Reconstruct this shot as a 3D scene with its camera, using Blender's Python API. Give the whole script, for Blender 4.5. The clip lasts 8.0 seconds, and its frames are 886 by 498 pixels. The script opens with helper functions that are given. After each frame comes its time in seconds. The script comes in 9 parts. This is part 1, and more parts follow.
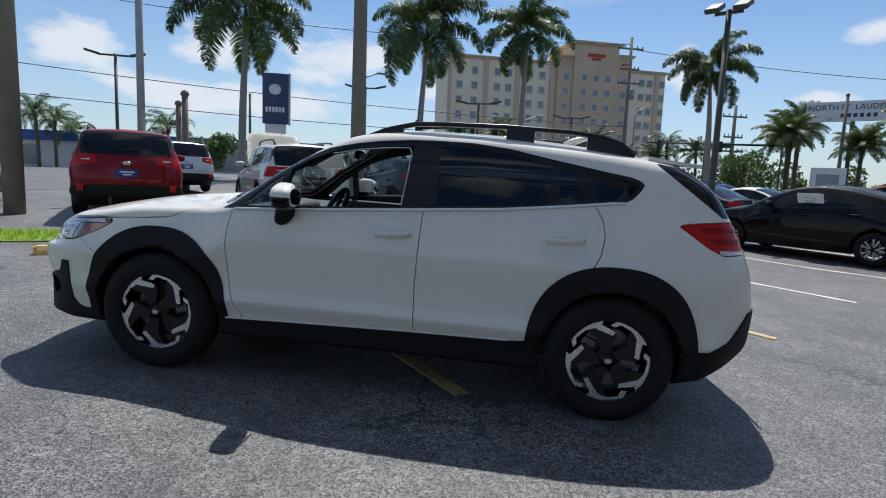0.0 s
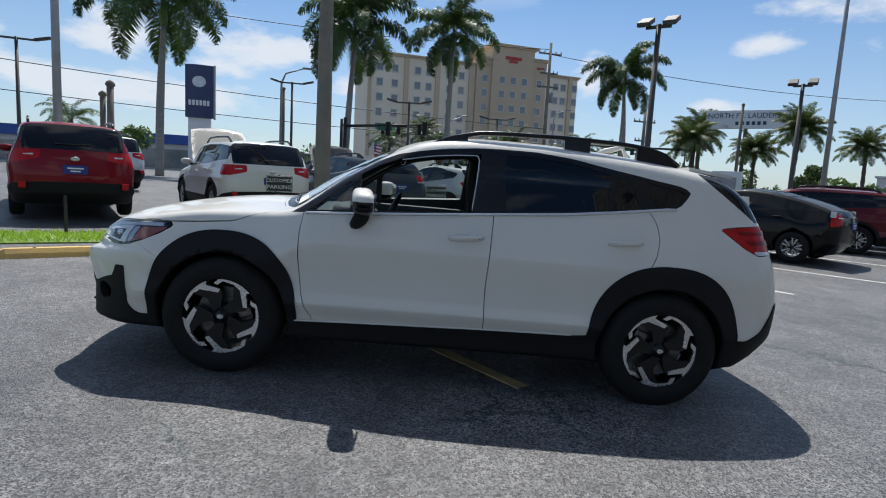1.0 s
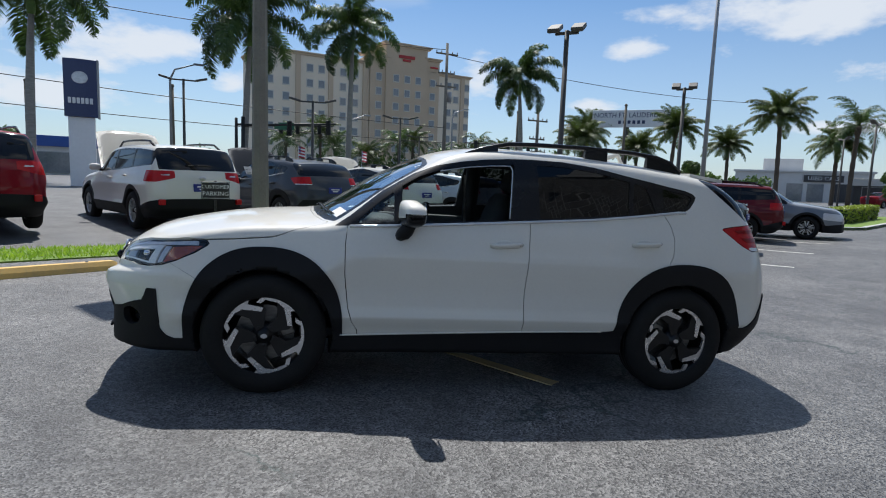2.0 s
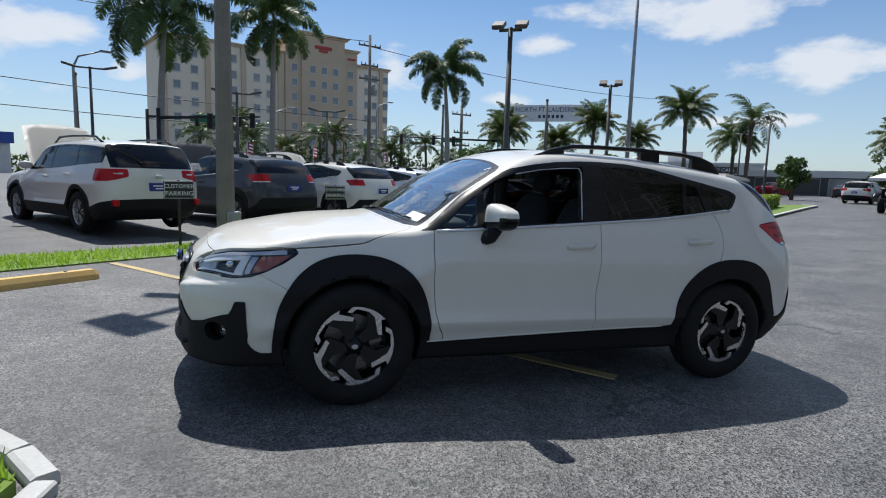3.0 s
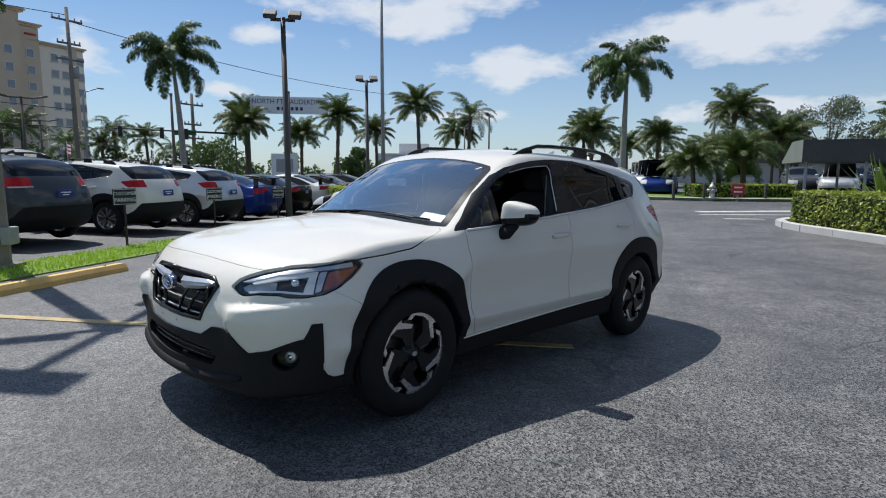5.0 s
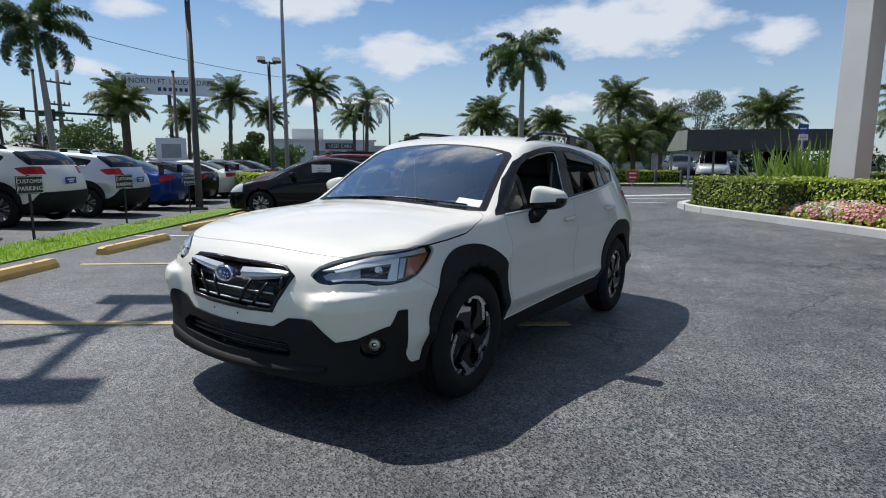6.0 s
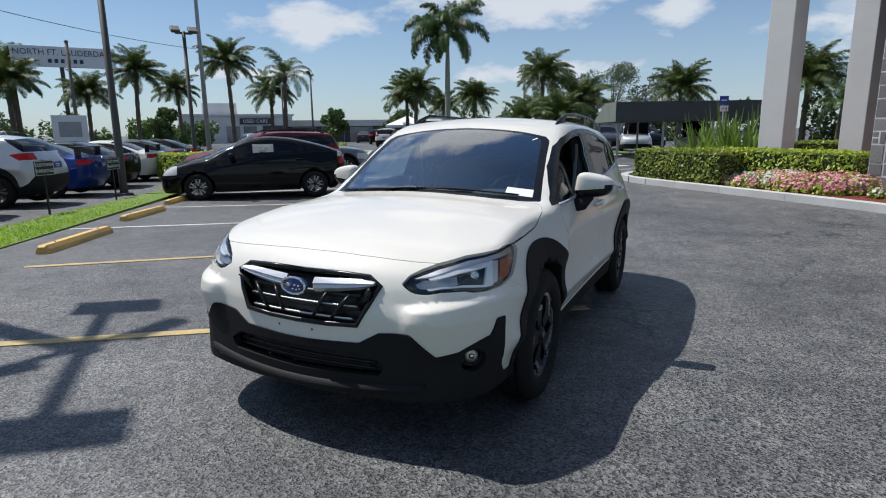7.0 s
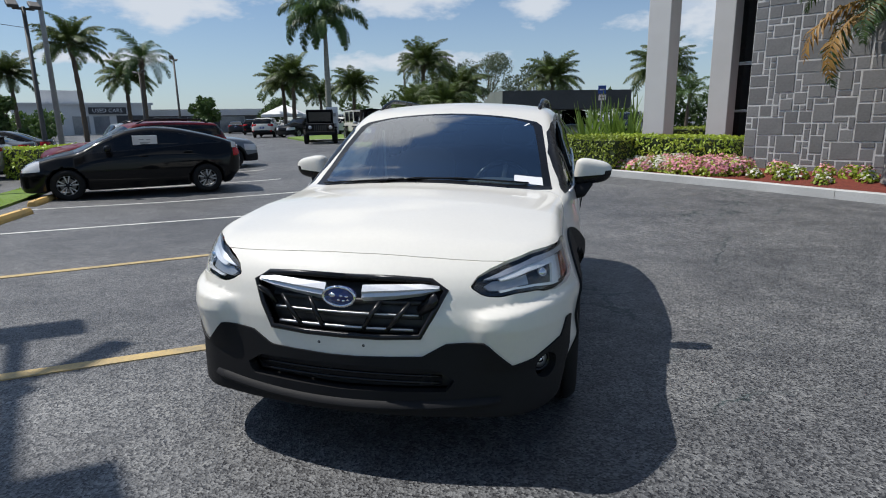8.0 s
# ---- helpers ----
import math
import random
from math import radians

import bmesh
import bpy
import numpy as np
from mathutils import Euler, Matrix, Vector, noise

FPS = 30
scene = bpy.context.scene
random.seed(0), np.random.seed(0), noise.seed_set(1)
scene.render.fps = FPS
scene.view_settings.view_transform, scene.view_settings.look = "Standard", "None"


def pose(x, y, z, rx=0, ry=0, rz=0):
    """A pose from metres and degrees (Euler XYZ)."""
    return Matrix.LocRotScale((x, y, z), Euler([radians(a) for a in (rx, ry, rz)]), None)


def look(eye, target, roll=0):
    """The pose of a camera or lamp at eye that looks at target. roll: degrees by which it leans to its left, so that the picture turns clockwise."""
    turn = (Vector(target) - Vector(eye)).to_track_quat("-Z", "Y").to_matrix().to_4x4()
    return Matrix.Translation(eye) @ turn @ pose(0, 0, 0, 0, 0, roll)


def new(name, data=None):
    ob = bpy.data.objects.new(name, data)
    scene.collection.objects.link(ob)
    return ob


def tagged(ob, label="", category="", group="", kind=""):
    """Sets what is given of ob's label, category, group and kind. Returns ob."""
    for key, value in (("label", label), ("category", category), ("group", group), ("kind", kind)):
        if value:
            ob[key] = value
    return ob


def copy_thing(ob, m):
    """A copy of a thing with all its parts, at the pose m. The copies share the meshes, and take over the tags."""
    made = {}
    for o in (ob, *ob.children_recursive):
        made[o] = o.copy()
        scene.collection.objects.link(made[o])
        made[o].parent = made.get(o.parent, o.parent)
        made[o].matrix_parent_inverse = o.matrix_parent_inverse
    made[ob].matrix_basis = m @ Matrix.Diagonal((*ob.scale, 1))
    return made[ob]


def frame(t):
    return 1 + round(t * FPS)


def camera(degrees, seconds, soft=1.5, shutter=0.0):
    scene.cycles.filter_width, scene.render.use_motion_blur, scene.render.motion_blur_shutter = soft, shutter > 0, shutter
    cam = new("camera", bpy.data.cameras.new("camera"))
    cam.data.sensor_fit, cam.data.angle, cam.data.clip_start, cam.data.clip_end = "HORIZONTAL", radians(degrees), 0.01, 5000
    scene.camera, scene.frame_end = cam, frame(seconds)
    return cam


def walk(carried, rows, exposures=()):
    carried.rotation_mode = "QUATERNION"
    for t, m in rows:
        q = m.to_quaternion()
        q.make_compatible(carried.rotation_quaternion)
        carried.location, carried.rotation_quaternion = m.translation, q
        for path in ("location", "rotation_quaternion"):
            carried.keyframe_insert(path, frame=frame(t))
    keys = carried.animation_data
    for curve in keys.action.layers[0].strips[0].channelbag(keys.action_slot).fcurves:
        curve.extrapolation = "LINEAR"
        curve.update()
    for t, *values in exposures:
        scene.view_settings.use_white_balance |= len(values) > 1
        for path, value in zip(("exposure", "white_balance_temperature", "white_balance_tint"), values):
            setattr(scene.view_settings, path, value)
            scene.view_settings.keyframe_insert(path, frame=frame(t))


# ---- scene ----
cam = camera(75.4, 8.0, 1.05)
PATH = [
    (0, (0.781, -4.007, 1.263), (0.546, -2.037, 1.009), 2.4),
    (0.5, (0.37, -4.139, 1.263), (0.276, -2.157, 1.011), 2.8),
    (1, (-0.102, -4.237, 1.271), (-0.05, -2.253, 1.024), 3.1),
    (1.5, (-0.51, -4.245, 1.285), (-0.334, -2.268, 1.044), 3.2),
    (2, (-0.987, -4.231, 1.308), (-0.58, -2.288, 1.071), 2.1),
    (2.2, (-1.187, -4.227, 1.314), (-0.712, -2.299, 1.076), 1.4),
    (3.3, (-2.133, -3.838, 1.341), (-1.378, -2.003, 1.092), 1.6),
    (3.5, (-2.239, -3.783, 1.334), (-1.425, -1.973, 1.089), 1.2),
    (4, (-2.663, -3.573, 1.337), (-1.653, -1.866, 1.079), 1.7),
    (4.5, (-3.001, -3.365, 1.34), (-1.789, -1.797, 1.07), 1.5),
    (5, (-3.407, -3.093, 1.362), (-1.979, -1.718, 1.099), 0.1),
    (5.2, (-3.562, -2.966, 1.37), (-2.055, -1.674, 1.122), 0.6),
    (6.3, (-4.12, -2.215, 1.352), (-2.423, -1.209, 1.022), -0.7),
    (6.5, (-4.168, -2.056, 1.378), (-2.437, -1.113, 1.04), -1.2),
    (7, (-4.187, -1.641, 1.446), (-2.417, -0.8, 1.047), -0.7),
    (7.5, (-4.249, -1.268, 1.444), (-2.419, -0.579, 1.023), -1.1),
    (8, (-4.18, -0.859, 1.433), (-2.281, -0.411, 0.993), -1.0),
]
walk(cam, [(t, look(eye, target, roll)) for t, eye, target, roll in PATH],
     [(0.0, 0.57), (2.2, 0.57), (5.2, 0.51), (6.3, 0.48), (8.0, 0.39)])
# ==== end of camera ====
SUN_EL, SUN_AZ = radians(59.5), radians(91.0)   # azimuth counted from +x towards +y
SUN_DIR = Vector((math.cos(SUN_EL) * math.cos(SUN_AZ), math.cos(SUN_EL) * math.sin(SUN_AZ), math.sin(SUN_EL)))


CUMULUS = [(-39, 9.2, 3.5, 2.2), (-28.4, 10, 5.5, 2.4), (-17.5, 10.6, 6.5, 2.6), (14.7, 9.2, 3.0, 2.2), (29, 12.5, 2.6, 1.2), (43, 15.0, 10.5, 2.7), (53.5, 9.8, 8.0, 1.9),
           (-8, 8, 2.5, 1.3), (71.5, 12.3, 11.0, 2.5), (85.5, 9.8, 3.8, 1.5), (25, 7.5, 2.8, 1.0), (48, 5.4, 8, 0.7), (74, 5.6, 10, 1.1), (-27, 6.0, 15, 1.7), (101, 8, 7, 2.2)]


def make_world():
    w = bpy.data.worlds.new("sky")
    scene.world = w
    w.use_nodes = True
    t = w.node_tree
    t.nodes.clear()
    N, L = t.nodes.new, t.links.new
    sky = N("ShaderNodeTexSky")
    sky.sky_type, sky.sun_disc = "NISHITA", False
    sky.sun_elevation, sky.sun_rotation = SUN_EL, math.pi / 2 - SUN_AZ
    sky.air_density, sky.dust_density, sky.ozone_density = 1.0, 0.6, 3.5
    # cumulus in a flat layer: the direction is spread over a plane high above
    co = N("ShaderNodeTexCoord")
    sep = N("ShaderNodeSeparateXYZ")
    L(co.outputs["Generated"], sep.inputs[0])
    up = N("ShaderNodeMath"); up.operation = "MAXIMUM"; up.inputs[1].default_value = 0.0
    L(sep.outputs["Z"], up.inputs[0])
    add = N("ShaderNodeMath"); add.operation = "ADD"; add.inputs[1].default_value = 0.16
    L(up.outputs[0], add.inputs[0])
    dx = N("ShaderNodeMath"); dx.operation = "DIVIDE"
    dy = N("ShaderNodeMath"); dy.operation = "DIVIDE"
    L(sep.outputs["X"], dx.inputs[0]); L(add.outputs[0], dx.inputs[1])
    L(sep.outputs["Y"], dy.inputs[0]); L(add.outputs[0], dy.inputs[1])
    flat = N("ShaderNodeCombineXYZ")
    L(dx.outputs[0], flat.inputs[0]); L(dy.outputs[0], flat.inputs[1])
    def math_node(op, p, q=None, r=None):
        m = N("ShaderNodeMath"); m.operation = op
        for k, v in enumerate((p, q, r)):
            if isinstance(v, (int, float)):
                m.inputs[k].default_value = v
            elif v is not None:
                L(v, m.inputs[k])
        return m.outputs[0]

    n1 = N("ShaderNodeTexNoise")
    n1.inputs["Scale"].default_value, n1.inputs["Detail"].default_value = 1.9, 9.0
    n1.inputs["Roughness"].default_value = 0.52
    shift = N("ShaderNodeVectorMath"); shift.operation = "ADD"; shift.inputs[1].default_value = (3.7, 1.3, 0.0)
    L(flat.outputs[0], shift.inputs[0]); L(shift.outputs[0], n1.inputs["Vector"])
    high = N("ShaderNodeValToRGB")
    high.color_ramp.elements[0].position, high.color_ramp.elements[1].position = 0.52, 0.62
    L(n1.outputs["Fac"], high.inputs[0])
    # low cumulus over the northern horizon, each at its bearing and height in degrees
    puff = N("ShaderNodeTexNoise")
    puff.inputs["Scale"].default_value, puff.inputs["Detail"].default_value, puff.inputs["Roughness"].default_value = 9.0, 8.0, 0.58
    stretch = N("ShaderNodeMapping"); stretch.inputs["Scale"].default_value = (1.0, 1.0, 2.4)
    L(co.outputs["Generated"], stretch.inputs[0]); L(stretch.outputs[0], puff.inputs["Vector"])
    bearing = math_node("ARCTAN2", sep.outputs["X"], sep.outputs["Y"])
    seen = N("ShaderNodeCombineXYZ")
    L(bearing, seen.inputs[0]); L(sep.outputs["Z"], seen.inputs[1])
    low = None
    for az, el, wide, tall in CUMULUS:
        d = N("ShaderNodeVectorMath"); d.operation = "SUBTRACT"; d.inputs[1].default_value = (radians(az), math.sin(radians(el)), 0)
        L(seen.outputs[0], d.inputs[0])
        q = N("ShaderNodeVectorMath"); q.operation = "DIVIDE"; q.inputs[1].default_value = (radians(wide), radians(tall), 1)
        L(d.outputs[0], q.inputs[0])
        ln = N("ShaderNodeVectorMath"); ln.operation = "LENGTH"
        L(q.outputs[0], ln.inputs[0])
        g = math_node("SUBTRACT", 1.25, ln.outputs["Value"])
        low = g if low is None else math_node("MAXIMUM", low, g)
    rough_edge = math_node("MULTIPLY_ADD", math_node("SUBTRACT", puff.outputs["Fac"], 0.5), 3.2, math_node("MAXIMUM", low, -1.0))
    body = N("ShaderNodeMapRange"); body.interpolation_type = "SMOOTHSTEP"
    body.inputs["From Min"].default_value, body.inputs["From Max"].default_value = 0.0, 1.0
    body.inputs["To Max"].default_value = 0.92
    L(rough_edge, body.inputs["Value"])
    # the high layer thins out low in the north
    north = N("ShaderNodeMapRange"); north.inputs["From Min"].default_value, north.inputs["From Max"].default_value = 0.26, 0.38
    L(sep.outputs["Z"], north.inputs["Value"])
    south = N("ShaderNodeMapRange"); south.inputs["From Min"].default_value, south.inputs["From Max"].default_value = 0.0, -0.25
    L(sep.outputs["Y"], south.inputs["Value"])
    layer = math_node("MULTIPLY", high.outputs[0], math_node("MAXIMUM", north.outputs[0], south.outputs[0]))
    # a pale veil towards the horizon
    veil = N("ShaderNodeMapRange")
    veil.inputs["From Min"].default_value, veil.inputs["From Max"].default_value = 0.0, 0.30
    veil.inputs["To Min"].default_value, veil.inputs["To Max"].default_value = 0.42, 0.0
    L(sep.outputs["Z"], veil.inputs["Value"])
    cover = math_node("MAXIMUM", math_node("MAXIMUM", layer, body.outputs[0]), veil.outputs[0])
    deep = N("ShaderNodeMixRGB"); deep.blend_type = "MULTIPLY"; deep.inputs["Fac"].default_value = 1.0
    deep.inputs["Color2"].default_value = (0.73, 0.93, 1.07, 1)
    L(sky.outputs[0], deep.inputs["Color1"])
    mix = N("ShaderNodeMixRGB")
    L(cover, mix.inputs["Fac"]); L(deep.outputs[0], mix.inputs["Color1"])
    mix.inputs["Color2"].default_value = (7.4, 7.9, 8.6, 1)
    bg = N("ShaderNodeBackground")
    bg.inputs["Strength"].default_value = 0.070
    L(mix.outputs[0], bg.inputs["Color"])
    out = N("ShaderNodeOutputWorld")
    L(bg.outputs[0], out.inputs["Surface"])


make_world()
sun = new("sun", bpy.data.lights.new("sun", "SUN"))
sun.data.energy, sun.data.angle, sun.data.color = 3.6, radians(0.53), (1.0, 0.97, 0.93)
sun.matrix_world = look(SUN_DIR * 50, (0, 0, 0))


# ---------------------------------------------------------------- materials
def surf(name, c1, c2=None, scale=8.0, rough=(0.5, 0.6), bump=0.0, metal=0.0, coat=0.0, fine=None, spec=0.5, vary=0.0, big=None,
         sheen=0.0, stretch=(1, 1, 1)):
    """Two-colour surface with noise at two scales, uneven gloss and fine relief. vary: brightness changes from object to object."""
    c2 = c2 or c1
    mt = bpy.data.materials.new(name)
    mt.use_nodes = True
    t = mt.node_tree
    b = t.nodes["Principled BSDF"]
    N, L = t.nodes.new, t.links.new
    co = N("ShaderNodeTexCoord")
    mp = N("ShaderNodeMapping"); mp.inputs["Scale"].default_value = stretch
    L(co.outputs["Object"], mp.inputs[0])
    n1 = N("ShaderNodeTexNoise"); n1.inputs["Scale"].default_value = scale; n1.inputs["Detail"].default_value = 5
    n2 = N("ShaderNodeTexNoise"); n2.inputs["Scale"].default_value = fine or scale * 12; n2.inputs["Detail"].default_value = 3
    L(mp.outputs[0], n1.inputs["Vector"]); L(mp.outputs[0], n2.inputs["Vector"])
    av = N("ShaderNodeMath"); av.operation = "MULTIPLY_ADD"
    L(n1.outputs["Fac"], av.inputs[0]); av.inputs[1].default_value = 0.6
    h = N("ShaderNodeMath"); h.operation = "MULTIPLY"; h.inputs[1].default_value = 0.4
    L(n2.outputs["Fac"], h.inputs[0]); L(h.outputs[0], av.inputs[2])
    rp = N("ShaderNodeValToRGB")
    rp.color_ramp.elements[0].position, rp.color_ramp.elements[1].position = 0.36, 0.64
    rp.color_ramp.elements[0].color, rp.color_ramp.elements[1].color = (*c1, 1), (*c2, 1)
    L(av.outputs[0], rp.inputs[0])
    col = rp.outputs[0]
    if vary:
        oi = N("ShaderNodeObjectInfo")
        mr = N("ShaderNodeMapRange"); mr.inputs["To Min"].default_value, mr.inputs["To Max"].default_value = 1 - vary, 1 + vary
        L(oi.outputs["Random"], mr.inputs["Value"])
        hv = N("ShaderNodeHueSaturation"); L(mr.outputs[0], hv.inputs["Value"]); L(col, hv.inputs["Color"])
        col = hv.outputs[0]
    L(col, b.inputs["Base Color"])
    rr = N("ShaderNodeMapRange"); rr.inputs["To Min"].default_value, rr.inputs["To Max"].default_value = rough
    L(n1.outputs["Fac"], rr.inputs["Value"]); L(rr.outputs[0], b.inputs["Roughness"])
    b.inputs["Metallic"].default_value, b.inputs["Coat Weight"].default_value = metal, coat
    b.inputs["Coat Roughness"].default_value = 0.04
    b.inputs["Specular IOR Level"].default_value = spec
    if bump:
        bp = N("ShaderNodeBump"); bp.inputs["Strength"].default_value = min(1.0, bump); bp.inputs["Distance"].default_value = 0.01
        L(av.outputs[0], bp.inputs["Height"]); L(bp.outputs[0], b.inputs["Normal"])
    return mt


def glass(name, tint, gloss=1.0, ior=1.5, slant=4.0):
    """Thin pane: sees through with a tint, and mirrors more at a slant."""
    mt = bpy.data.materials.new(name)
    mt.use_nodes = True
    t = mt.node_tree
    t.nodes.clear()
    N, L = t.nodes.new, t.links.new
    tr = N("ShaderNodeBsdfTransparent"); tr.inputs["Color"].default_value = (*tint, 1)
    gl = N("ShaderNodeBsdfGlossy"); gl.inputs["Roughness"].default_value = 0.012
    gl.inputs["Color"].default_value = (gloss, gloss, gloss, 1)
    f0 = ((ior - 1) / (ior + 1)) ** 2 * 1.6
    lw = N("ShaderNodeLayerWeight"); lw.inputs["Blend"].default_value = 0.5
    pw = N("ShaderNodeMath"); pw.operation = "POWER"; pw.inputs[1].default_value = slant
    L(lw.outputs["Facing"], pw.inputs[0])
    fr = N("ShaderNodeMath"); fr.operation = "MULTIPLY_ADD"; fr.inputs[1].default_value = 1 - f0; fr.inputs[2].default_value = f0
    L(pw.outputs[0], fr.inputs[0])
    mx = N("ShaderNodeMixShader")
    out = N("ShaderNodeOutputMaterial")
    L(fr.outputs[0], mx.inputs[0]); L(tr.outputs[0], mx.inputs[1]); L(gl.outputs[0], mx.inputs[2]); L(mx.outputs[0], out.inputs[0])
    return mt


def leafy(name, c1, c2, vary=0.2, rough=0.5, through_light=0.35):
    """Leaf: noise between two greens, some light passing through."""
    mt = surf(name, c1, c2, 3.0, (rough - 0.08, rough + 0.1), vary=vary)
    t = mt.node_tree
    b = t.nodes["Principled BSDF"]
    out = t.nodes["Material Output"]
    col = b.inputs["Base Color"].links[0].from_socket
    tl = t.nodes.new("ShaderNodeBsdfTranslucent")
    t.links.new(col, tl.inputs["Color"])
    mx = t.nodes.new("ShaderNodeMixShader"); mx.inputs[0].default_value = through_light
    t.links.new(b.outputs[0], mx.inputs[1]); t.links.new(tl.outputs[0], mx.inputs[2]); t.links.new(mx.outputs[0], out.inputs[0])
    return mt


def asphalt_mat():
    """Worn asphalt: dark binder, pale chips, faded lanes, oil stains and fine cracks."""
    mt = bpy.data.materials.new("asphalt")
    mt.use_nodes = True
    t = mt.node_tree
    b = t.nodes["Principled BSDF"]
    N, L = t.nodes.new, t.links.new
    co = N("ShaderNodeTexCoord")

    def noise_tex(scale, detail=4, rough=0.55):
        n = N("ShaderNodeTexNoise"); n.inputs["Scale"].default_value = scale; n.inputs["Detail"].default_value = detail
        n.inputs["Roughness"].default_value = rough
        L(co.outputs["Object"], n.inputs["Vector"])
        return n

    def ramp(src, p0, p1, a, z):
        r = N("ShaderNodeValToRGB")
        r.color_ramp.elements[0].position, r.color_ramp.elements[1].position = p0, p1
        r.color_ramp.elements[0].color, r.color_ramp.elements[1].color = (*a, 1), (*z, 1)
        L(src, r.inputs[0])
        return r.outputs[0]

    def mixc(kind, fac, a, z):
        m = N("ShaderNodeMixRGB"); m.blend_type = kind
        if isinstance(fac, float):
            m.inputs[0].default_value = fac
        else:
            L(fac, m.inputs[0])
        for s, v in ((m.inputs[1], a), (m.inputs[2], z)):
            if isinstance(v, tuple):
                s.default_value = (*v, 1)
            else:
                L(v, s)
        return m.outputs[0]

    base = ramp(noise_tex(0.35, 6).outputs["Fac"], 0.35, 0.68, (0.060, 0.063, 0.069), (0.104, 0.107, 0.112))
    worn = ramp(noise_tex(2.1, 8, 0.65).outputs["Fac"], 0.33, 0.7, (0.70, 0.70, 0.71), (1.30, 1.285, 1.25))
    c = mixc("MULTIPLY", 1.0, base, worn)
    chips = N("ShaderNodeTexVoronoi"); chips.inputs["Scale"].default_value = 100.0
    L(co.outputs["Object"], chips.inputs["Vector"])
    chip_tone = ramp(chips.outputs["Color"], 0.2, 0.95, (0.25, 0.25, 0.27), (2.7, 2.65, 2.5))
    c = mixc("MULTIPLY", 1.0, c, chip_tone)
    mottle = ramp(noise_tex(14.0, 6, 0.7).outputs["Fac"], 0.35, 0.68, (0.72, 0.72, 0.73), (1.22, 1.21, 1.19))
    c = mixc("MULTIPLY", 1.0, c, mottle)
    stain = ramp(noise_tex(0.9, 3).outputs["Fac"], 0.62, 0.74, (1, 1, 1), (0.62, 0.62, 0.63))
    c = mixc("MULTIPLY", 0.8, c, stain)
    # fine cracks along the borders of large uneven cells
    wob = noise_tex(1.6, 5)
    wv = N("ShaderNodeVectorMath"); wv.operation = "MULTIPLY_ADD"; wv.inputs[1].default_value = (0.9, 0.9, 0.9)
    L(wob.outputs["Color"], wv.inputs[0]); L(co.outputs["Object"], wv.inputs[2])
    cr = N("ShaderNodeTexVoronoi"); cr.feature = "DISTANCE_TO_EDGE"; cr.inputs["Scale"].default_value = 0.33
    L(wv.outputs[0], cr.inputs["Vector"])
    crack = ramp(cr.outputs["Distance"], 0.0015, 0.006, (0.22, 0.35, 0.35), (1, 1, 1))
    gate = ramp(noise_tex(0.5, 2).outputs["Fac"], 0.5, 0.56, (0, 0, 0), (1, 1, 1))
    c = mixc("MULTIPLY", gate, c, crack)
    L(c, b.inputs["Base Color"])
    rr = N("ShaderNodeMapRange"); rr.inputs["To Min"].default_value, rr.inputs["To Max"].default_value = 0.46, 0.70
    L(chips.outputs["Color"], rr.inputs["Value"]); L(rr.outputs[0], b.inputs["Roughness"])
    b.inputs["Specular IOR Level"].default_value = 0.5
    bp = N("ShaderNodeBump"); bp.inputs["Strength"].default_value = 0.55; bp.inputs["Distance"].default_value = 0.006
    hh = N("ShaderNodeMath"); hh.operation = "ADD"
    L(chips.outputs["Distance"], hh.inputs[0]); L(noise_tex(160.0, 2).outputs["Fac"], hh.inputs[1])
    L(hh.outputs[0], bp.inputs["Height"]); L(bp.outputs[0], b.inputs["Normal"])
    return mt


def paint_mat(name, c, metal=0.0, rough=0.42):
    """Car paint under clear coat, with a faint dust film."""
    d = tuple(v * 0.955 for v in c)
    dark = max(c) < 0.2
    return surf(name, c, d, 1.7, (rough, rough + 0.06), metal=metal if not dark else metal * 0.4, coat=0.45 if dark else 0.8, fine=60, spec=0.05 if dark else 0.15)


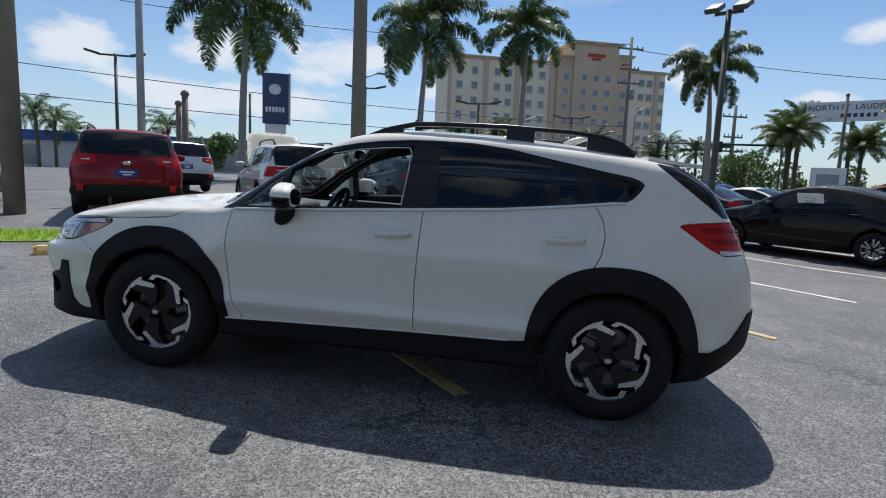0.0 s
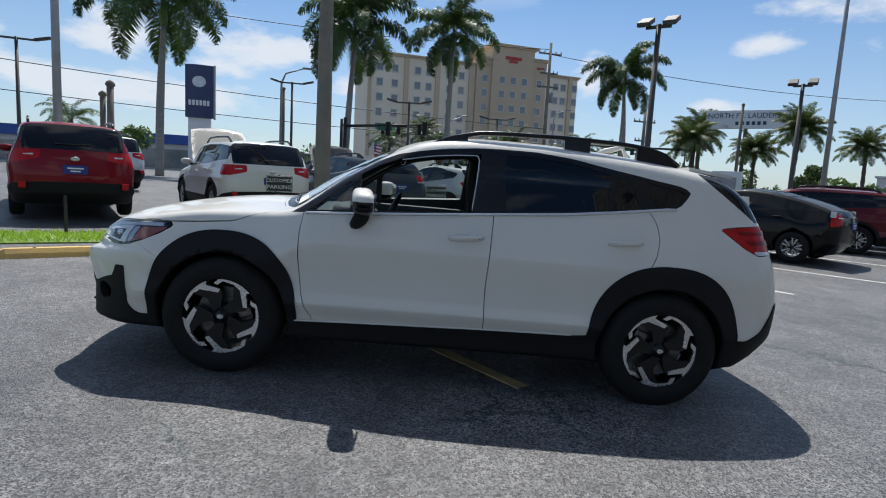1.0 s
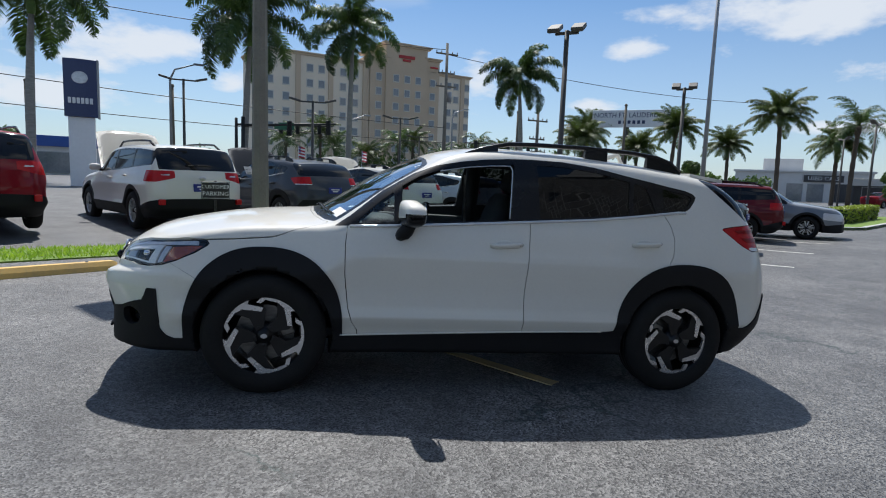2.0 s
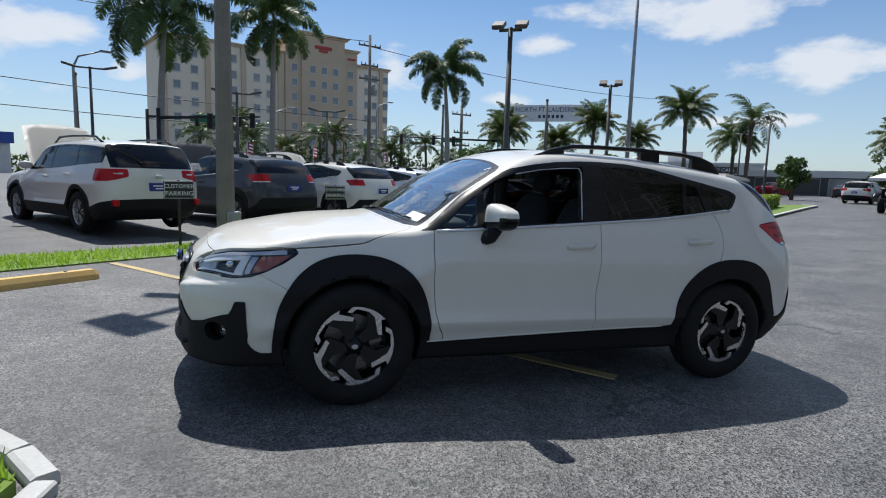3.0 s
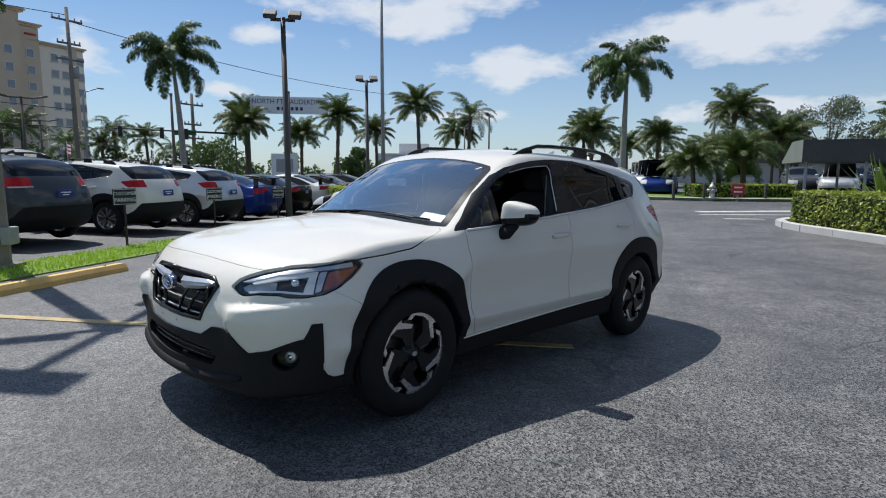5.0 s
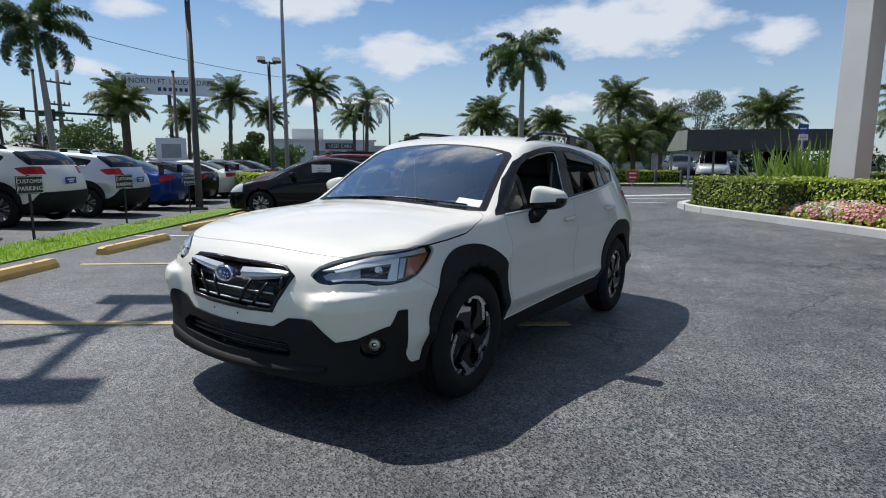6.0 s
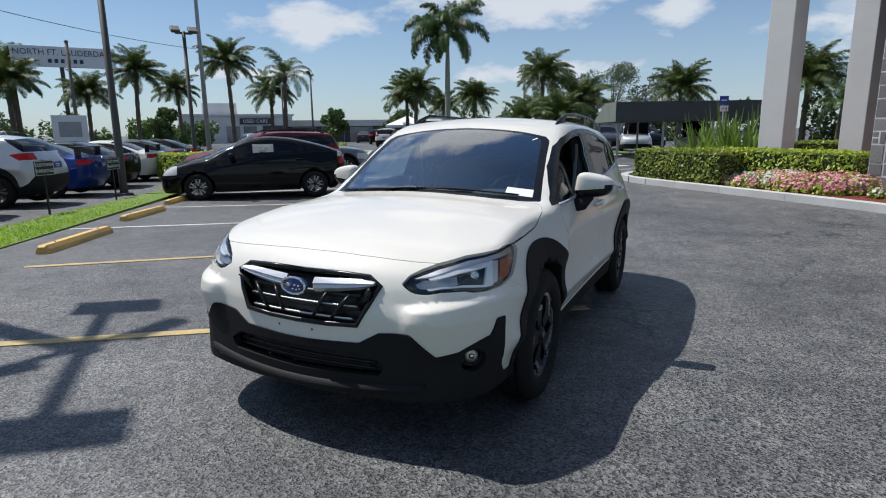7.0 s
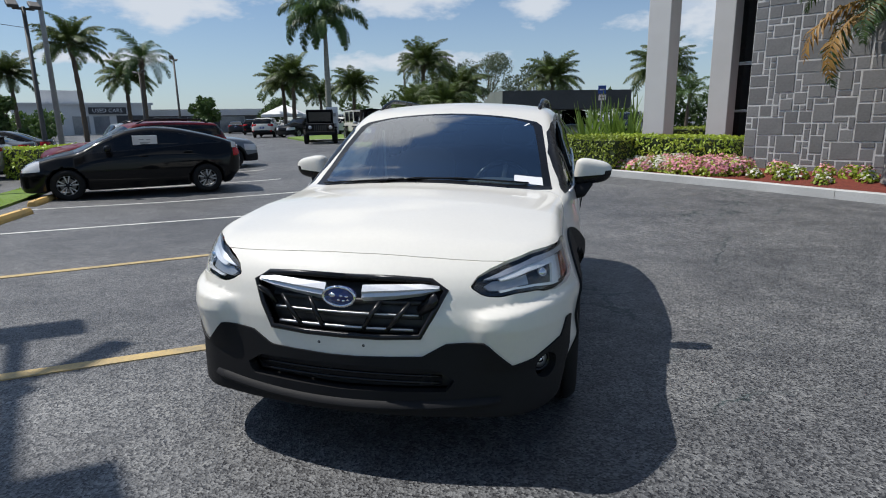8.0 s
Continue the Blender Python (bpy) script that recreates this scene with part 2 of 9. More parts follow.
M = dict(
    asphalt=asphalt_mat(),
    paint_white=paint_mat("pearl_white_paint", (0.70, 0.675, 0.61)),
    paint_silver=paint_mat("silver_paint", (0.50, 0.52, 0.54), metal=0.6),
    paint_steel=paint_mat("blue_grey_paint", (0.16, 0.18, 0.205), metal=0.4),
    paint_grey=paint_mat("dark_grey_paint", (0.055, 0.06, 0.068), metal=0.4),
    paint_red=paint_mat("red_paint", (0.19, 0.008, 0.015), metal=0.15),
    paint_maroon=paint_mat("maroon_paint", (0.11, 0.009, 0.013)),
    paint_black=paint_mat("black_paint", (0.0035, 0.0035, 0.004)),
    paint_blue=paint_mat("blue_paint", (0.008, 0.03, 0.17), metal=0.2),
    paint_green=paint_mat("olive_paint", (0.045, 0.05, 0.03)),
    cladding=surf("grained_black_plastic", (0.009, 0.009, 0.010), (0.012, 0.012, 0.013), 6, (0.58, 0.7), 0.15, fine=420, spec=0.2),
    gloss_black=surf("gloss_black_trim", (0.006, 0.006, 0.007), (0.009, 0.009, 0.01), 4, (0.22, 0.32), coat=0.08, spec=0.3),
    tyre=surf("tyre_rubber", (0.008, 0.008, 0.008), (0.014, 0.0135, 0.013), 9, (0.72, 0.85), 0.2, spec=0.25),
    alloy=surf("machined_alloy", (0.72, 0.72, 0.73), (0.62, 0.62, 0.63), 30, (0.22, 0.34), metal=0.9),
    alloy_dark=surf("dark_alloy", (0.007, 0.007, 0.008), (0.012, 0.012, 0.013), 12, (0.3, 0.42), metal=0.1, coat=0.1, spec=0.3),
    alloy_grey=surf("grey_alloy", (0.52, 0.53, 0.54), (0.44, 0.45, 0.46), 20, (0.28, 0.4), metal=0.8),
    wing=surf("satin_wing_bar", (0.66, 0.67, 0.69), (0.58, 0.59, 0.61), 8, (0.34, 0.42), metal=0.6),
    # chrome strip with the sky's reflection put into a pale, half-metal colour
    belt=surf("belt_trim_sky_pale", (0.66, 0.67, 0.68), (0.58, 0.59, 0.60), 8, (0.2, 0.28), metal=0.4),
    lip=surf("satin_black_lip", (0.020, 0.020, 0.021), (0.028, 0.028, 0.029), 8, (0.38, 0.48), spec=0.4),
    disc=surf("brake_disc_steel", (0.20, 0.19, 0.18), (0.10, 0.095, 0.09), 14, (0.35, 0.5), metal=0.8, stretch=(1, 6, 6)),
    chrome=surf("chrome", (0.80, 0.81, 0.83), (0.74, 0.75, 0.77), 8, (0.06, 0.12), metal=1.0),
    satin=surf("satin_chrome", (0.62, 0.63, 0.65), (0.44, 0.45, 0.47), 8, (0.36, 0.46), metal=0.9),
    pane_clear=glass("windscreen_glass", (0.74, 0.86, 0.88), 1.0, 1.5, 1.75),
    pane_side=glass("side_glass", (0.62, 0.70, 0.70)),
    pane_dark=glass("privacy_glass", (0.030, 0.033, 0.036), 0.6),
    pane_black=surf("dark_window_glass", (0.006, 0.007, 0.008), (0.009, 0.010, 0.012), 3, (0.03, 0.06), spec=0.35),
    lamp_clear=glass("clear_lamp_lens", (0.9, 0.92, 0.94)),
    tail_red=surf("red_tail_lens", (0.48, 0.010, 0.013), (0.36, 0.007, 0.010), 40, (0.22, 0.3), coat=0.12, spec=0.2),
    tail_deep=surf("dark_red_lamp_core", (0.24, 0.006, 0.007), (0.17, 0.004, 0.005), 30, (0.25, 0.35), coat=0.1, spec=0.2),
    lamp_bowl=surf("lamp_reflector_bowl", (0.40, 0.42, 0.44), (0.32, 0.335, 0.35), 20, (0.25, 0.35), metal=0.5),
    lamp_dark=surf("lamp_inside_black", (0.006, 0.006, 0.007), (0.010, 0.010, 0.011), 12, (0.4, 0.55), spec=0.2),
    guide=surf("milky_light_guide", (0.80, 0.81, 0.82), (0.72, 0.73, 0.75), 20, (0.2, 0.3), coat=0.3),
    amber=surf("amber_reflector", (0.40, 0.075, 0.016), (0.24, 0.040, 0.010), 30, (0.1, 0.2), coat=0.8),
    lens_white=surf("clear_tail_lens", (0.62, 0.62, 0.62), (0.5, 0.5, 0.52), 40, (0.08, 0.16), coat=0.8),
    cabin=surf("charcoal_cabin_plastic", (0.042, 0.044, 0.046), (0.055, 0.057, 0.059), 6, (0.6, 0.75), 0.1),
    seat=surf("black_seat_fabric", (0.024, 0.024, 0.026), (0.038, 0.038, 0.040), 60, (0.8, 0.92), 0.3),
    headliner=surf("pale_headliner", (0.40, 0.40, 0.39), (0.34, 0.34, 0.33), 30, (0.85, 0.95)),
    paper=surf("white_paper", (0.80, 0.80, 0.79), (0.74, 0.74, 0.74), 5, (0.6, 0.7)),
    plate_blue=surf("blue_plate", (0.012, 0.025, 0.20), (0.016, 0.035, 0.24), 8, (0.3, 0.4)),
    badge_blue=surf("dark_blue_enamel", (0.012, 0.022, 0.11), (0.018, 0.03, 0.14), 8, (0.12, 0.18), coat=0.7),
    concrete=surf("concrete", (0.44, 0.43, 0.40), (0.34, 0.33, 0.31), 1.6, (0.75, 0.9), 0.35, fine=60),
    kerb=surf("pale_kerb_concrete", (0.52, 0.52, 0.50), (0.40, 0.40, 0.385), 1.3, (0.75, 0.9), 0.3, fine=50),
    stop_yellow=surf("worn_yellow_paint", (0.72, 0.45, 0.12), (0.55, 0.36, 0.13), 3.5, (0.6, 0.75), 0.3, fine=45),
    line_yellow=surf("faded_yellow_line_paint", (0.56, 0.40, 0.16), (0.30, 0.24, 0.14), 5.0, (0.6, 0.75), 0.3, fine=70),
    line_white=surf("faded_white_line_paint", (0.66, 0.65, 0.60), (0.42, 0.41, 0.38), 4.0, (0.6, 0.75), 0.3, fine=70),
    mulch=surf("red_mulch", (0.19, 0.035, 0.018), (0.085, 0.016, 0.010), 22, (0.85, 0.95), 0.9, fine=120),
    grass=leafy("grass_blades", (0.26, 0.43, 0.03), (0.38, 0.53, 0.06), 0.25, 0.55),
    soil=surf("grassy_soil", (0.10, 0.17, 0.025), (0.15, 0.23, 0.035), 5, (0.85, 0.95), 0.6, fine=70),
    frond=leafy("palm_frond", (0.045, 0.092, 0.022), (0.088, 0.145, 0.032), 0.35, 0.42, 0.3),
    frond_dry=leafy("dry_palm_frond", (0.42, 0.24, 0.05), (0.30, 0.15, 0.03), 0.2, 0.55, 0.3),
    frond_grey=leafy("date_palm_frond", (0.065, 0.105, 0.022), (0.115, 0.155, 0.040), 0.3, 0.45, 0.28),
    shaft=surf("green_crownshaft", (0.10, 0.19, 0.045), (0.14, 0.23, 0.06), 4, (0.4, 0.5)),
    trunk=surf("grey_palm_trunk", (0.33, 0.31, 0.28), (0.22, 0.21, 0.19), 3, (0.8, 0.92), 0.5, stretch=(1, 1, 5)),
    trunk_brown=surf("rough_brown_trunk", (0.15, 0.115, 0.08), (0.085, 0.065, 0.05), 9, (0.85, 0.95), 0.9, stretch=(1, 1, 2)),
    hedge=leafy("hedge_leaf", (0.20, 0.29, 0.025), (0.41, 0.48, 0.055), 0.3, 0.42, 0.3),
    # near-black green: the shade between hedge leaves, put into the colour
    hedge_core_shade=surf("hedge_inner_shade", (0.022, 0.034, 0.010), (0.035, 0.05, 0.014), 12, (0.85, 0.95), 0.8),
    sword=leafy("sword_leaf", (0.10, 0.17, 0.03), (0.17, 0.25, 0.05), 0.3, 0.4, 0.3),
    tree=leafy("broad_leaf", (0.05, 0.10, 0.022), (0.10, 0.16, 0.035), 0.3, 0.5, 0.3),
    needle=leafy("casuarina_foliage", (0.07, 0.095, 0.05), (0.11, 0.14, 0.075), 0.25, 0.6, 0.25),
    petal_pink=leafy("pink_petal", (0.68, 0.24, 0.30), (0.78, 0.44, 0.46), 0.25, 0.5, 0.3),
    petal_white=leafy("white_petal", (0.78, 0.76, 0.70), (0.70, 0.66, 0.58), 0.1, 0.5, 0.3),
    stone=surf("grey_ashlar_stone", (0.15, 0.15, 0.148), (0.235, 0.23, 0.225), 2.2, (0.75, 0.9), 0.5, vary=0.2, fine=40),
    mortar=surf("pale_mortar", (0.60, 0.59, 0.57), (0.50, 0.49, 0.475), 8, (0.85, 0.95), 0.5),
    stucco=surf("pale_grey_stucco", (0.54, 0.545, 0.545), (0.48, 0.485, 0.485), 1.2, (0.8, 0.92), 0.35, fine=90),
    hotel=surf("cream_stucco", (0.80, 0.71, 0.57), (0.74, 0.65, 0.52), 0.2, (0.8, 0.9), 0.1, fine=4),
    hotel_tan=surf("tan_stucco", (0.58, 0.46, 0.33), (0.52, 0.41, 0.29), 0.2, (0.8, 0.9), 0.1, fine=4),
    hotel_pale=surf("pale_window_panel", (0.60, 0.58, 0.52), (0.54, 0.52, 0.47), 0.4, (0.8, 0.9), fine=4),
    window_far=surf("far_window_glass", (0.14, 0.16, 0.18), (0.22, 0.24, 0.26), 0.5, (0.08, 0.15), coat=0.5),
    sign_white=surf("white_sign_face", (0.76, 0.77, 0.78), (0.70, 0.71, 0.72), 0.6, (0.35, 0.45)),
    sign_navy=surf("navy_sign_face", (0.018, 0.032, 0.10), (0.024, 0.04, 0.12), 0.8, (0.3, 0.4)),
    sign_black=surf("black_sign_face", (0.010, 0.010, 0.011), (0.016, 0.016, 0.017), 5, (0.4, 0.5)),
    sign_red=surf("red_sign_letters", (0.45, 0.03, 0.03), (0.38, 0.025, 0.025), 2, (0.4, 0.5)),
    pole_dark=surf("dark_bronze_pole", (0.060, 0.056, 0.050), (0.085, 0.080, 0.072), 3, (0.5, 0.65), metal=0.2),
    pole_grey=surf("galvanised_pole", (0.36, 0.37, 0.38), (0.29, 0.30, 0.31), 3, (0.45, 0.6), metal=0.5),
    pole_conc=surf("weathered_concrete_pole", (0.24, 0.22, 0.185), (0.165, 0.152, 0.13), 2.2, (0.8, 0.92), 0.4, fine=40),
    pole_wood=surf("weathered_timber_pole", (0.19, 0.165, 0.135), (0.125, 0.11, 0.09), 4, (0.85, 0.95), 0.6, stretch=(4, 4, 0.6)),
    lamp_face=surf("lamp_glass_face", (0.20, 0.21, 0.21), (0.15, 0.155, 0.155), 6, (0.2, 0.3)),
    signal=surf("black_signal_housing", (0.012, 0.013, 0.012), (0.02, 0.021, 0.02), 4, (0.5, 0.6)),
    street_green=surf("green_street_sign", (0.012, 0.12, 0.06), (0.016, 0.14, 0.07), 4, (0.4, 0.5)),
    awning=surf("dark_grey_canvas", (0.055, 0.062, 0.062), (0.075, 0.082, 0.082), 1.2, (0.8, 0.9), 0.15),
    awning_side=surf("green_grey_canvas", (0.17, 0.19, 0.17), (0.14, 0.16, 0.145), 1.2, (0.8, 0.9), 0.15),
    wall_white=surf("white_rendered_wall", (0.66, 0.66, 0.65), (0.58, 0.58, 0.575), 0.5, (0.8, 0.9), 0.1),
    wall_dark=surf("dark_shopfront", (0.035, 0.036, 0.04), (0.055, 0.055, 0.06), 0.5, (0.4, 0.6)),
    roof_grey=surf("grey_flat_roof", (0.20, 0.20, 0.20), (0.16, 0.16, 0.16), 0.6, (0.8, 0.9)),
    blue_band=surf("blue_fascia", (0.02, 0.08, 0.33), (0.025, 0.09, 0.36), 0.6, (0.4, 0.5)),
    flag_red=surf("flag_red_cloth", (0.42, 0.03, 0.05), (0.36, 0.025, 0.04), 8, (0.8, 0.9)),
    flag_blue=surf("flag_blue_cloth", (0.02, 0.03, 0.16), (0.025, 0.04, 0.18), 8, (0.8, 0.9)),
    hydrant=surf("silver_hydrant_paint", (0.50, 0.50, 0.49), (0.42, 0.42, 0.41), 12, (0.4, 0.55), metal=0.4),
)


# ---------------------------------------------------------------- mesh helpers
def ground_z(x, y):
    """Height of the paved ground: a slope across the lot that rises again to the building's kerb."""
    x, y = np.asarray(x, float), np.asarray(y, float)
    z = -0.0334 * np.clip(x, -10, 6) + 0.0128 * np.clip(y, -10, 10)
    d = (x - 9.2) * 0.73 - (y + 2.4) * 0.68
    k = np.clip((d + 6.5) / 6.5, 0, 1)
    z = z + 0.31 * k * k * (3 - 2 * k)
    n = -0.563 * x + 0.826 * y
    k = np.clip((n - 5.2) / 1.6, 0, 1)
    return z - 0.06 * k * k * (3 - 2 * k) * np.clip(1 - (n - 25) / 20, 0, 1)


def gz(x, y):
    return float(ground_z(x, y))


def empty_at(name, m=None):
    e = new(name)
    e.empty_display_size = 0.2
    if m is not None:
        e.matrix_world = m
    return e


def mesh_ob(name, verts, faces, material, parent=None, label="", smooth=False, normals=None):
    me = bpy.data.meshes.new(name)
    me.from_pydata([tuple(v) for v in verts], [], [tuple(f) for f in faces])
    if smooth or normals is not None:
        me.polygons.foreach_set("use_smooth", [True] * len(me.polygons))
    if normals is not None:
        me.normals_split_custom_set_from_vertices([tuple(n) for n in normals])
    me.update()
    for m in material if isinstance(material, (list, tuple)) else [material]:
        me.materials.append(m)
    ob = new(name, me)
    if parent is not None:
        ob.parent = parent
    if label:
        tagged(ob, label)
    return ob


def part(name, bm, material, parent=None, label="", smooth=False):
    """Links a bmesh as one mesh object under a thing or a part."""
    me = bpy.data.meshes.new(name)
    bm.to_mesh(me)
    bm.free()
    if smooth:
        me.polygons.foreach_set("use_smooth", [True] * len(me.polygons))
    for m in material if isinstance(material, (list, tuple)) else [material]:
        me.materials.append(m)
    ob = new(name, me)
    if parent is not None:
        ob.parent = parent
    if label:
        tagged(ob, label)
    return ob


def box(bm, x0, y0, z0, x1, y1, z1, bevel=0.0, m=None):
    """A box with bevelled edges."""
    r = bmesh.ops.create_cube(bm, size=1.0)
    vs = r["verts"]
    for v in vs:
        v.co = Vector(((x0 + x1) / 2 + v.co.x * (x1 - x0), (y0 + y1) / 2 + v.co.y * (y1 - y0), (z0 + z1) / 2 + v.co.z * (z1 - z0)))
    if bevel:
        es = list({e for v in vs for e in v.link_edges})
        out = bmesh.ops.bevel(bm, geom=es, offset=bevel, segments=2, affect="EDGES", profile=0.5)
        vs = list({v for f in out["faces"] for v in f.verts} | {v for v in vs if v.is_valid})
    if m is not None:
        for v in vs:
            v.co = m @ v.co
    return vs


def tube(bm, pts, radii, seg=10, caps=True, squash=None):
    """A round tube through the points; radii one number or one for each point."""
    pts = [Vector(p) for p in pts]
    if not isinstance(radii, (list, tuple, np.ndarray)):
        radii = [radii] * len(pts)
    rings = []
    ref = None
    for i, p in enumerate(pts):
        d = (pts[min(i + 1, len(pts) - 1)] - pts[max(i - 1, 0)]).normalized()
        if ref is None:
            ref = d.orthogonal().normalized() if abs(d.z) < 0.999 else Vector((1, 0, 0))
        a = (ref - d * ref.dot(d)).normalized()
        b = d.cross(a)
        ref = a
        ring = []
        for k in range(seg):
            th = 2 * math.pi * k / seg
            ca, sa = math.cos(th), math.sin(th)
            if squash:
                ca, sa = ca * squash[0], sa * squash[1]
            ring.append(bm.verts.new(p + (a * ca + b * sa) * radii[i]))
        rings.append(ring)
    for r0, r1 in zip(rings, rings[1:]):
        for k in range(seg):
            bm.faces.new((r0[k], r0[(k + 1) % seg], r1[(k + 1) % seg], r1[k]))
    if caps:
        bm.faces.new(list(reversed(rings[0])))
        bm.faces.new(rings[-1])
    return rings


def lathe(bm, prof, seg=24, m=None):
    """Turns a profile of (radius, height) round z."""
    m = m or Matrix.Identity(4)
    rings = []
    for r, h in prof:
        rings.append([bm.verts.new(m @ Vector((r * math.cos(2 * math.pi * k / seg), r * math.sin(2 * math.pi * k / seg), h))) for k in range(seg)])
    for r0, r1 in zip(rings, rings[1:]):
        for k in range(seg):
            bm.faces.new((r0[k], r0[(k + 1) % seg], r1[(k + 1) % seg], r1[k]))
    return rings


def slab(bm, outline, z0, z1):
    """A prism over an outline in x and y; z0, z1 numbers or functions of (x, y)."""
    f0 = z0 if callable(z0) else (lambda x, y: z0)
    f1 = z1 if callable(z1) else (lambda x, y: z1)
    lo = [bm.verts.new((x, y, f0(x, y))) for x, y in outline]
    hi = [bm.verts.new((x, y, f1(x, y))) for x, y in outline]
    n = len(outline)
    bm.faces.new(hi)
    bm.faces.new(list(reversed(lo)))
    for i in range(n):
        bm.faces.new((lo[i], lo[(i + 1) % n], hi[(i + 1) % n], hi[i]))


def plate(bm, outline, m, depth):
    """A flat plate: outline in the local x and z, the front at y = 0, depth along +y."""
    fr = [bm.verts.new(m @ Vector((x, 0, z))) for x, z in outline]
    bk = [bm.verts.new(m @ Vector((x, depth, z))) for x, z in outline]
    n = len(outline)
    bm.faces.new(fr)
    bm.faces.new(list(reversed(bk)))
    for i in range(n):
        bm.faces.new((fr[(i + 1) % n], fr[i], bk[i], bk[(i + 1) % n]))


def rot_z(a):
    return Matrix.Rotation(a, 4, "Z")


def at_ground(x, y, turn=0.0, dz=0.0):
    return Matrix.Translation((x, y, gz(x, y) + dz)) @ rot_z(radians(turn))


def words(name, text, size, m, material, parent=None, label="", depth=0.004):
    """Raised lettering, as a mesh, centred at m, in its x and y."""
    cu = bpy.data.curves.new(name, "FONT")
    cu.body, cu.size, cu.extrude, cu.align_x, cu.align_y = text, size, depth, "CENTER", "CENTER"
    cu.resolution_u = 2
    tmp = bpy.data.objects.new("tmp", cu)
    scene.collection.objects.link(tmp)
    dg = bpy.context.evaluated_depsgraph_get()
    me = bpy.data.meshes.new_from_object(tmp.evaluated_get(dg))
    bpy.data.objects.remove(tmp)
    bpy.data.curves.remove(cu)
    me.transform(m)
    me.materials.clear()
    me.materials.append(material)
    ob = new(name, me)
    if parent is not None:
        ob.parent = parent
    if label:
        tagged(ob, label)
    return ob


# ---------------------------------------------------------------- smooth solids
def smax(a, b, k):
    h = np.clip(0.5 + 0.5 * (a - b) / k, 0, 1)
    return b + (a - b) * h + k * h * (1 - h)


def curve(table, q):
    """Smooth interpolation of a table of (place, value)."""
    t = np.array(table, float)
    x, y = t[:, 0], t[:, 1]
    q = np.clip(q, x[0], x[-1])
    d = np.diff(y) / np.diff(x)
    m = np.zeros_like(y)
    m[0], m[-1] = d[0], d[-1]
    s = d[:-1] * d[1:]
    h0, h1 = np.diff(x)[:-1], np.diff(x)[1:]
    w1, w2 = 2 * h1 + h0, h1 + 2 * h0
    with np.errstate(divide="ignore", invalid="ignore"):
        hm = (w1 + w2) / (w1 / d[:-1] + w2 / d[1:])
    m[1:-1] = np.where(s > 0, hm, 0.0)
    i = np.clip(np.searchsorted(x, q) - 1, 0, len(x) - 2)
    h = x[i + 1] - x[i]
    u = (q - x[i]) / h
    return (y[i] * (1 + 2 * u) * (1 - u) ** 2 + m[i] * h * u * (1 - u) ** 2 + y[i + 1] * u * u * (3 - 2 * u) + m[i + 1] * h * u * u * (u - 1))


def grad(f, p, e=0.004):
    g = np.empty_like(p)
    for i in range(3):
        d = np.zeros(3)
        d[i] = e
        g[:, i] = (f(p + d) - f(p - d)) / (2 * e)
    return g


def skin(f, lo, hi, step):
    """The surface f = 0 as points, quads and normals (surface nets, then drawn onto the surface)."""
    ax = [np.arange(a, b + step, step) for a, b in zip(lo, hi)]
    gx = np.meshgrid(*ax, indexing="ij")
    v = f(np.stack([g.ravel() for g in gx], 1)).reshape(gx[0].shape)
    s = v < 0
    idx = -np.ones(tuple(n - 1 for n in v.shape), int)
    cnt = sum(s[i:s.shape[0] - 1 + i, j:s.shape[1] - 1 + j, k:s.shape[2] - 1 + k].astype(int) for i in (0, 1) for j in (0, 1) for k in (0, 1))
    act = (cnt > 0) & (cnt < 8)
    idx[act] = np.arange(act.sum())
    c = np.argwhere(act)
    p = np.array(lo) + (c + 0.5) * step
    p0 = p.copy()
    for _ in range(5):
        g = grad(f, p)
        p = p - f(p)[:, None] * g / np.maximum((g * g).sum(1), 1e-6)[:, None]
        p = np.clip(p, p0 - step * 0.95, p0 + step * 0.95)
    quads = []
    for a in range(3):
        b, d = (a + 1) % 3, (a + 2) % 3
        sl0 = [slice(None)] * 3; sl1 = [slice(None)] * 3
        sl0[a], sl1[a] = slice(0, -1), slice(1, None)
        ch = s[tuple(sl0)] != s[tuple(sl1)]
        e = np.argwhere(ch)
        e = e[(e[:, b] > 0) & (e[:, d] > 0) & (e[:, b] < v.shape[b] - 1) & (e[:, d] < v.shape[d] - 1)]
        ins = s[tuple(e.T)]
        qs = []
        for ob, od in ((-1, -1), (0, -1), (0, 0), (-1, 0)):
            k = e.copy()
            k[:, b] += ob
            k[:, d] += od
            qs.append(idx[tuple(k.T)])
        q = np.stack(qs, 1)
        q[~ins] = q[~ins][:, ::-1]
        quads.append(q)
    q = np.concatenate(quads)
    q = q[(q >= 0).all(1)]
    g = grad(f, p)
    return p, q, g / np.linalg.norm(g, axis=1)[:, None]


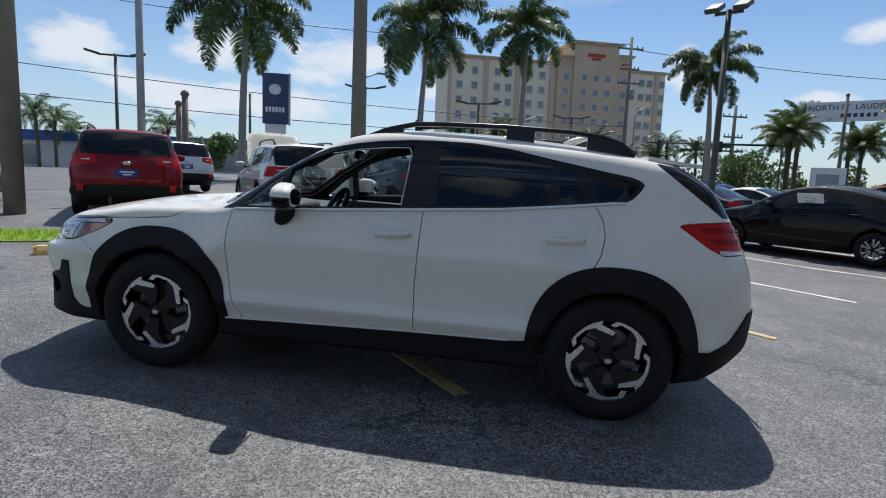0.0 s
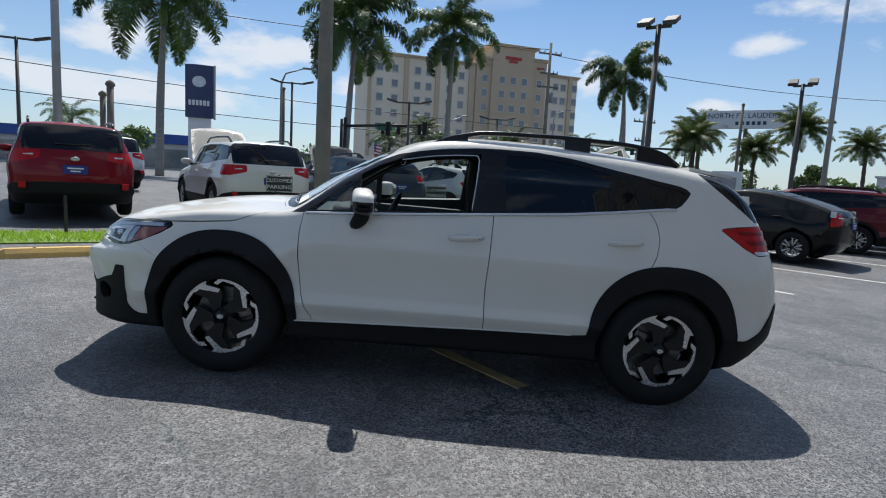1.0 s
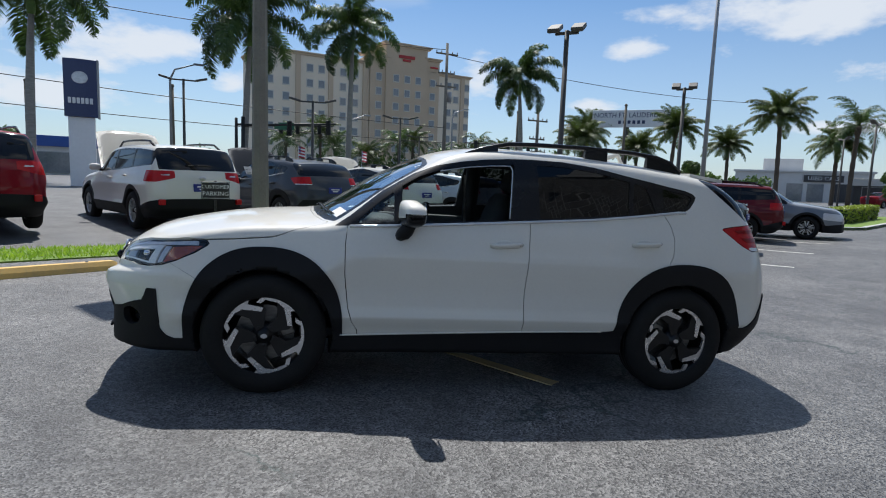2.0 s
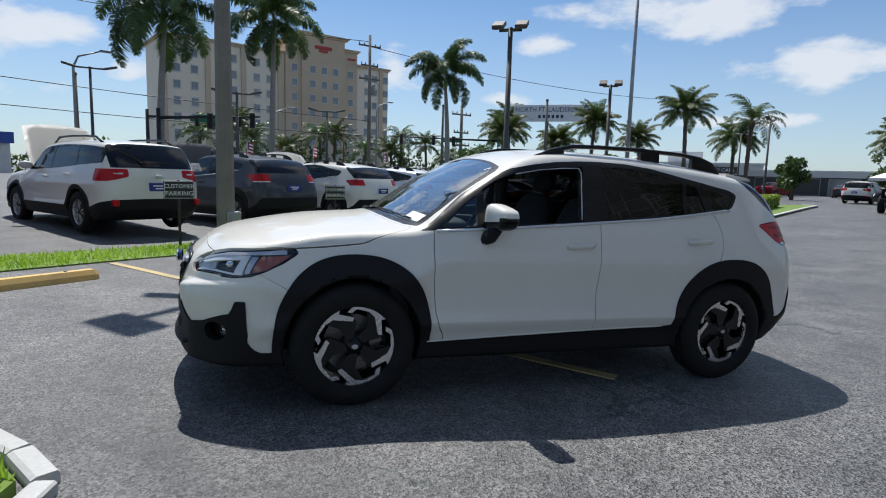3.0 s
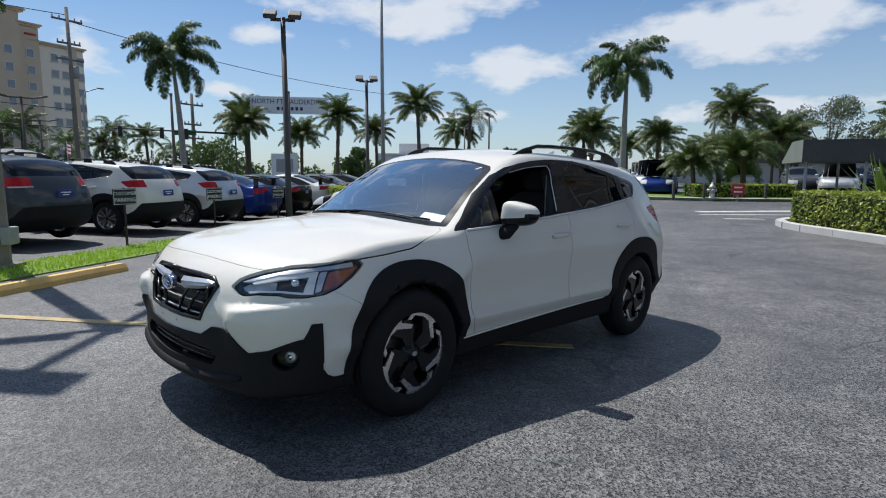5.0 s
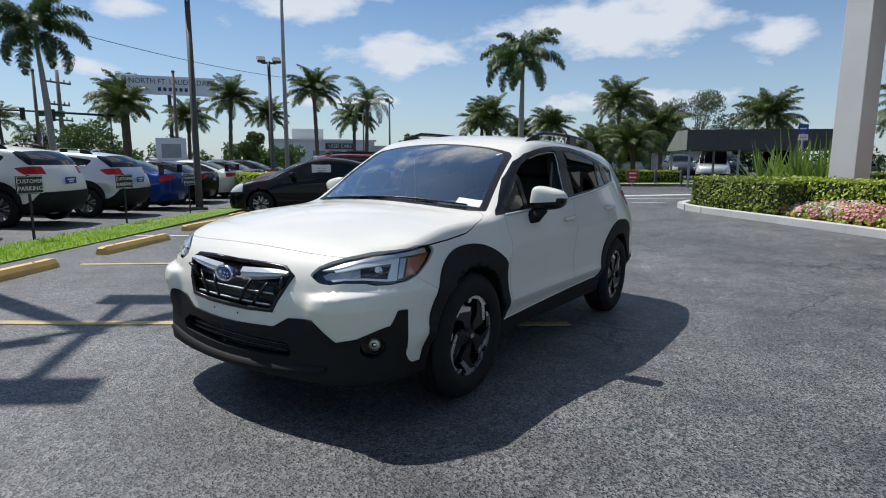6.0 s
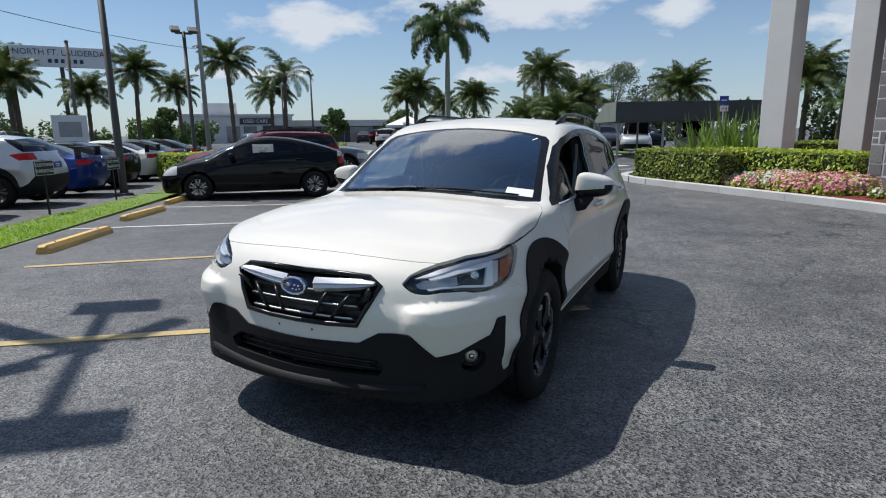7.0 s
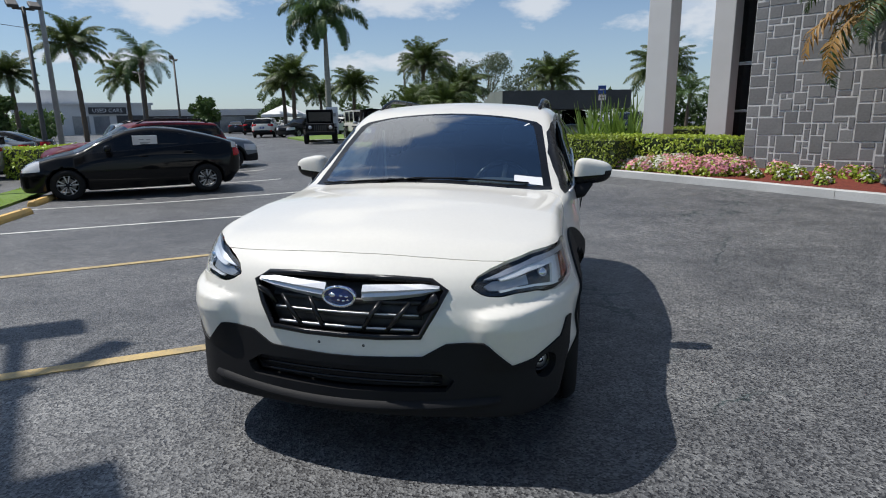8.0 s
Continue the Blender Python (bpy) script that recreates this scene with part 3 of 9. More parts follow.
def split(P, Nn, F, r):
    """Cuts triangles along r = 0. Returns the new points and normals, and the triangles where r < 0 and where r > 0."""
    side = r[F] < 0
    c = side.sum(1)
    ins, out = [F[c == 3]], [F[c == 0]]
    mixed = F[(c > 0) & (c < 3)]
    P2, N2, made, n0 = [], [], {}, len(P)

    def mid(i, j):
        key = (i, j) if i < j else (j, i)
        if key not in made:
            u = r[i] / (r[i] - r[j])
            u = min(max(u, 0.0), 1.0)
            made[key] = n0 + len(P2)
            P2.append(P[i] + (P[j] - P[i]) * u)
            n = Nn[i] + (Nn[j] - Nn[i]) * u
            N2.append(n / max(np.linalg.norm(n), 1e-9))
        return made[key]

    ai, ao = [], []
    for t in mixed:
        s = [r[k] < 0 for k in t]
        odd = s.index(True) if sum(s) == 1 else s.index(False)
        a, b, d = int(t[odd]), int(t[(odd + 1) % 3]), int(t[(odd + 2) % 3])
        ab, ad = mid(a, b), mid(a, d)
        one, two = [(a, ab, ad)], [(ab, b, d), (ab, d, ad)]
        if s[odd]:
            ai += one; ao += two
        else:
            ao += one; ai += two
    if ai:
        ins.append(np.array(ai)); out.append(np.array(ao))
    if not P2:
        return P, Nn, np.concatenate(ins), np.concatenate(out)
    return np.concatenate([P, np.array(P2)]), np.concatenate([Nn, np.array(N2)]), np.concatenate(ins), np.concatenate(out)


def poly_dist(px, py, poly):
    """Signed distance to a polygon, negative inside."""
    poly = np.array(poly, float)
    d = np.full(px.shape, 1e9)
    inside = np.zeros(px.shape, bool)
    n = len(poly)
    for i in range(n):
        a, b = poly[i], poly[(i + 1) % n]
        e = b - a
        if e @ e < 1e-12:
            continue
        u = np.clip(((px - a[0]) * e[0] + (py - a[1]) * e[1]) / (e @ e), 0, 1)
        d = np.minimum(d, np.hypot(px - a[0] - u * e[0], py - a[1] - u * e[1]))
        cond = (a[1] > py) != (b[1] > py)
        with np.errstate(divide="ignore", invalid="ignore"):
            xi = a[0] + (py - a[1]) / (b[1] - a[1]) * e[0]
        inside ^= cond & (px < xi)
    return np.where(inside, -d, d)


def shell_ob(name, P, Nn, F, material, parent, thick=0.02, lift=0.0, label="", rim=None):
    """A sheet of some thickness from triangles: outer face, inner face and the rim between."""
    if len(F) == 0:
        return None
    used, inv = np.unique(F, return_inverse=True)
    F = inv.reshape(F.shape)
    P, Nn = P[used], Nn[used]
    n = len(P)
    outer = P + Nn * lift
    if thick <= 0:
        return mesh_ob(name, outer, F, material, parent, label, normals=Nn)
    inner = P - Nn * thick
    e = np.concatenate([F[:, [0, 1]], F[:, [1, 2]], F[:, [2, 0]]])
    key = {(int(a), int(b)) for a, b in e}
    border = [(a, b) for a, b in key if (b, a) not in key]
    V = [outer, inner]
    NN = [Nn, -Nn]
    faces = [tuple(t) for t in F] + [tuple(int(k) + n for k in t[::-1]) for t in F]
    base = 2 * n
    ev, en = [], []
    for a, b in border:
        d = outer[b] - outer[a]
        w = np.cross(d, Nn[a])
        l = np.linalg.norm(w)
        if l < 1e-9:
            continue
        w = w / l
        k = base + len(ev)
        ev += [outer[b], outer[a], inner[a], inner[b]]
        en += [w] * 4
        faces.append((k, k + 1, k + 2, k + 3))
    if ev:
        V.append(np.array(ev)); NN.append(np.array(en))
    ob = mesh_ob(name, np.concatenate(V), faces, [material, rim or material], parent, label, normals=np.concatenate(NN))
    ids = np.zeros(len(faces), int)
    ids[len(F):2 * len(F)] = 1
    ob.data.polygons.foreach_set("material_index", ids)
    return ob


def blob(bm, c, r, e=(2.6, 2.6), m=None, seg=20, rings=12):
    """A rounded block: a superellipsoid with half sizes r and squareness e."""
    m = m or Matrix.Identity(4)

    def pw(v, p):
        return math.copysign(abs(v) ** (2 / p), v)

    rows = []
    for i in range(rings + 1):
        a = -math.pi / 2 + math.pi * i / rings
        row = []
        for k in range(seg):
            b = 2 * math.pi * k / seg
            row.append(bm.verts.new(m @ Vector((c[0] + r[0] * pw(math.cos(a), e[1]) * pw(math.cos(b), e[0]),
                                                c[1] + r[1] * pw(math.cos(a), e[1]) * pw(math.sin(b), e[0]), c[2] + r[2] * pw(math.sin(a), e[1])))))
        rows.append(row)
    for r0, r1 in zip(rows, rows[1:]):
        for k in range(seg):
            bm.faces.new((r0[k], r0[(k + 1) % seg], r1[(k + 1) % seg], r1[k]))
    bmesh.ops.remove_doubles(bm, verts=rows[0] + rows[-1], dist=1e-5)


# ---------------------------------------------------------------- ground, kerbs, lines
AX, NX = Vector((0.826, 0.563)), Vector((-0.563, 0.826))   # along the rows of stalls, and across them


def sn(s, n):
    return s * AX.x + n * NX.x, s * AX.y + n * NX.y


def make_ground():
    near = np.arange(-30, 46.01, 0.5)
    far = np.array([3, 7, 14, 26, 48, 90, 170, 330, 700, 1500, 3500])
    ax = np.concatenate([near[0] - far[::-1], near, near[-1] + far])
    xx, yy = np.meshgrid(ax, ax, indexing="ij")
    zz = ground_z(xx, yy)
    n = len(ax)
    v = np.stack([xx.ravel(), yy.ravel(), zz.ravel()], 1)
    i = np.arange(n * n).reshape(n, n)
    f = np.stack([i[:-1, :-1], i[1:, :-1], i[1:, 1:], i[:-1, 1:]], -1).reshape(-1, 4)
    ob = mesh_ob("ground", v, f, M["asphalt"], smooth=True)
    tagged(ob, "worn dark grey asphalt of the car park", "ground", kind="structure")
    return ob


make_ground()


def line_strip(name, p0, p1, width, mat_, label):
    """A painted line that lies 4 mm over the ground."""
    p0, p1 = Vector(p0), Vector(p1)
    d = (p1 - p0).normalized()
    w = Vector((-d.y, d.x)) * width / 2
    k = max(2, int((p1 - p0).length / 0.4))
    bm = bmesh.new()
    rows = []
    for i in range(k + 1):
        p = p0 + (p1 - p0) * i / k
        row = []
        for q in (p - w, p + w):
            row.append((bm.verts.new((q.x, q.y, gz(q.x, q.y) + 0.007)), bm.verts.new((q.x, q.y, gz(q.x, q.y) - 0.01))))
        rows.append(row)
    for a, b in zip(rows, rows[1:]):
        bm.faces.new((a[0][0], b[0][0], b[1][0], a[1][0]))
        bm.faces.new((a[0][1], b[0][1], b[0][0], a[0][0]))
        bm.faces.new((a[1][0], b[1][0], b[1][1], a[1][1]))
    bmesh.ops.recalc_face_normals(bm, faces=bm.faces)
    return tagged(part(name, bm, mat_), label, "road marking", kind="structure")


# stall lines: they run across the rows, a little slanted
LD = Vector((0.744, -0.668))
for k, (sx, sy) in enumerate([(-3.37, 3.95), (-0.72, 4.95), (1.22, 7.27), (4.05, 8.75), (6.4, 10.7), (8.8, 12.6)]):
    if k == 0:
        a, b = Vector((sx, sy)), Vector((0.53, -0.72)) + Vector((0.02, -0.02))
    else:
        a = Vector((sx, sy)); b = a + LD * 5.3
    line_strip("road_marking", a, b, 0.10, M["line_yellow"] if k < 2 else M["line_white"],
               "faded yellow parking line on the asphalt" if k < 2 else "faded white parking line on the asphalt")
# arrow and stop bars painted on the drive by the far island
for a, b, w in (((15.2, 3.68), (18.6, 1.45), 0.42), ((14.1, 3.23), (16.6, 1.0), 0.12), ((13.1, 2.2), (13.85, 1.42), 0.14)):
    line_strip("road_marking", a, b, w, M["line_white"], "white painted bar across the drive")


def kerb_run(name, pts, width=0.16, height=0.14, mat_=None, label="pale concrete kerb", joint=1.5):
    """A kerb with bevelled top that follows the ground, cut into stones by open joints."""
    root = empty_at(name)
    tagged(root, label, "kerb", kind="structure")
    pts = [Vector(p) for p in pts]
    for a, b in zip(pts, pts[1:]):
        L_ = (b - a).length
        n = max(1, round(L_ / joint))
        d = (b - a).normalized()
        w = Vector((-d.y, d.x))
        for i in range(n):
            p, q = a + (b - a) * (i / n) + d * 0.004, a + (b - a) * ((i + 1) / n) - d * 0.004
            bm = bmesh.new()
            prof = ((0.0, -0.1), (0.0, height - 0.03), (0.008, height - 0.01), (0.03, height), (width - 0.01, height), (width, height - 0.01), (width, -0.1))
            ends = []
            for e in (p, q):
                z = gz(e.x, e.y)
                ends.append([bm.verts.new((e.x + w.x * o, e.y + w.y * o, z + h)) for o, h in prof])
            for k in range(len(prof) - 1):
                bm.faces.new((ends[0][k], ends[1][k], ends[1][k + 1], ends[0][k + 1]))
            bm.faces.new(ends[0]); bm.faces.new(list(reversed(ends[1])))
            bmesh.ops.recalc_face_normals(bm, faces=bm.faces)
            part("kerbstone", bm, mat_ or M["kerb"], root)
    return root


def bed(name, outline, mat_, height, label, category="lawn"):
    bm = bmesh.new()
    slab(bm, outline, lambda x, y: gz(x, y) - 0.1, lambda x, y: gz(x, y) + height)
    bmesh.ops.triangulate(bm, faces=[f for f in bm.faces if len(f.verts) > 4])
    return tagged(part(name, bm, mat_), label, category, kind="structure")


def inside(poly, x, y):
    return poly_dist(np.array([x]), np.array([y]), poly)[0] < 0


def grass_blades(name, outline, count, height, base, label, seed, size=0.012):
    """Many short blades over an outline, as one object."""
    rng = np.random.default_rng(seed)
    o = np.array(outline)
    lo, hi = o.min(0), o.max(0)
    q = rng.uniform(lo, hi, (count * 3, 2))
    q = q[poly_dist(q[:, 0], q[:, 1], outline) < -0.01][:count]
    n = len(q)
    th = rng.uniform(0, 2 * math.pi, n)
    h = height * rng.uniform(0.55, 1.25, n)
    w = size * rng.uniform(0.7, 1.4, n)
    bend = rng.normal(0, 0.5, (n, 2)) * h[:, None]
    z = ground_z(q[:, 0], q[:, 1]) + base
    dx, dy = np.cos(th) * w, np.sin(th) * w
    a = np.stack([q[:, 0] - dx, q[:, 1] - dy, z - 0.01], 1)
    b = np.stack([q[:, 0] + dx, q[:, 1] + dy, z - 0.01], 1)
    c = np.stack([q[:, 0] + bend[:, 0], q[:, 1] + bend[:, 1], z + h], 1)
    v = np.stack([a, b, c], 1).reshape(-1, 3)
    f = np.arange(n * 3).reshape(-1, 3)
    return tagged(mesh_ob(name, v, f, M["grass"]), label, "grass", kind="stuff")


STRIP = [sn(-14, 4.6), sn(-6.5, 4.75), sn(-3, 5.05), sn(0, 5.3), sn(4, 5.38), sn(14.2, 5.5), sn(14.6, 5.9), sn(14.3, 6.45), sn(4, 6.6), sn(-6.5, 6.35), sn(-14, 6.3)]
bed("lawn", STRIP, M["soil"], 0.018, "narrow lawn strip between two rows of stalls")
grass_blades("grass", STRIP, 60000, 0.055, 0.018, "bright mown green grass of the strip", 3)

ISLE = [(-2.62, -1.36), (-2.78, -1.10), (-3.03, -0.82), (-3.55, -0.45), (-4.6, -0.25), (-6.5, -0.2), (-6.5, -3.4), (-4.9, -3.3), (-3.4, -2.5), (-2.72, -1.75)]
ISLE = [(x - 0.09, y - 0.09) for x, y in ISLE]
KERB_ISLE = ISLE[:6]
kerb_run("kerb", list(reversed(KERB_ISLE)), 0.11, 0.05, M["kerb"], "curved pale concrete kerb of a grass island")
kerb_run("kerb", [ISLE[0], ISLE[-1], ISLE[-2], ISLE[-3], ISLE[-4]], 0.11, 0.05, M["kerb"], "curved pale concrete kerb of a grass island")
IN_ISLE = [(x * 0.98 - 4.6 * 0.02, y * 0.98 - 1.8 * 0.02) for x, y in ISLE]
bed("lawn", IN_ISLE, M["soil"], 0.06, "grass island by the drive")
grass_blades("grass", IN_ISLE, 30000, 0.06, 0.06, "green grass of the drive island", 5, 0.008)

# the planted bed in front of the showroom
KR = [(5.6, -6.1), (6.6, -5.15), (7.7, -4.1), (8.7, -3.0), (9.7, -1.85), (10.5, -0.9), (11.1, -0.2), (11.6, 0.25), (12.3, 0.55), (13.2, 0.5), (15.5, -0.3), (20, -1.6)]
kerb_run("kerb", [(3.6, -8.0)] + KR, 0.20, 0.15, M["kerb"], "pale concrete kerb of the showroom bed")
BED = [(x, y) for x, y in KR] + [(20, -12), (6.5, -12), (3.8, -8.2)]
BED = [(x + (0.09 if i < len(KR) else 0), y - (0.09 if i < len(KR) else 0)) for i, (x, y) in enumerate(BED)]
bed("planting_bed", BED, M["mulch"], 0.12, "red mulch bed before the showroom", "planting bed")



def bed_z(x, y):
    """Top of the mulch, heaped up towards the wall."""
    d = (np.asarray(x, float) - 9.2) * 0.73 - (np.asarray(y, float) + 2.4) * 0.68
    k = np.clip((d - 0.15) / 1.1, 0, 1)
    return ground_z(x, y) + 0.122 + 0.16 * k * k * (3 - 2 * k)


def mulch_heap():
    n, m_ = 64, 16
    v, f = [], []
    for i in range(n + 1):
        p = Vector((5.2, -6.45)).lerp(Vector((10.6, -0.75)), i / n)
        for j in range(m_ + 1):
            x, y = p.x + 0.73 * (0.16 + 2.6 * j / m_), p.y - 0.68 * (0.16 + 2.6 * j / m_)
            v.append((x, y, float(bed_z(x, y)) + 0.018 * math.sin(x * 17 + y * 5) * math.sin(y * 21)))
    for i in range(n):
        for j in range(m_):
            a = i * (m_ + 1) + j
            f.append((a, a + m_ + 1, a + m_ + 2, a + 1))
    tagged(mesh_ob("mulch_heap", v, f, M["mulch"], smooth=True), "heaped red mulch before the stone wall", "planting bed", kind="structure")


mulch_heap()
# far islands
FAR1 = [(21.0, 8.0), (22.2, 5.6), (25.2, 2.6), (29, 2.4), (33, 6), (28, 10), (23.5, 10.5)]
kerb_run("kerb", FAR1[:4], 0.16, 0.14, M["kerb"], "kerb of the far island")
bed("lawn", FAR1, M["soil"], 0.12, "green far island with palms and a hydrant")
FAR2 = [(28.5, 15.2), (31, 13.2), (44, 14.8), (47, 20), (36, 20.5)]
kerb_run("kerb", [FAR2[0], FAR2[1], FAR2[2]], 0.16, 0.14, M["kerb"], "kerb of a far grass island")
ISLET = [(17.6, 14.0), (18.6, 13.3), (28.0, 18.6), (28.6, 19.8), (27.4, 21.2), (18.0, 15.4)]
kerb_run("kerb", [ISLET[5]] + ISLET[:4], 0.16, 0.12, M["kerb"], "kerb of a small grass island")
bed("lawn", ISLET, M["soil"], 0.1, "small grass island in the far lot")
bed("lawn", FAR2, M["soil"], 0.12, "far grass island with a royal palm")
LEFT = [sn(-13, 7.6), sn(-8.6, 7.6), sn(-8.2, 8.0), sn(-8.2, 13), sn(-13, 13)]
kerb_run("kerb", [sn(-8.2, 13), sn(-8.2, 8.0), sn(-8.6, 7.6), sn(-13, 7.6)], 0.16, 0.14, M["kerb"], "rounded concrete kerb of a lawn")
bed("lawn", LEFT, M["soil"], 0.12, "lawn beyond the stalls")
BACK = [sn(-60, 24), sn(30, 24), sn(34, 26), sn(34, 30), sn(-60, 30)]
bed("lawn", BACK, M["soil"], 0.1, "roadside lawn behind the car park")


def wheel_stop(p0, p1):
    p0, p1 = Vector(p0), Vector(p1)
    mid = (p0 + p1) / 2
    d = p1 - p0
    L_ = d.length
    root = empty_at("wheel_stop", at_ground(mid.x, mid.y, math.degrees(math.atan2(d.y, d.x))))
    root.rotation_euler.y = -math.atan2(gz(*p1) - gz(*p0), L_)
    bm = bmesh.new()
    prof = [(-0.085, 0.0), (-0.075, 0.055), (-0.045, 0.105), (0.045, 0.105), (0.075, 0.055), (0.085, 0.0)]
    rows = []
    for x, k in ((-L_ / 2, 0.82), (-L_ / 2 + 0.04, 1), (-L_ * 0.2, 1), (L_ * 0.2, 1), (L_ / 2 - 0.04, 1), (L_ / 2, 0.82)):
        rows.append([bm.verts.new((x, y * k, z * k - 0.004)) for y, z in prof])
    for a, b in zip(rows, rows[1:]):
        for i in range(len(prof) - 1):
            bm.faces.new((a[i], b[i], b[i + 1], a[i + 1]))
    bm.faces.new(rows[0]); bm.faces.new(list(reversed(rows[-1])))
    bmesh.ops.recalc_face_normals(bm, faces=bm.faces)
    part("block", bm, M["stop_yellow"], root)
    for x in (-L_ * 0.32, L_ * 0.32):
        bm = bmesh.new()
        lathe(bm, [(0.001, 0.108), (0.014, 0.108), (0.016, 0.10)], 10, Matrix.Translation((x, 0, 0)))
        part("spike", bm, M["pole_dark"], root, "rusty spike head")
    return tagged(root, "worn yellow concrete wheel stop on the asphalt", "wheel stop", "yellow wheel stops")


for p, q in [((-4.62, 1.85), (-3.36, 3.0)), ((-2.5, 4.02), (-0.98, 5.02)), ((-0.19, 5.56), (1.32, 6.52)), ((2.24, 7.45), (3.7, 8.3)), ((4.5, 9.14), (5.9, 10.05)), ((6.9, 11.0), (8.3, 11.9))]:
    wheel_stop(p, q)


# ---------------------------------------------------------------- cars
HX, HZ = 1.3325, 0.345          # half the wheelbase, hub height


def lin(table, q):
    t = np.array(table, float)
    return np.interp(q, t[:, 0], t[:, 1])


def sig(v):
    return 1 / (1 + np.exp(-np.clip(v, -30, 30)))


def step_up(v):
    v = np.clip(v, 0, 1)
    return v ** 1.3 * (2.3 - 1.3 * v)


# the compact crossover, front towards -x, its ground at z = 0
CROSS = dict(
    belt=[(-2.3, 0.93), (-0.95, 0.995), (0.0, 1.07), (0.67, 1.126), (1.2, 1.195), (1.5, 1.235), (2.3, 1.25)],
    plan=[(-2.3, 0.80), (-2.0, 0.862), (-1.6, 0.884), (-1.0, 0.882), (-0.5, 0.878), (0.5, 0.88), (1.0, 0.888), (1.5, 0.888), (1.9, 0.862), (2.2, 0.80)],
    bulge=[(0.15, 0.075), (0.30, 0.055), (0.38, 0.037), (0.450, 0.005), (0.468, 0.0), (0.49, 0.004), (0.54, 0.013), (0.62, 0.017), (0.72, 0.010), (0.80, 0.002), (0.835, 0.0), (0.86, 0.004), (0.90, 0.015), (1.0, 0.036), (1.1, 0.07), (1.3, 0.14)],
    upper=[(-1.3, 0.76), (-0.95, 0.80), (-0.5, 0.828), (0.3, 0.834), (1.0, 0.815), (1.5, 0.745), (2.0, 0.66)],
    lean=0.42,
    top=[(-2.40, 0.66), (-2.25, 0.79), (-2.13, 0.865), (-2.02, 0.908), (-1.84, 0.953), (-1.66, 0.988), (-1.48, 1.014), (-1.3, 1.032), (-1.18, 1.04), (-1.09, 1.055),
         (-0.95, 1.13), (-0.75, 1.262), (-0.55, 1.375), (-0.40, 1.447), (-0.25, 1.503), (-0.05, 1.543), (0.2, 1.561), (0.5, 1.562), (0.9, 1.545), (1.2, 1.522), (1.45, 1.492),
         (1.65, 1.462), (1.85, 1.43), (2.3, 1.36)],
    crown=[(-2.3, 0.05), (-1.8, 0.10), (-1.2, 0.09), (-0.8, 0.06), (-0.2, 0.10), (1.0, 0.11), (1.7, 0.10)],
    sweep=[(-1.5, 0.0), (-1.12, 0.25), (-0.6, 0.2), (-0.2, 0.0)],
    rear=[(0.15, 1.85), (0.25, 1.98), (0.35, 2.10), (0.48, 2.185), (0.66, 2.195), (0.85, 2.165), (0.95, 2.125), (1.05, 2.075), (1.13, 2.03), (1.2, 1.985), (1.28, 1.93), (1.44, 1.735), (1.6, 1.55)],
    nose=[(0.15, 0.10), (0.22, 0.04), (0.27, 0.0), (0.45, 0.0), (0.60, 0.0), (0.70, 0.022), (0.78, 0.055), (0.85, 0.115), (0.95, 0.24)],
    front=-2.29, floor=0.225, tail_k=(0.17, 2.3), nose_k=(0.25, 3.6), shelf=1.0,
)


def car_field(S):
    def f(p):
        x, z = p[:, 0], p[:, 2]
        ay = np.sqrt(p[:, 1] ** 2 + 1e-6)
        zb = curve(S["belt"], x)
        wl = curve(S["plan"], x) - curve(S["bulge"], z)
        if S["shelf"]:
            crest = 0.958 - 0.36 * (x + 1.24) ** 2
            wl = wl + S["shelf"] * 0.050 * step_up((crest - z) / 0.024) * sig((x + 1.80) / 0.03) * sig((-0.95 - x) / 0.03) * np.clip((z - 0.55) / 0.25, 0, 1) - S["shelf"] * 0.006
            wl = wl + S["shelf"] * 0.014 * np.exp(-((x - 1.33) / 0.45) ** 2) * sig((0.98 - z) / 0.03) * np.clip((z - 0.5) / 0.25, 0, 1)
        wu = curve(S["upper"], x) - (z - zb) * S["lean"]
        side = smax(ay - wl, (ay - wu) * 0.92, 0.022)
        xs = x - curve(S["sweep"], x) * ay * ay
        h = curve(S["top"], xs) - curve(S["crown"], x) * ay * ay
        hs = (curve(S["top"], xs + 0.01) - curve(S["top"], xs - 0.01)) / 0.02
        top = (z - h) / np.sqrt(1 + hs * hs)
        a, b = S["nose_k"]
        xf = S["front"] + a * ay * ay + b * np.maximum(0, ay - 0.6) ** 2 + curve(S["nose"], z)
        if S["shelf"]:
            ledge = 0.655 + 0.11 * np.clip(ay - 0.6, -0.1, 0.25)
            xf = xf - 0.052 * step_up((ledge + 0.034 - z) / 0.034) * sig((ay - 0.52) / 0.02) * np.clip((z - 0.44) / 0.17, 0, 1)
        fr = (xf - x) * 0.85
        a, b = S["tail_k"]
        rr = curve(S["rear"], z)
        rs = (curve(S["rear"], z + 0.01) - curve(S["rear"], z - 0.01)) / 0.02
        re = (x - rr + a * ay * ay + b * np.maximum(0, ay - 0.6) ** 2) / np.sqrt(1 + rs * rs)
        d = smax(side, top, lin([(-2.3, 0.05), (-1.9, 0.035), (-1.1, 0.035), (-0.8, 0.06), (2.3, 0.07)], x) if S["shelf"] else 0.07)
        d = smax(d, fr, 0.07)
        d = smax(d, re, 0.06)
        d = smax(d, S["floor"] - z, 0.05)
        for s in (S.get("wf", -HX), S.get("wr", HX)):
            well = S.get("well", 0.392) - np.hypot(x - s, z - S.get("hz", HZ))
            d = np.maximum(d, np.minimum(well, (ay - 0.50)))
        return d
    return f


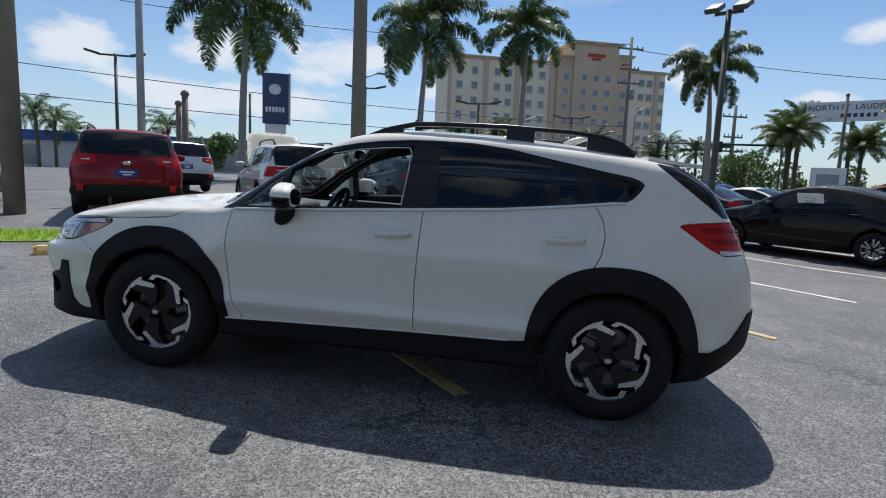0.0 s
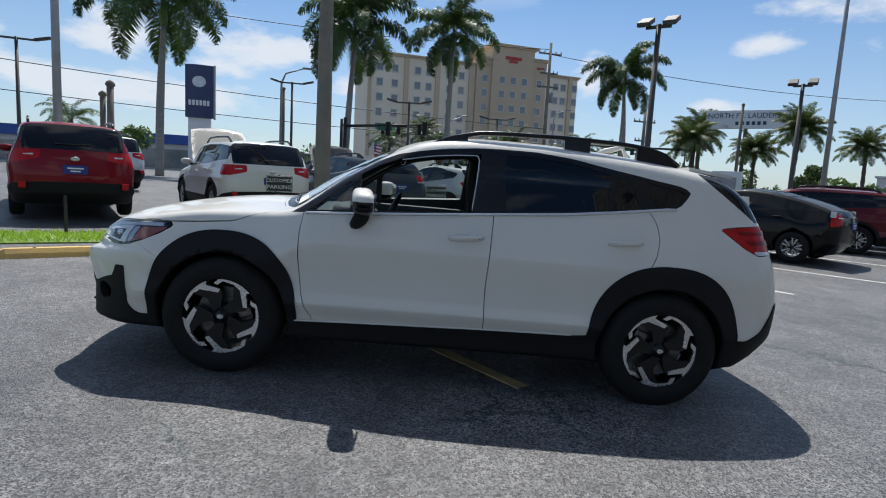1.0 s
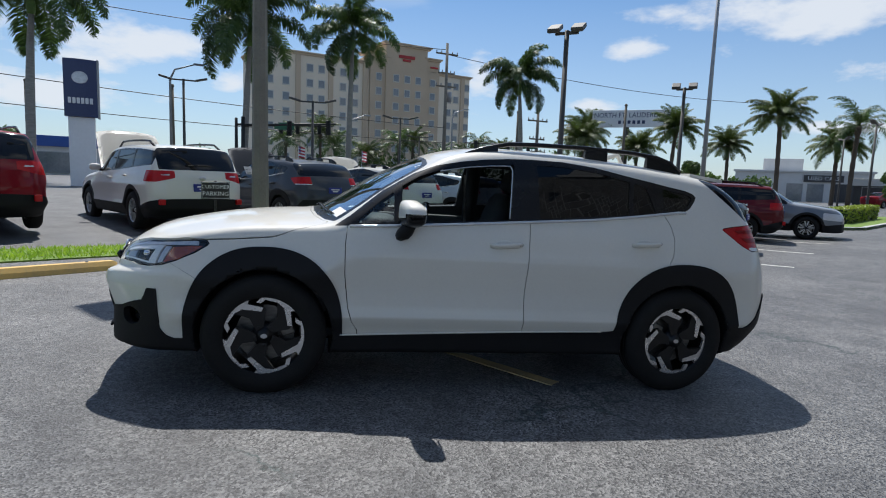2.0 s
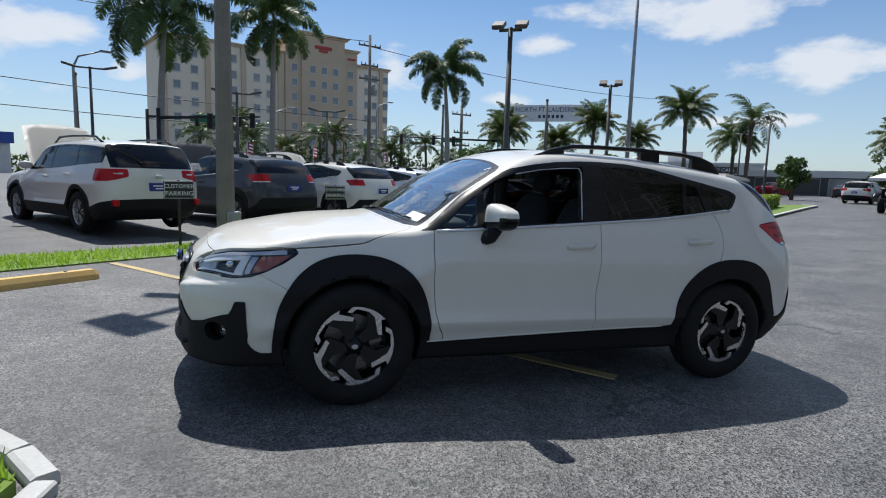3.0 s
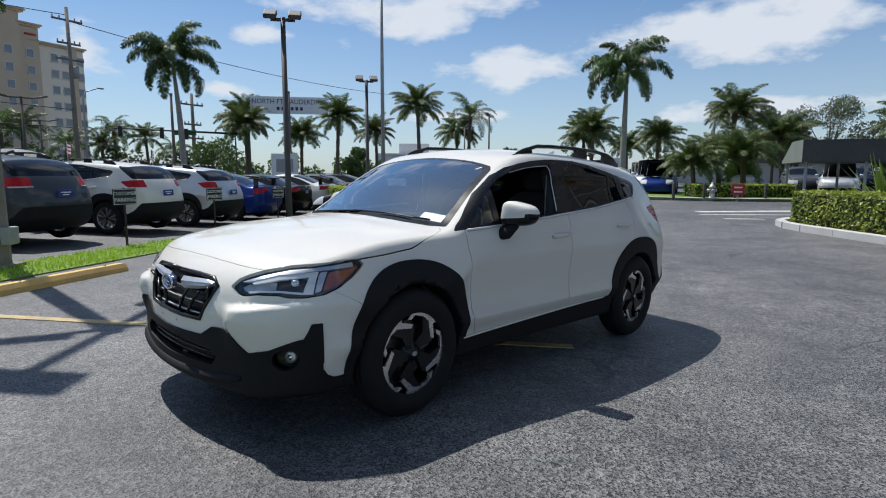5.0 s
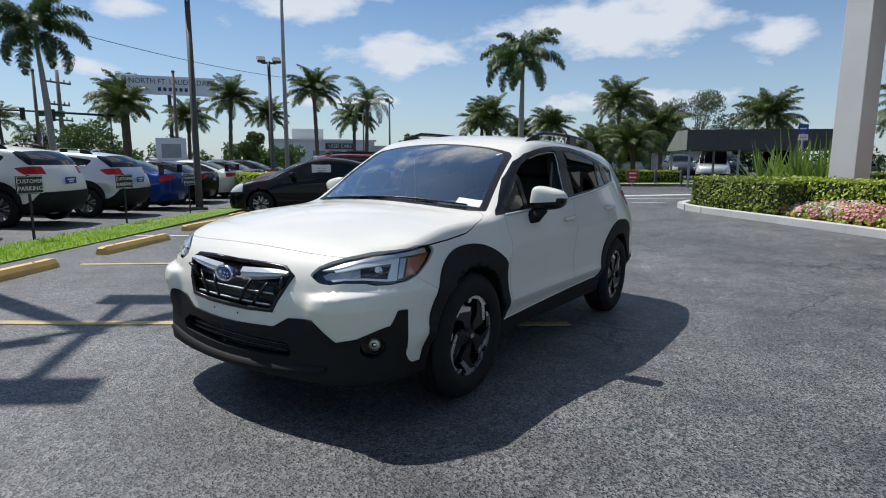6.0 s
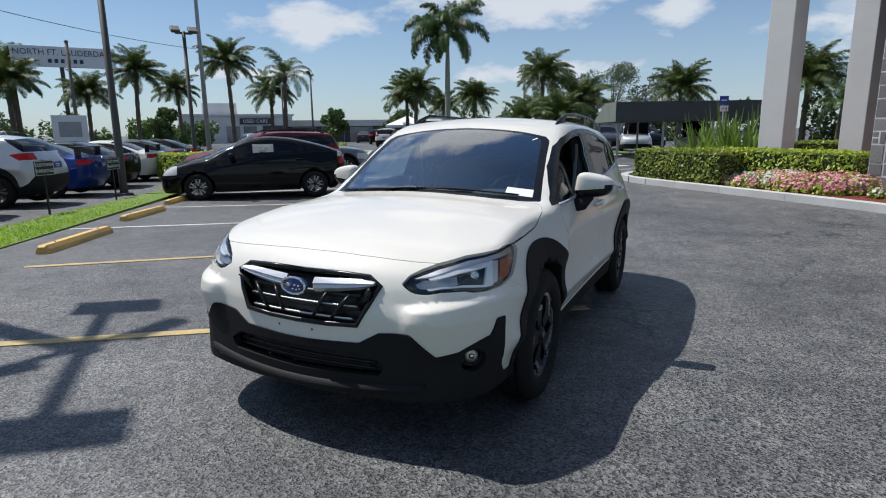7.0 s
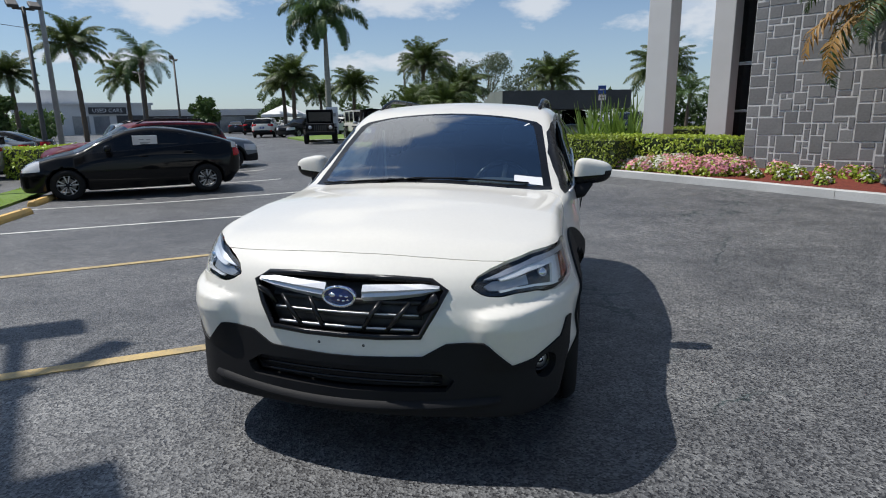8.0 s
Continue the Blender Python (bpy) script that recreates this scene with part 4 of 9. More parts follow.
class Skin:
    """A car's skin that is cut piece by piece."""

    def __init__(self, S, step, lo=(-2.45, -1.0, 0.1), hi=(2.4, 1.0, 1.75)):
        P, Q, N_ = skin(car_field(S), lo, hi, step)
        F = np.concatenate([Q[:, [0, 1, 2]], Q[:, [0, 2, 3]]])
        a, b, c = P[F[:, 0]], P[F[:, 1]], P[F[:, 2]]
        ar = np.linalg.norm(np.cross(b - a, c - a), axis=1)
        self.P, self.N, self.F = P, N_, F[ar > 1e-9]
        self.S = S

    def take(self, r_of, gap=0.0):
        """Cuts out where r < 0; a strip of the given width round it is lost as an open joint."""
        r = r_of(self.P, self.N)
        P, N_, ins, out = split(self.P, self.N, self.F, r)
        if gap:
            self.P, self.N = P, N_
            r2 = r_of(P, N_) - gap
            P2, N2, _, out = split(P, N_, out, r2)
            piece = (P2, N2, ins)
            P, N_ = P2, N2
        self.P, self.N, self.F = P, N_, out
        return (P, N_, ins)


def side_poly(poly, ymin=0.5, sgn=0):
    """Region of both flanks (or one) inside a polygon in x and z."""
    def r(P, N_):
        d = poly_dist(P[:, 0], P[:, 2], poly)
        d = np.maximum(d, ymin - (np.abs(P[:, 1]) if sgn == 0 else sgn * P[:, 1]))
        return np.maximum(d, np.abs(N_[:, 2]) - 0.9)
    return r


def piece_split(piece, sgn):
    """The part of a piece on one side of the car."""
    P, N_, F = piece
    m = (P[F].mean(1)[:, 1] * sgn) > 0
    return P, N_, F[m]


def refine(piece, times=2):
    """Every triangle into four, so that narrow shapes can be cut cleanly."""
    P, N_, F = piece
    for _ in range(times):
        e = np.sort(np.concatenate([F[:, [0, 1]], F[:, [1, 2]], F[:, [2, 0]]]), axis=1)
        u, inv = np.unique(e, axis=0, return_inverse=True)
        inv = inv.reshape(-1)
        k, n = len(F), len(P)
        ab, bc, ca = n + inv[:k], n + inv[k:2 * k], n + inv[2 * k:]
        mid_n = N_[u[:, 0]] + N_[u[:, 1]]
        mid_n /= np.maximum(np.linalg.norm(mid_n, axis=1), 1e-9)[:, None]
        P, N_ = np.concatenate([P, (P[u[:, 0]] + P[u[:, 1]]) / 2]), np.concatenate([N_, mid_n])
        F = np.concatenate([np.stack(c, 1) for c in ((F[:, 0], ab, ca), (ab, F[:, 1], bc), (ca, bc, F[:, 2]), (ab, bc, ca))])
    return P, N_, F


def cut_piece(piece, r_of):
    P, N_, F = piece
    P2, N2, ins, out = split(P, N_, F, r_of(P, N_))
    return (P2, N2, ins), (P2, N2, out)


DLO = [(-0.962, 0.998), (-0.875, 1.058), (-0.682, 1.218), (-0.486, 1.340), (-0.353, 1.398), (-0.20, 1.432), (-0.046, 1.457), (0.12, 1.473), (0.268, 1.480), (0.482, 1.480), (0.702, 1.460),
       (0.964, 1.414), (1.10, 1.393), (1.229, 1.372), (1.37, 1.352), (1.425, 1.335), (1.449, 1.312), (1.425, 1.275), (1.385, 1.232), (1.345, 1.211), (1.288, 1.208), (1.181, 1.195), (0.668, 1.129), (0.146, 1.084), (-0.87, 1.006)]
P_SAIL = [(-0.84, 1.024), (-0.70, 1.155), (-0.612, 1.222), (-0.612, 1.040)]
P_FRONT = [(-0.565, 1.043), (-0.565, 1.258), (-0.46, 1.322), (-0.33, 1.372), (-0.16, 1.408), (0.0, 1.428), (0.15, 1.440), (0.12, 1.092)]
P_REAR = [(0.315, 1.112), (0.30, 1.446), (0.48, 1.448), (0.70, 1.428), (0.945, 1.384), (0.93, 1.166)]
P_FIX = [(0.965, 1.172), (0.975, 1.376), (1.05, 1.362), (1.09, 1.30), (1.125, 1.194)]
P_QTR = [(1.195, 1.212), (1.185, 1.352), (1.35, 1.328), (1.395, 1.318), (1.418, 1.308), (1.37, 1.248), (1.33, 1.220)]
RAIL = [(-0.149, 1.494), (-0.091, 1.52), (-0.04, 1.542), (0.134, 1.585), (0.311, 1.594), (0.667, 1.601), (0.847, 1.598), (1.028, 1.595), (1.21, 1.579), (1.316, 1.549), (1.404, 1.493)]
RAIL_FEET = ((-0.145, 0.06), (0.667, 0.829), (1.13, 1.40))
HUBS = ((-HX, 0.445, 0.512), (HX, 0.465, 0.525))
ZCLAD = [(0, 0.487), (0.06, 0.487), (0.309, 0.498), (0.396, 0.55), (0.544, 0.563), (0.64, 0.463), (0.713, 0.479), (0.79, 0.525), (0.81, 0.535), (0.822, 0.59), (0.835, 0.603), (0.885, 0.602), (0.892, 0.56), (0.896, 0.38), (0.93, 0.334), (0.97, 0.316), (1.3, 0.316)]


def r_arch(P, N_):
    d = np.full(len(P), 9.0)
    for hx, a, b in HUBS:
        dx, dz = np.abs(P[:, 0] - hx) / a, np.maximum(P[:, 2] - HZ, 0) / b
        d = np.minimum(d, ((dx ** 2.4 + dz ** 2.4) ** (1 / 2.4) - 1) * 0.46)
    return np.maximum(d, 0.70 - np.abs(P[:, 1]))


def r_sill(P, N_):
    return np.maximum.reduce([P[:, 2] - lin([(-1, 0.348), (-0.9, 0.35), (0.24, 0.388), (0.8, 0.400), (1, 0.42)], P[:, 0]), np.abs(P[:, 0]) - 1.05])


def r_clad(P, N_):
    ay = np.abs(P[:, 1])
    u = np.minimum(ay, 0.8) + np.maximum(0, P[:, 0] + 2.0) * (ay > 0.72)
    return np.maximum(P[:, 2] - lin(ZCLAD, u), P[:, 0] + 1.5)


def r_rclad(P, N_):
    return np.maximum(P[:, 2] - lin([(1.5, 0.44), (1.85, 0.447), (1.96, 0.51), (2.07, 0.66), (2.3, 0.66)], P[:, 0]), 1.55 - P[:, 0])


def r_fog(P, N_):
    q = P - np.array([-2.065, 0, 0.432])
    q[:, 1] = np.abs(P[:, 1]) - 0.755
    ax_ = np.array([-0.81, 0.58, 0])
    w = q - (q @ ax_)[:, None] * ax_
    return np.maximum(np.hypot(w[:, 2] * 1.15, np.hypot(w[:, 0], w[:, 1])) - 0.060, P[:, 0] + 1.85)


def lamp_u(P):
    return (np.abs(P[:, 1]) - 0.474) + (P[:, 0] + 2.173) * 0.7


P_LAMP = [(-0.005, 0.757), (0.03, 0.735), (0.06, 0.727), (0.11, 0.726), (0.19, 0.737), (0.31, 0.736), (0.36, 0.726), (0.45, 0.725), (0.545, 0.737), (0.61, 0.766), (0.66, 0.81), (0.692, 0.858), (0.665, 0.884), (0.45, 0.869), (0.34, 0.862), (0.19, 0.836), (0.10, 0.812), (0.034, 0.788)]


def lamp_poly(poly):
    def r(P, N_):
        return np.maximum(poly_dist(lamp_u(P), P[:, 2], poly), P[:, 0] + 1.55)
    return r


def front_poly(poly):
    """Region of the nose inside a polygon in |y| and z."""
    full = list(poly) + [(-a, b) for a, b in reversed(poly)]

    def r(P, N_):
        return np.maximum(poly_dist(P[:, 1], P[:, 2], full), P[:, 0] + 1.9)
    return r


def plan_poly(poly, nz=0.3):
    full = list(poly) + [(a, -b) for a, b in reversed(poly)]

    def r(P, N_):
        return np.maximum(poly_dist(P[:, 0], P[:, 1], full), (nz - N_[:, 2]) * 0.2)
    return r


def r_tailglass(P, N_):
    edge = lin([(1.16, 1.885), (1.27, 1.735), (1.36, 1.61), (1.42, 1.53), (1.47, 1.49), (1.6, 1.48)], P[:, 2])
    return np.maximum.reduce([1.165 - P[:, 2], edge - P[:, 0], (N_[:, 2] - 0.93) * 0.3])


P_TAIL = [(1.642, 1.112), (1.75, 1.128), (1.873, 1.141), (2.2, 1.15), (2.2, 0.985), (1.95, 0.975), (1.883, 0.972), (1.80, 1.008)]


def r_tail(P, N_):
    return np.maximum(poly_dist(P[:, 0], P[:, 2], P_TAIL), 0.50 - np.abs(P[:, 1]))


def strip_on(f, pts, sgn, r, material, name, parent, label="", lift=0.0, seg=6):
    """A thin bar that follows the car's flank through points in x and z."""
    bm = bmesh.new()
    out = []
    n = 40
    t = np.array(pts, float)
    s = np.linspace(0, len(t) - 1, n)
    xs, zs = np.interp(s, np.arange(len(t)), t[:, 0]), np.interp(s, np.arange(len(t)), t[:, 1])
    ys = np.full(n, 1.0)
    lo, hi = np.full(n, 0.3), np.full(n, 1.05)
    for _ in range(26):
        mid = (lo + hi) / 2
        v = f(np.stack([xs, mid, zs], 1))
        lo, hi = np.where(v < 0, mid, lo), np.where(v < 0, hi, mid)
    tube(bm, [(x, sgn * (y + lift), z) for x, y, z in zip(xs, lo, zs)], r, seg)
    return part(name, bm, material, parent, label, smooth=True)


def wheel_parts(parent, x, y, sgn, hz=HZ, R=0.35, W=0.22, rim=0.238, style="cross", detail=True):
    """A wheel with its outer face towards sgn * y: tyre, rim, spokes, hub."""
    w = empty_like("wheel", parent)
    w.location = (x, y, hz)
    w.rotation_euler = (0, 0, 0 if sgn < 0 else math.pi)
    turn = Matrix.Rotation(math.pi / 2, 4, "X")     # lathe axis z -> -y, the outer face
    bm = bmesh.new()
    h = W / 2
    shoulder = [(rim - 0.01, h - 0.02), (rim + 0.012, h - 0.004), (rim + 0.05, h), (R - 0.03, h - 0.006), (R - 0.008, h - 0.028), (R + 0.004, h - 0.045)]
    tread = []
    if detail:
        # grooves round the tread
        for y in (-0.040, 0.0, 0.040):
            tread += [(R + 0.005, y - 0.007), (R - 0.006, y - 0.005), (R - 0.006, y + 0.005), (R + 0.005, y + 0.007)]
    lathe(bm, [(r, -y) for r, y in shoulder] + tread + shoulder[::-1], 56 if detail else 24, turn)
    part("tyre", bm, M["tyre"], w, "black rubber tyre", smooth=True)
    bm = bmesh.new()
    lathe(bm, [(rim - 0.012, -h + 0.02), (rim - 0.02, 0.0), (rim - 0.02, h - 0.05), (rim - 0.008, h - 0.022), (rim + 0.006, h - 0.014), (rim + 0.010, h - 0.018)], 48 if detail else 24, turn)
    rim_ob = part("rim", bm, M["alloy_dark"] if style == "cross" else M["alloy_grey"], w, "alloy rim", smooth=True)
    bm = bmesh.new()
    lathe(bm, [(0.001, 0.0), (rim * 0.70, 0.0), (rim * 0.70, -0.02), (0.001, -0.02)], 28, turn)
    part("brake_disc", bm, M["disc"], w, "steel brake disc", smooth=False)
    if detail:
        bm = bmesh.new(); box(bm, -0.05, -0.03, 0.08, 0.06, 0.03, 0.165, 0.012, m=Matrix.Rotation(1.2 if x < 0 else -1.2, 4, "Y"))
        part("brake_caliper", bm, M["disc"], w)
    yf = -(h - 0.035)
    n = 5

    def polar(bm, pts, y0, y1, a):
        lo = [bm.verts.new((r * math.sin(t + a), y0, r * math.cos(t + a))) for r, t in pts]
        hi = [bm.verts.new((r * 0.995 * math.sin(t + a), y1, r * 0.995 * math.cos(t + a))) for r, t in pts]
        bm.faces.new(hi); bm.faces.new(list(reversed(lo)))
        for i in range(len(pts)):
            j = (i + 1) % len(pts)
            bm.faces.new((lo[i], lo[j], hi[j], hi[i]))
    D = math.radians
    for k in range(n):
        a = 2 * math.pi * k / n + (0.0 if x < 0 else 0.22)
        if style == "cross":
            bm = bmesh.new()
            polar(bm, [(0.05, D(12)), (0.05, D(66)), (0.145, D(74)), (0.168, D(68)), (0.212, D(46)), (rim - 0.008, D(42)), (rim - 0.008, D(14)), (0.20, D(20)), (0.13, D(32))], yf + 0.03, yf - 0.001, a)
            bmesh.ops.recalc_face_normals(bm, faces=bm.faces)
            part("spoke", bm, M["alloy_dark"], rim_ob)
            bm = bmesh.new()
            zee = [(0.84, -14), (0.99, -2), (0.99, 10), (0.985, 21), (0.98, 31), (0.975, 40), (0.95, 48.5), (0.86, 44.5), (0.69, 68.9), (0.60, 64.4), (0.82, 33), (0.87, 20), (0.887, 1), (0.80, -7)]
            polar(bm, [(r_ * (rim + 0.004), D(t_)) for r_, t_ in zee], yf + 0.012, yf - 0.006, a)
            bmesh.ops.recalc_face_normals(bm, faces=bm.faces)
            part("spoke_facing", bm, M["alloy"], rim_ob, "machined bright facing")
        else:
            bm = bmesh.new()
            for o in (-9, 9):
                polar(bm, [(0.04, D(o - 6)), (0.04, D(o + 6)), (rim - 0.01, D(o * 1.5 + 4.5)), (rim - 0.01, D(o * 1.5 - 4.5))], yf + 0.03, yf - 0.004, a)
            bmesh.ops.recalc_face_normals(bm, faces=bm.faces)
            part("spoke", bm, M["alloy_grey"], rim_ob)
    bm = bmesh.new()
    lathe(bm, [(0.075, 0.03), (0.068, h - 0.045), (0.036, h - 0.035), (0.032, h - 0.022), (0.001, h - 0.02)], 20, turn)
    part("hub_cap", bm, M["alloy_dark"], rim_ob, smooth=True)
    if detail:
        for k in range(5):
            a = 2 * math.pi * (k + 0.5) / 5
            bm = bmesh.new(); lathe(bm, [(0.011, h - 0.06), (0.011, h - 0.03), (0.001, h - 0.028)], 6, Matrix.Translation((0.055 * math.sin(a), 0, 0.055 * math.cos(a))) @ turn)
            part("wheel_nut", bm, M["alloy_dark"], rim_ob)
        bm = bmesh.new(); lathe(bm, [(0.019, h - 0.021), (0.019, h - 0.0185), (0.001, h - 0.018)], 16, turn @ Matrix.Diagonal((1, 0.7, 1, 1)))
        part("centre_badge", bm, M["satin"], rim_ob)
    return w


def empty_like(name, parent):
    e = new(name)
    e.parent = parent
    return e


def seat(parent, x, y, w=0.26, bench=False):
    s = empty_like("seat", parent)
    bm = bmesh.new(); blob(bm, (x, y, 0.60), (0.27, w, 0.10), (4, 3))
    part("cushion", bm, M["seat"], s, smooth=True)
    m = Matrix.Translation((x + 0.26, y, 0.60)) @ Matrix.Rotation(0.32, 4, "Y")
    bm = bmesh.new(); blob(bm, (0, 0, 0.30), (0.09, w, 0.36), (3, 3.4), m)
    part("backrest", bm, M["seat"], s, smooth=True)
    for o in ((0,) if not bench else (-0.42, 0.42)):
        bm = bmesh.new(); blob(bm, (0.0, o, 0.76), (0.055, 0.13, 0.085), (3, 3), m)
        part("headrest", bm, M["seat"], s, smooth=True)
    return s


def interior(root, detail=True):
    cab = empty_like("cabin", root)
    bm = bmesh.new(); box(bm, -1.15, -0.70, 0.30, 1.9, 0.70, 0.36, 0.02); part("floor_pan", bm, M["cabin"], cab)
    bm = bmesh.new(); box(bm, -1.12, -0.72, 0.45, -0.98, 0.72, 0.98, 0.03); part("firewall", bm, M["cabin"], cab)
    bm = bmesh.new(); blob(bm, (-0.80, 0, 0.90), (0.27, 0.73, 0.11), (4, 2.8)); part("dashboard", bm, M["cabin"], cab, smooth=True)
    bm = bmesh.new(); blob(bm, (-0.66, -0.36, 1.01), (0.12, 0.20, 0.05), (3, 2.6)); part("instrument_hood", bm, M["cabin"], cab, smooth=True)
    bm = bmesh.new(); box(bm, -0.50, -0.13, 0.36, 0.35, 0.13, 0.68, 0.04); part("centre_console", bm, M["cabin"], cab)
    for s in (-1, 1):
        bm = bmesh.new(); box(bm, -0.86, s * 0.735 - 0.03, 0.40, 1.15, s * 0.735 + 0.03, 1.0, 0.025); part("door_trim", bm, M["cabin"], cab)
    m = Matrix.Translation((-0.42, -0.36, 0.97)) @ Matrix.Rotation(-1.15, 4, "Y")
    ring = [m @ Vector((0.185 * math.cos(t), 0.185 * math.sin(t), 0)) for t in np.linspace(0, 2 * math.pi, 33)]
    bm = bmesh.new(); tube(bm, ring, 0.017, 8); sw = part("steering_wheel", bm, M["gloss_black"], cab, smooth=True)
    bm = bmesh.new(); blob(bm, (0, 0, 0.0), (0.06, 0.075, 0.03), (2.6, 2.4), m); part("airbag_boss", bm, M["cabin"], sw, smooth=True)
    for a in (0.1, math.pi - 0.1, -1.57):
        bm = bmesh.new(); tube(bm, [m @ Vector((0.04 * math.sin(a + 1.57), 0.04 * math.cos(a + 1.57), 0)), m @ Vector((0.18 * math.sin(a + 1.57), 0.18 * math.cos(a + 1.57), 0))], 0.016, 6); part("spoke", bm, M["cabin"], sw)
    seat(cab, -0.02, -0.37); seat(cab, -0.02, 0.37)
    seat(cab, 0.95, 0, 0.66, True)
    bm = bmesh.new(); blob(bm, (-0.36, 0.0, 1.37), (0.02, 0.11, 0.032), (3, 3)); part("interior_mirror", bm, M["gloss_black"], cab, smooth=True)
    bm = bmesh.new(); box(bm, 1.25, -0.62, 0.36, 1.95, 0.62, 0.72, 0.03); part("luggage_floor", bm, M["cabin"], cab)
    for s in (-1, 1):
        bm = bmesh.new(); tube(bm, [(0.22, s * 0.70, 0.95), (0.21, s * 0.685, 1.15), (0.20, s * 0.62, 1.42)], [0.055, 0.045, 0.04], 6); part("pillar_trim", bm, M["cabin"], cab, smooth=True)
        bm = bmesh.new(); tube(bm, [(0.16, s * 0.66, 1.36), (0.18, s * 0.65, 1.0), (0.2, s * 0.62, 0.7)], 0.02, 4, squash=(1.2, 0.25)); part("seat_belt", bm, M["headliner"], cab)
    return cab


def door_mirror(root, sgn, paint, lens=True):
    mr = empty_like("door_mirror", root)
    def shell(x, z, size, lo, hi):
        bm = bmesh.new(); blob(bm, (x, sgn * 0.940, z), size, (3.4, 3.2), seg=28, rings=20)
        for v in bm.verts:
            o = abs(v.co.y) - 0.94
            v.co.x += 0.16 * (o + 0.1) - 0.02
            v.co.z += (0.020 if v.co.z > z else 0.10 * (o - 0.06)) * (1 if v.co.z < z else -o / 0.11)
            v.co.y += sgn * 0.12 * (v.co.z - z)
        bmesh.ops.delete(bm, geom=[f for f in bm.faces if not lo + 0.12 * (abs(f.calc_center_median().y) - 0.94) < f.calc_center_median().z < hi], context="FACES")
        return bm
    part("cap", shell(-0.52, 1.106, (0.064, 0.114, 0.068), 1.088, 9), paint, mr, smooth=True)
    part("housing", shell(-0.518, 1.100, (0.061, 0.111, 0.068), -9, 9), M["gloss_black"], mr, "black lower housing", smooth=True)
    bm = bmesh.new()
    tube(bm, [(-0.56, sgn * 0.80, 0.975), (-0.545, sgn * 0.86, 0.99), (-0.525, sgn * 0.90, 1.045)], [0.050, 0.052, 0.045], 10, squash=(1.25, 0.8))
    part("arm", bm, M["cladding"], mr, smooth=True)
    bm = bmesh.new(); blob(bm, (-0.456, sgn * 0.935, 1.106), (0.005, 0.084, 0.050), (3, 3)); part("glass", bm, M["chrome"], mr, "mirror glass", smooth=True)
    bm = bmesh.new(); tube(bm, [(-0.585, sgn * 0.885, 1.090), (-0.578, sgn * 0.95, 1.096), (-0.545, sgn * 1.03, 1.10)], [0.006, 0.009, 0.005], 6); part("indicator", bm, M["lens_white"], mr, "slim clear indicator")
    return mr


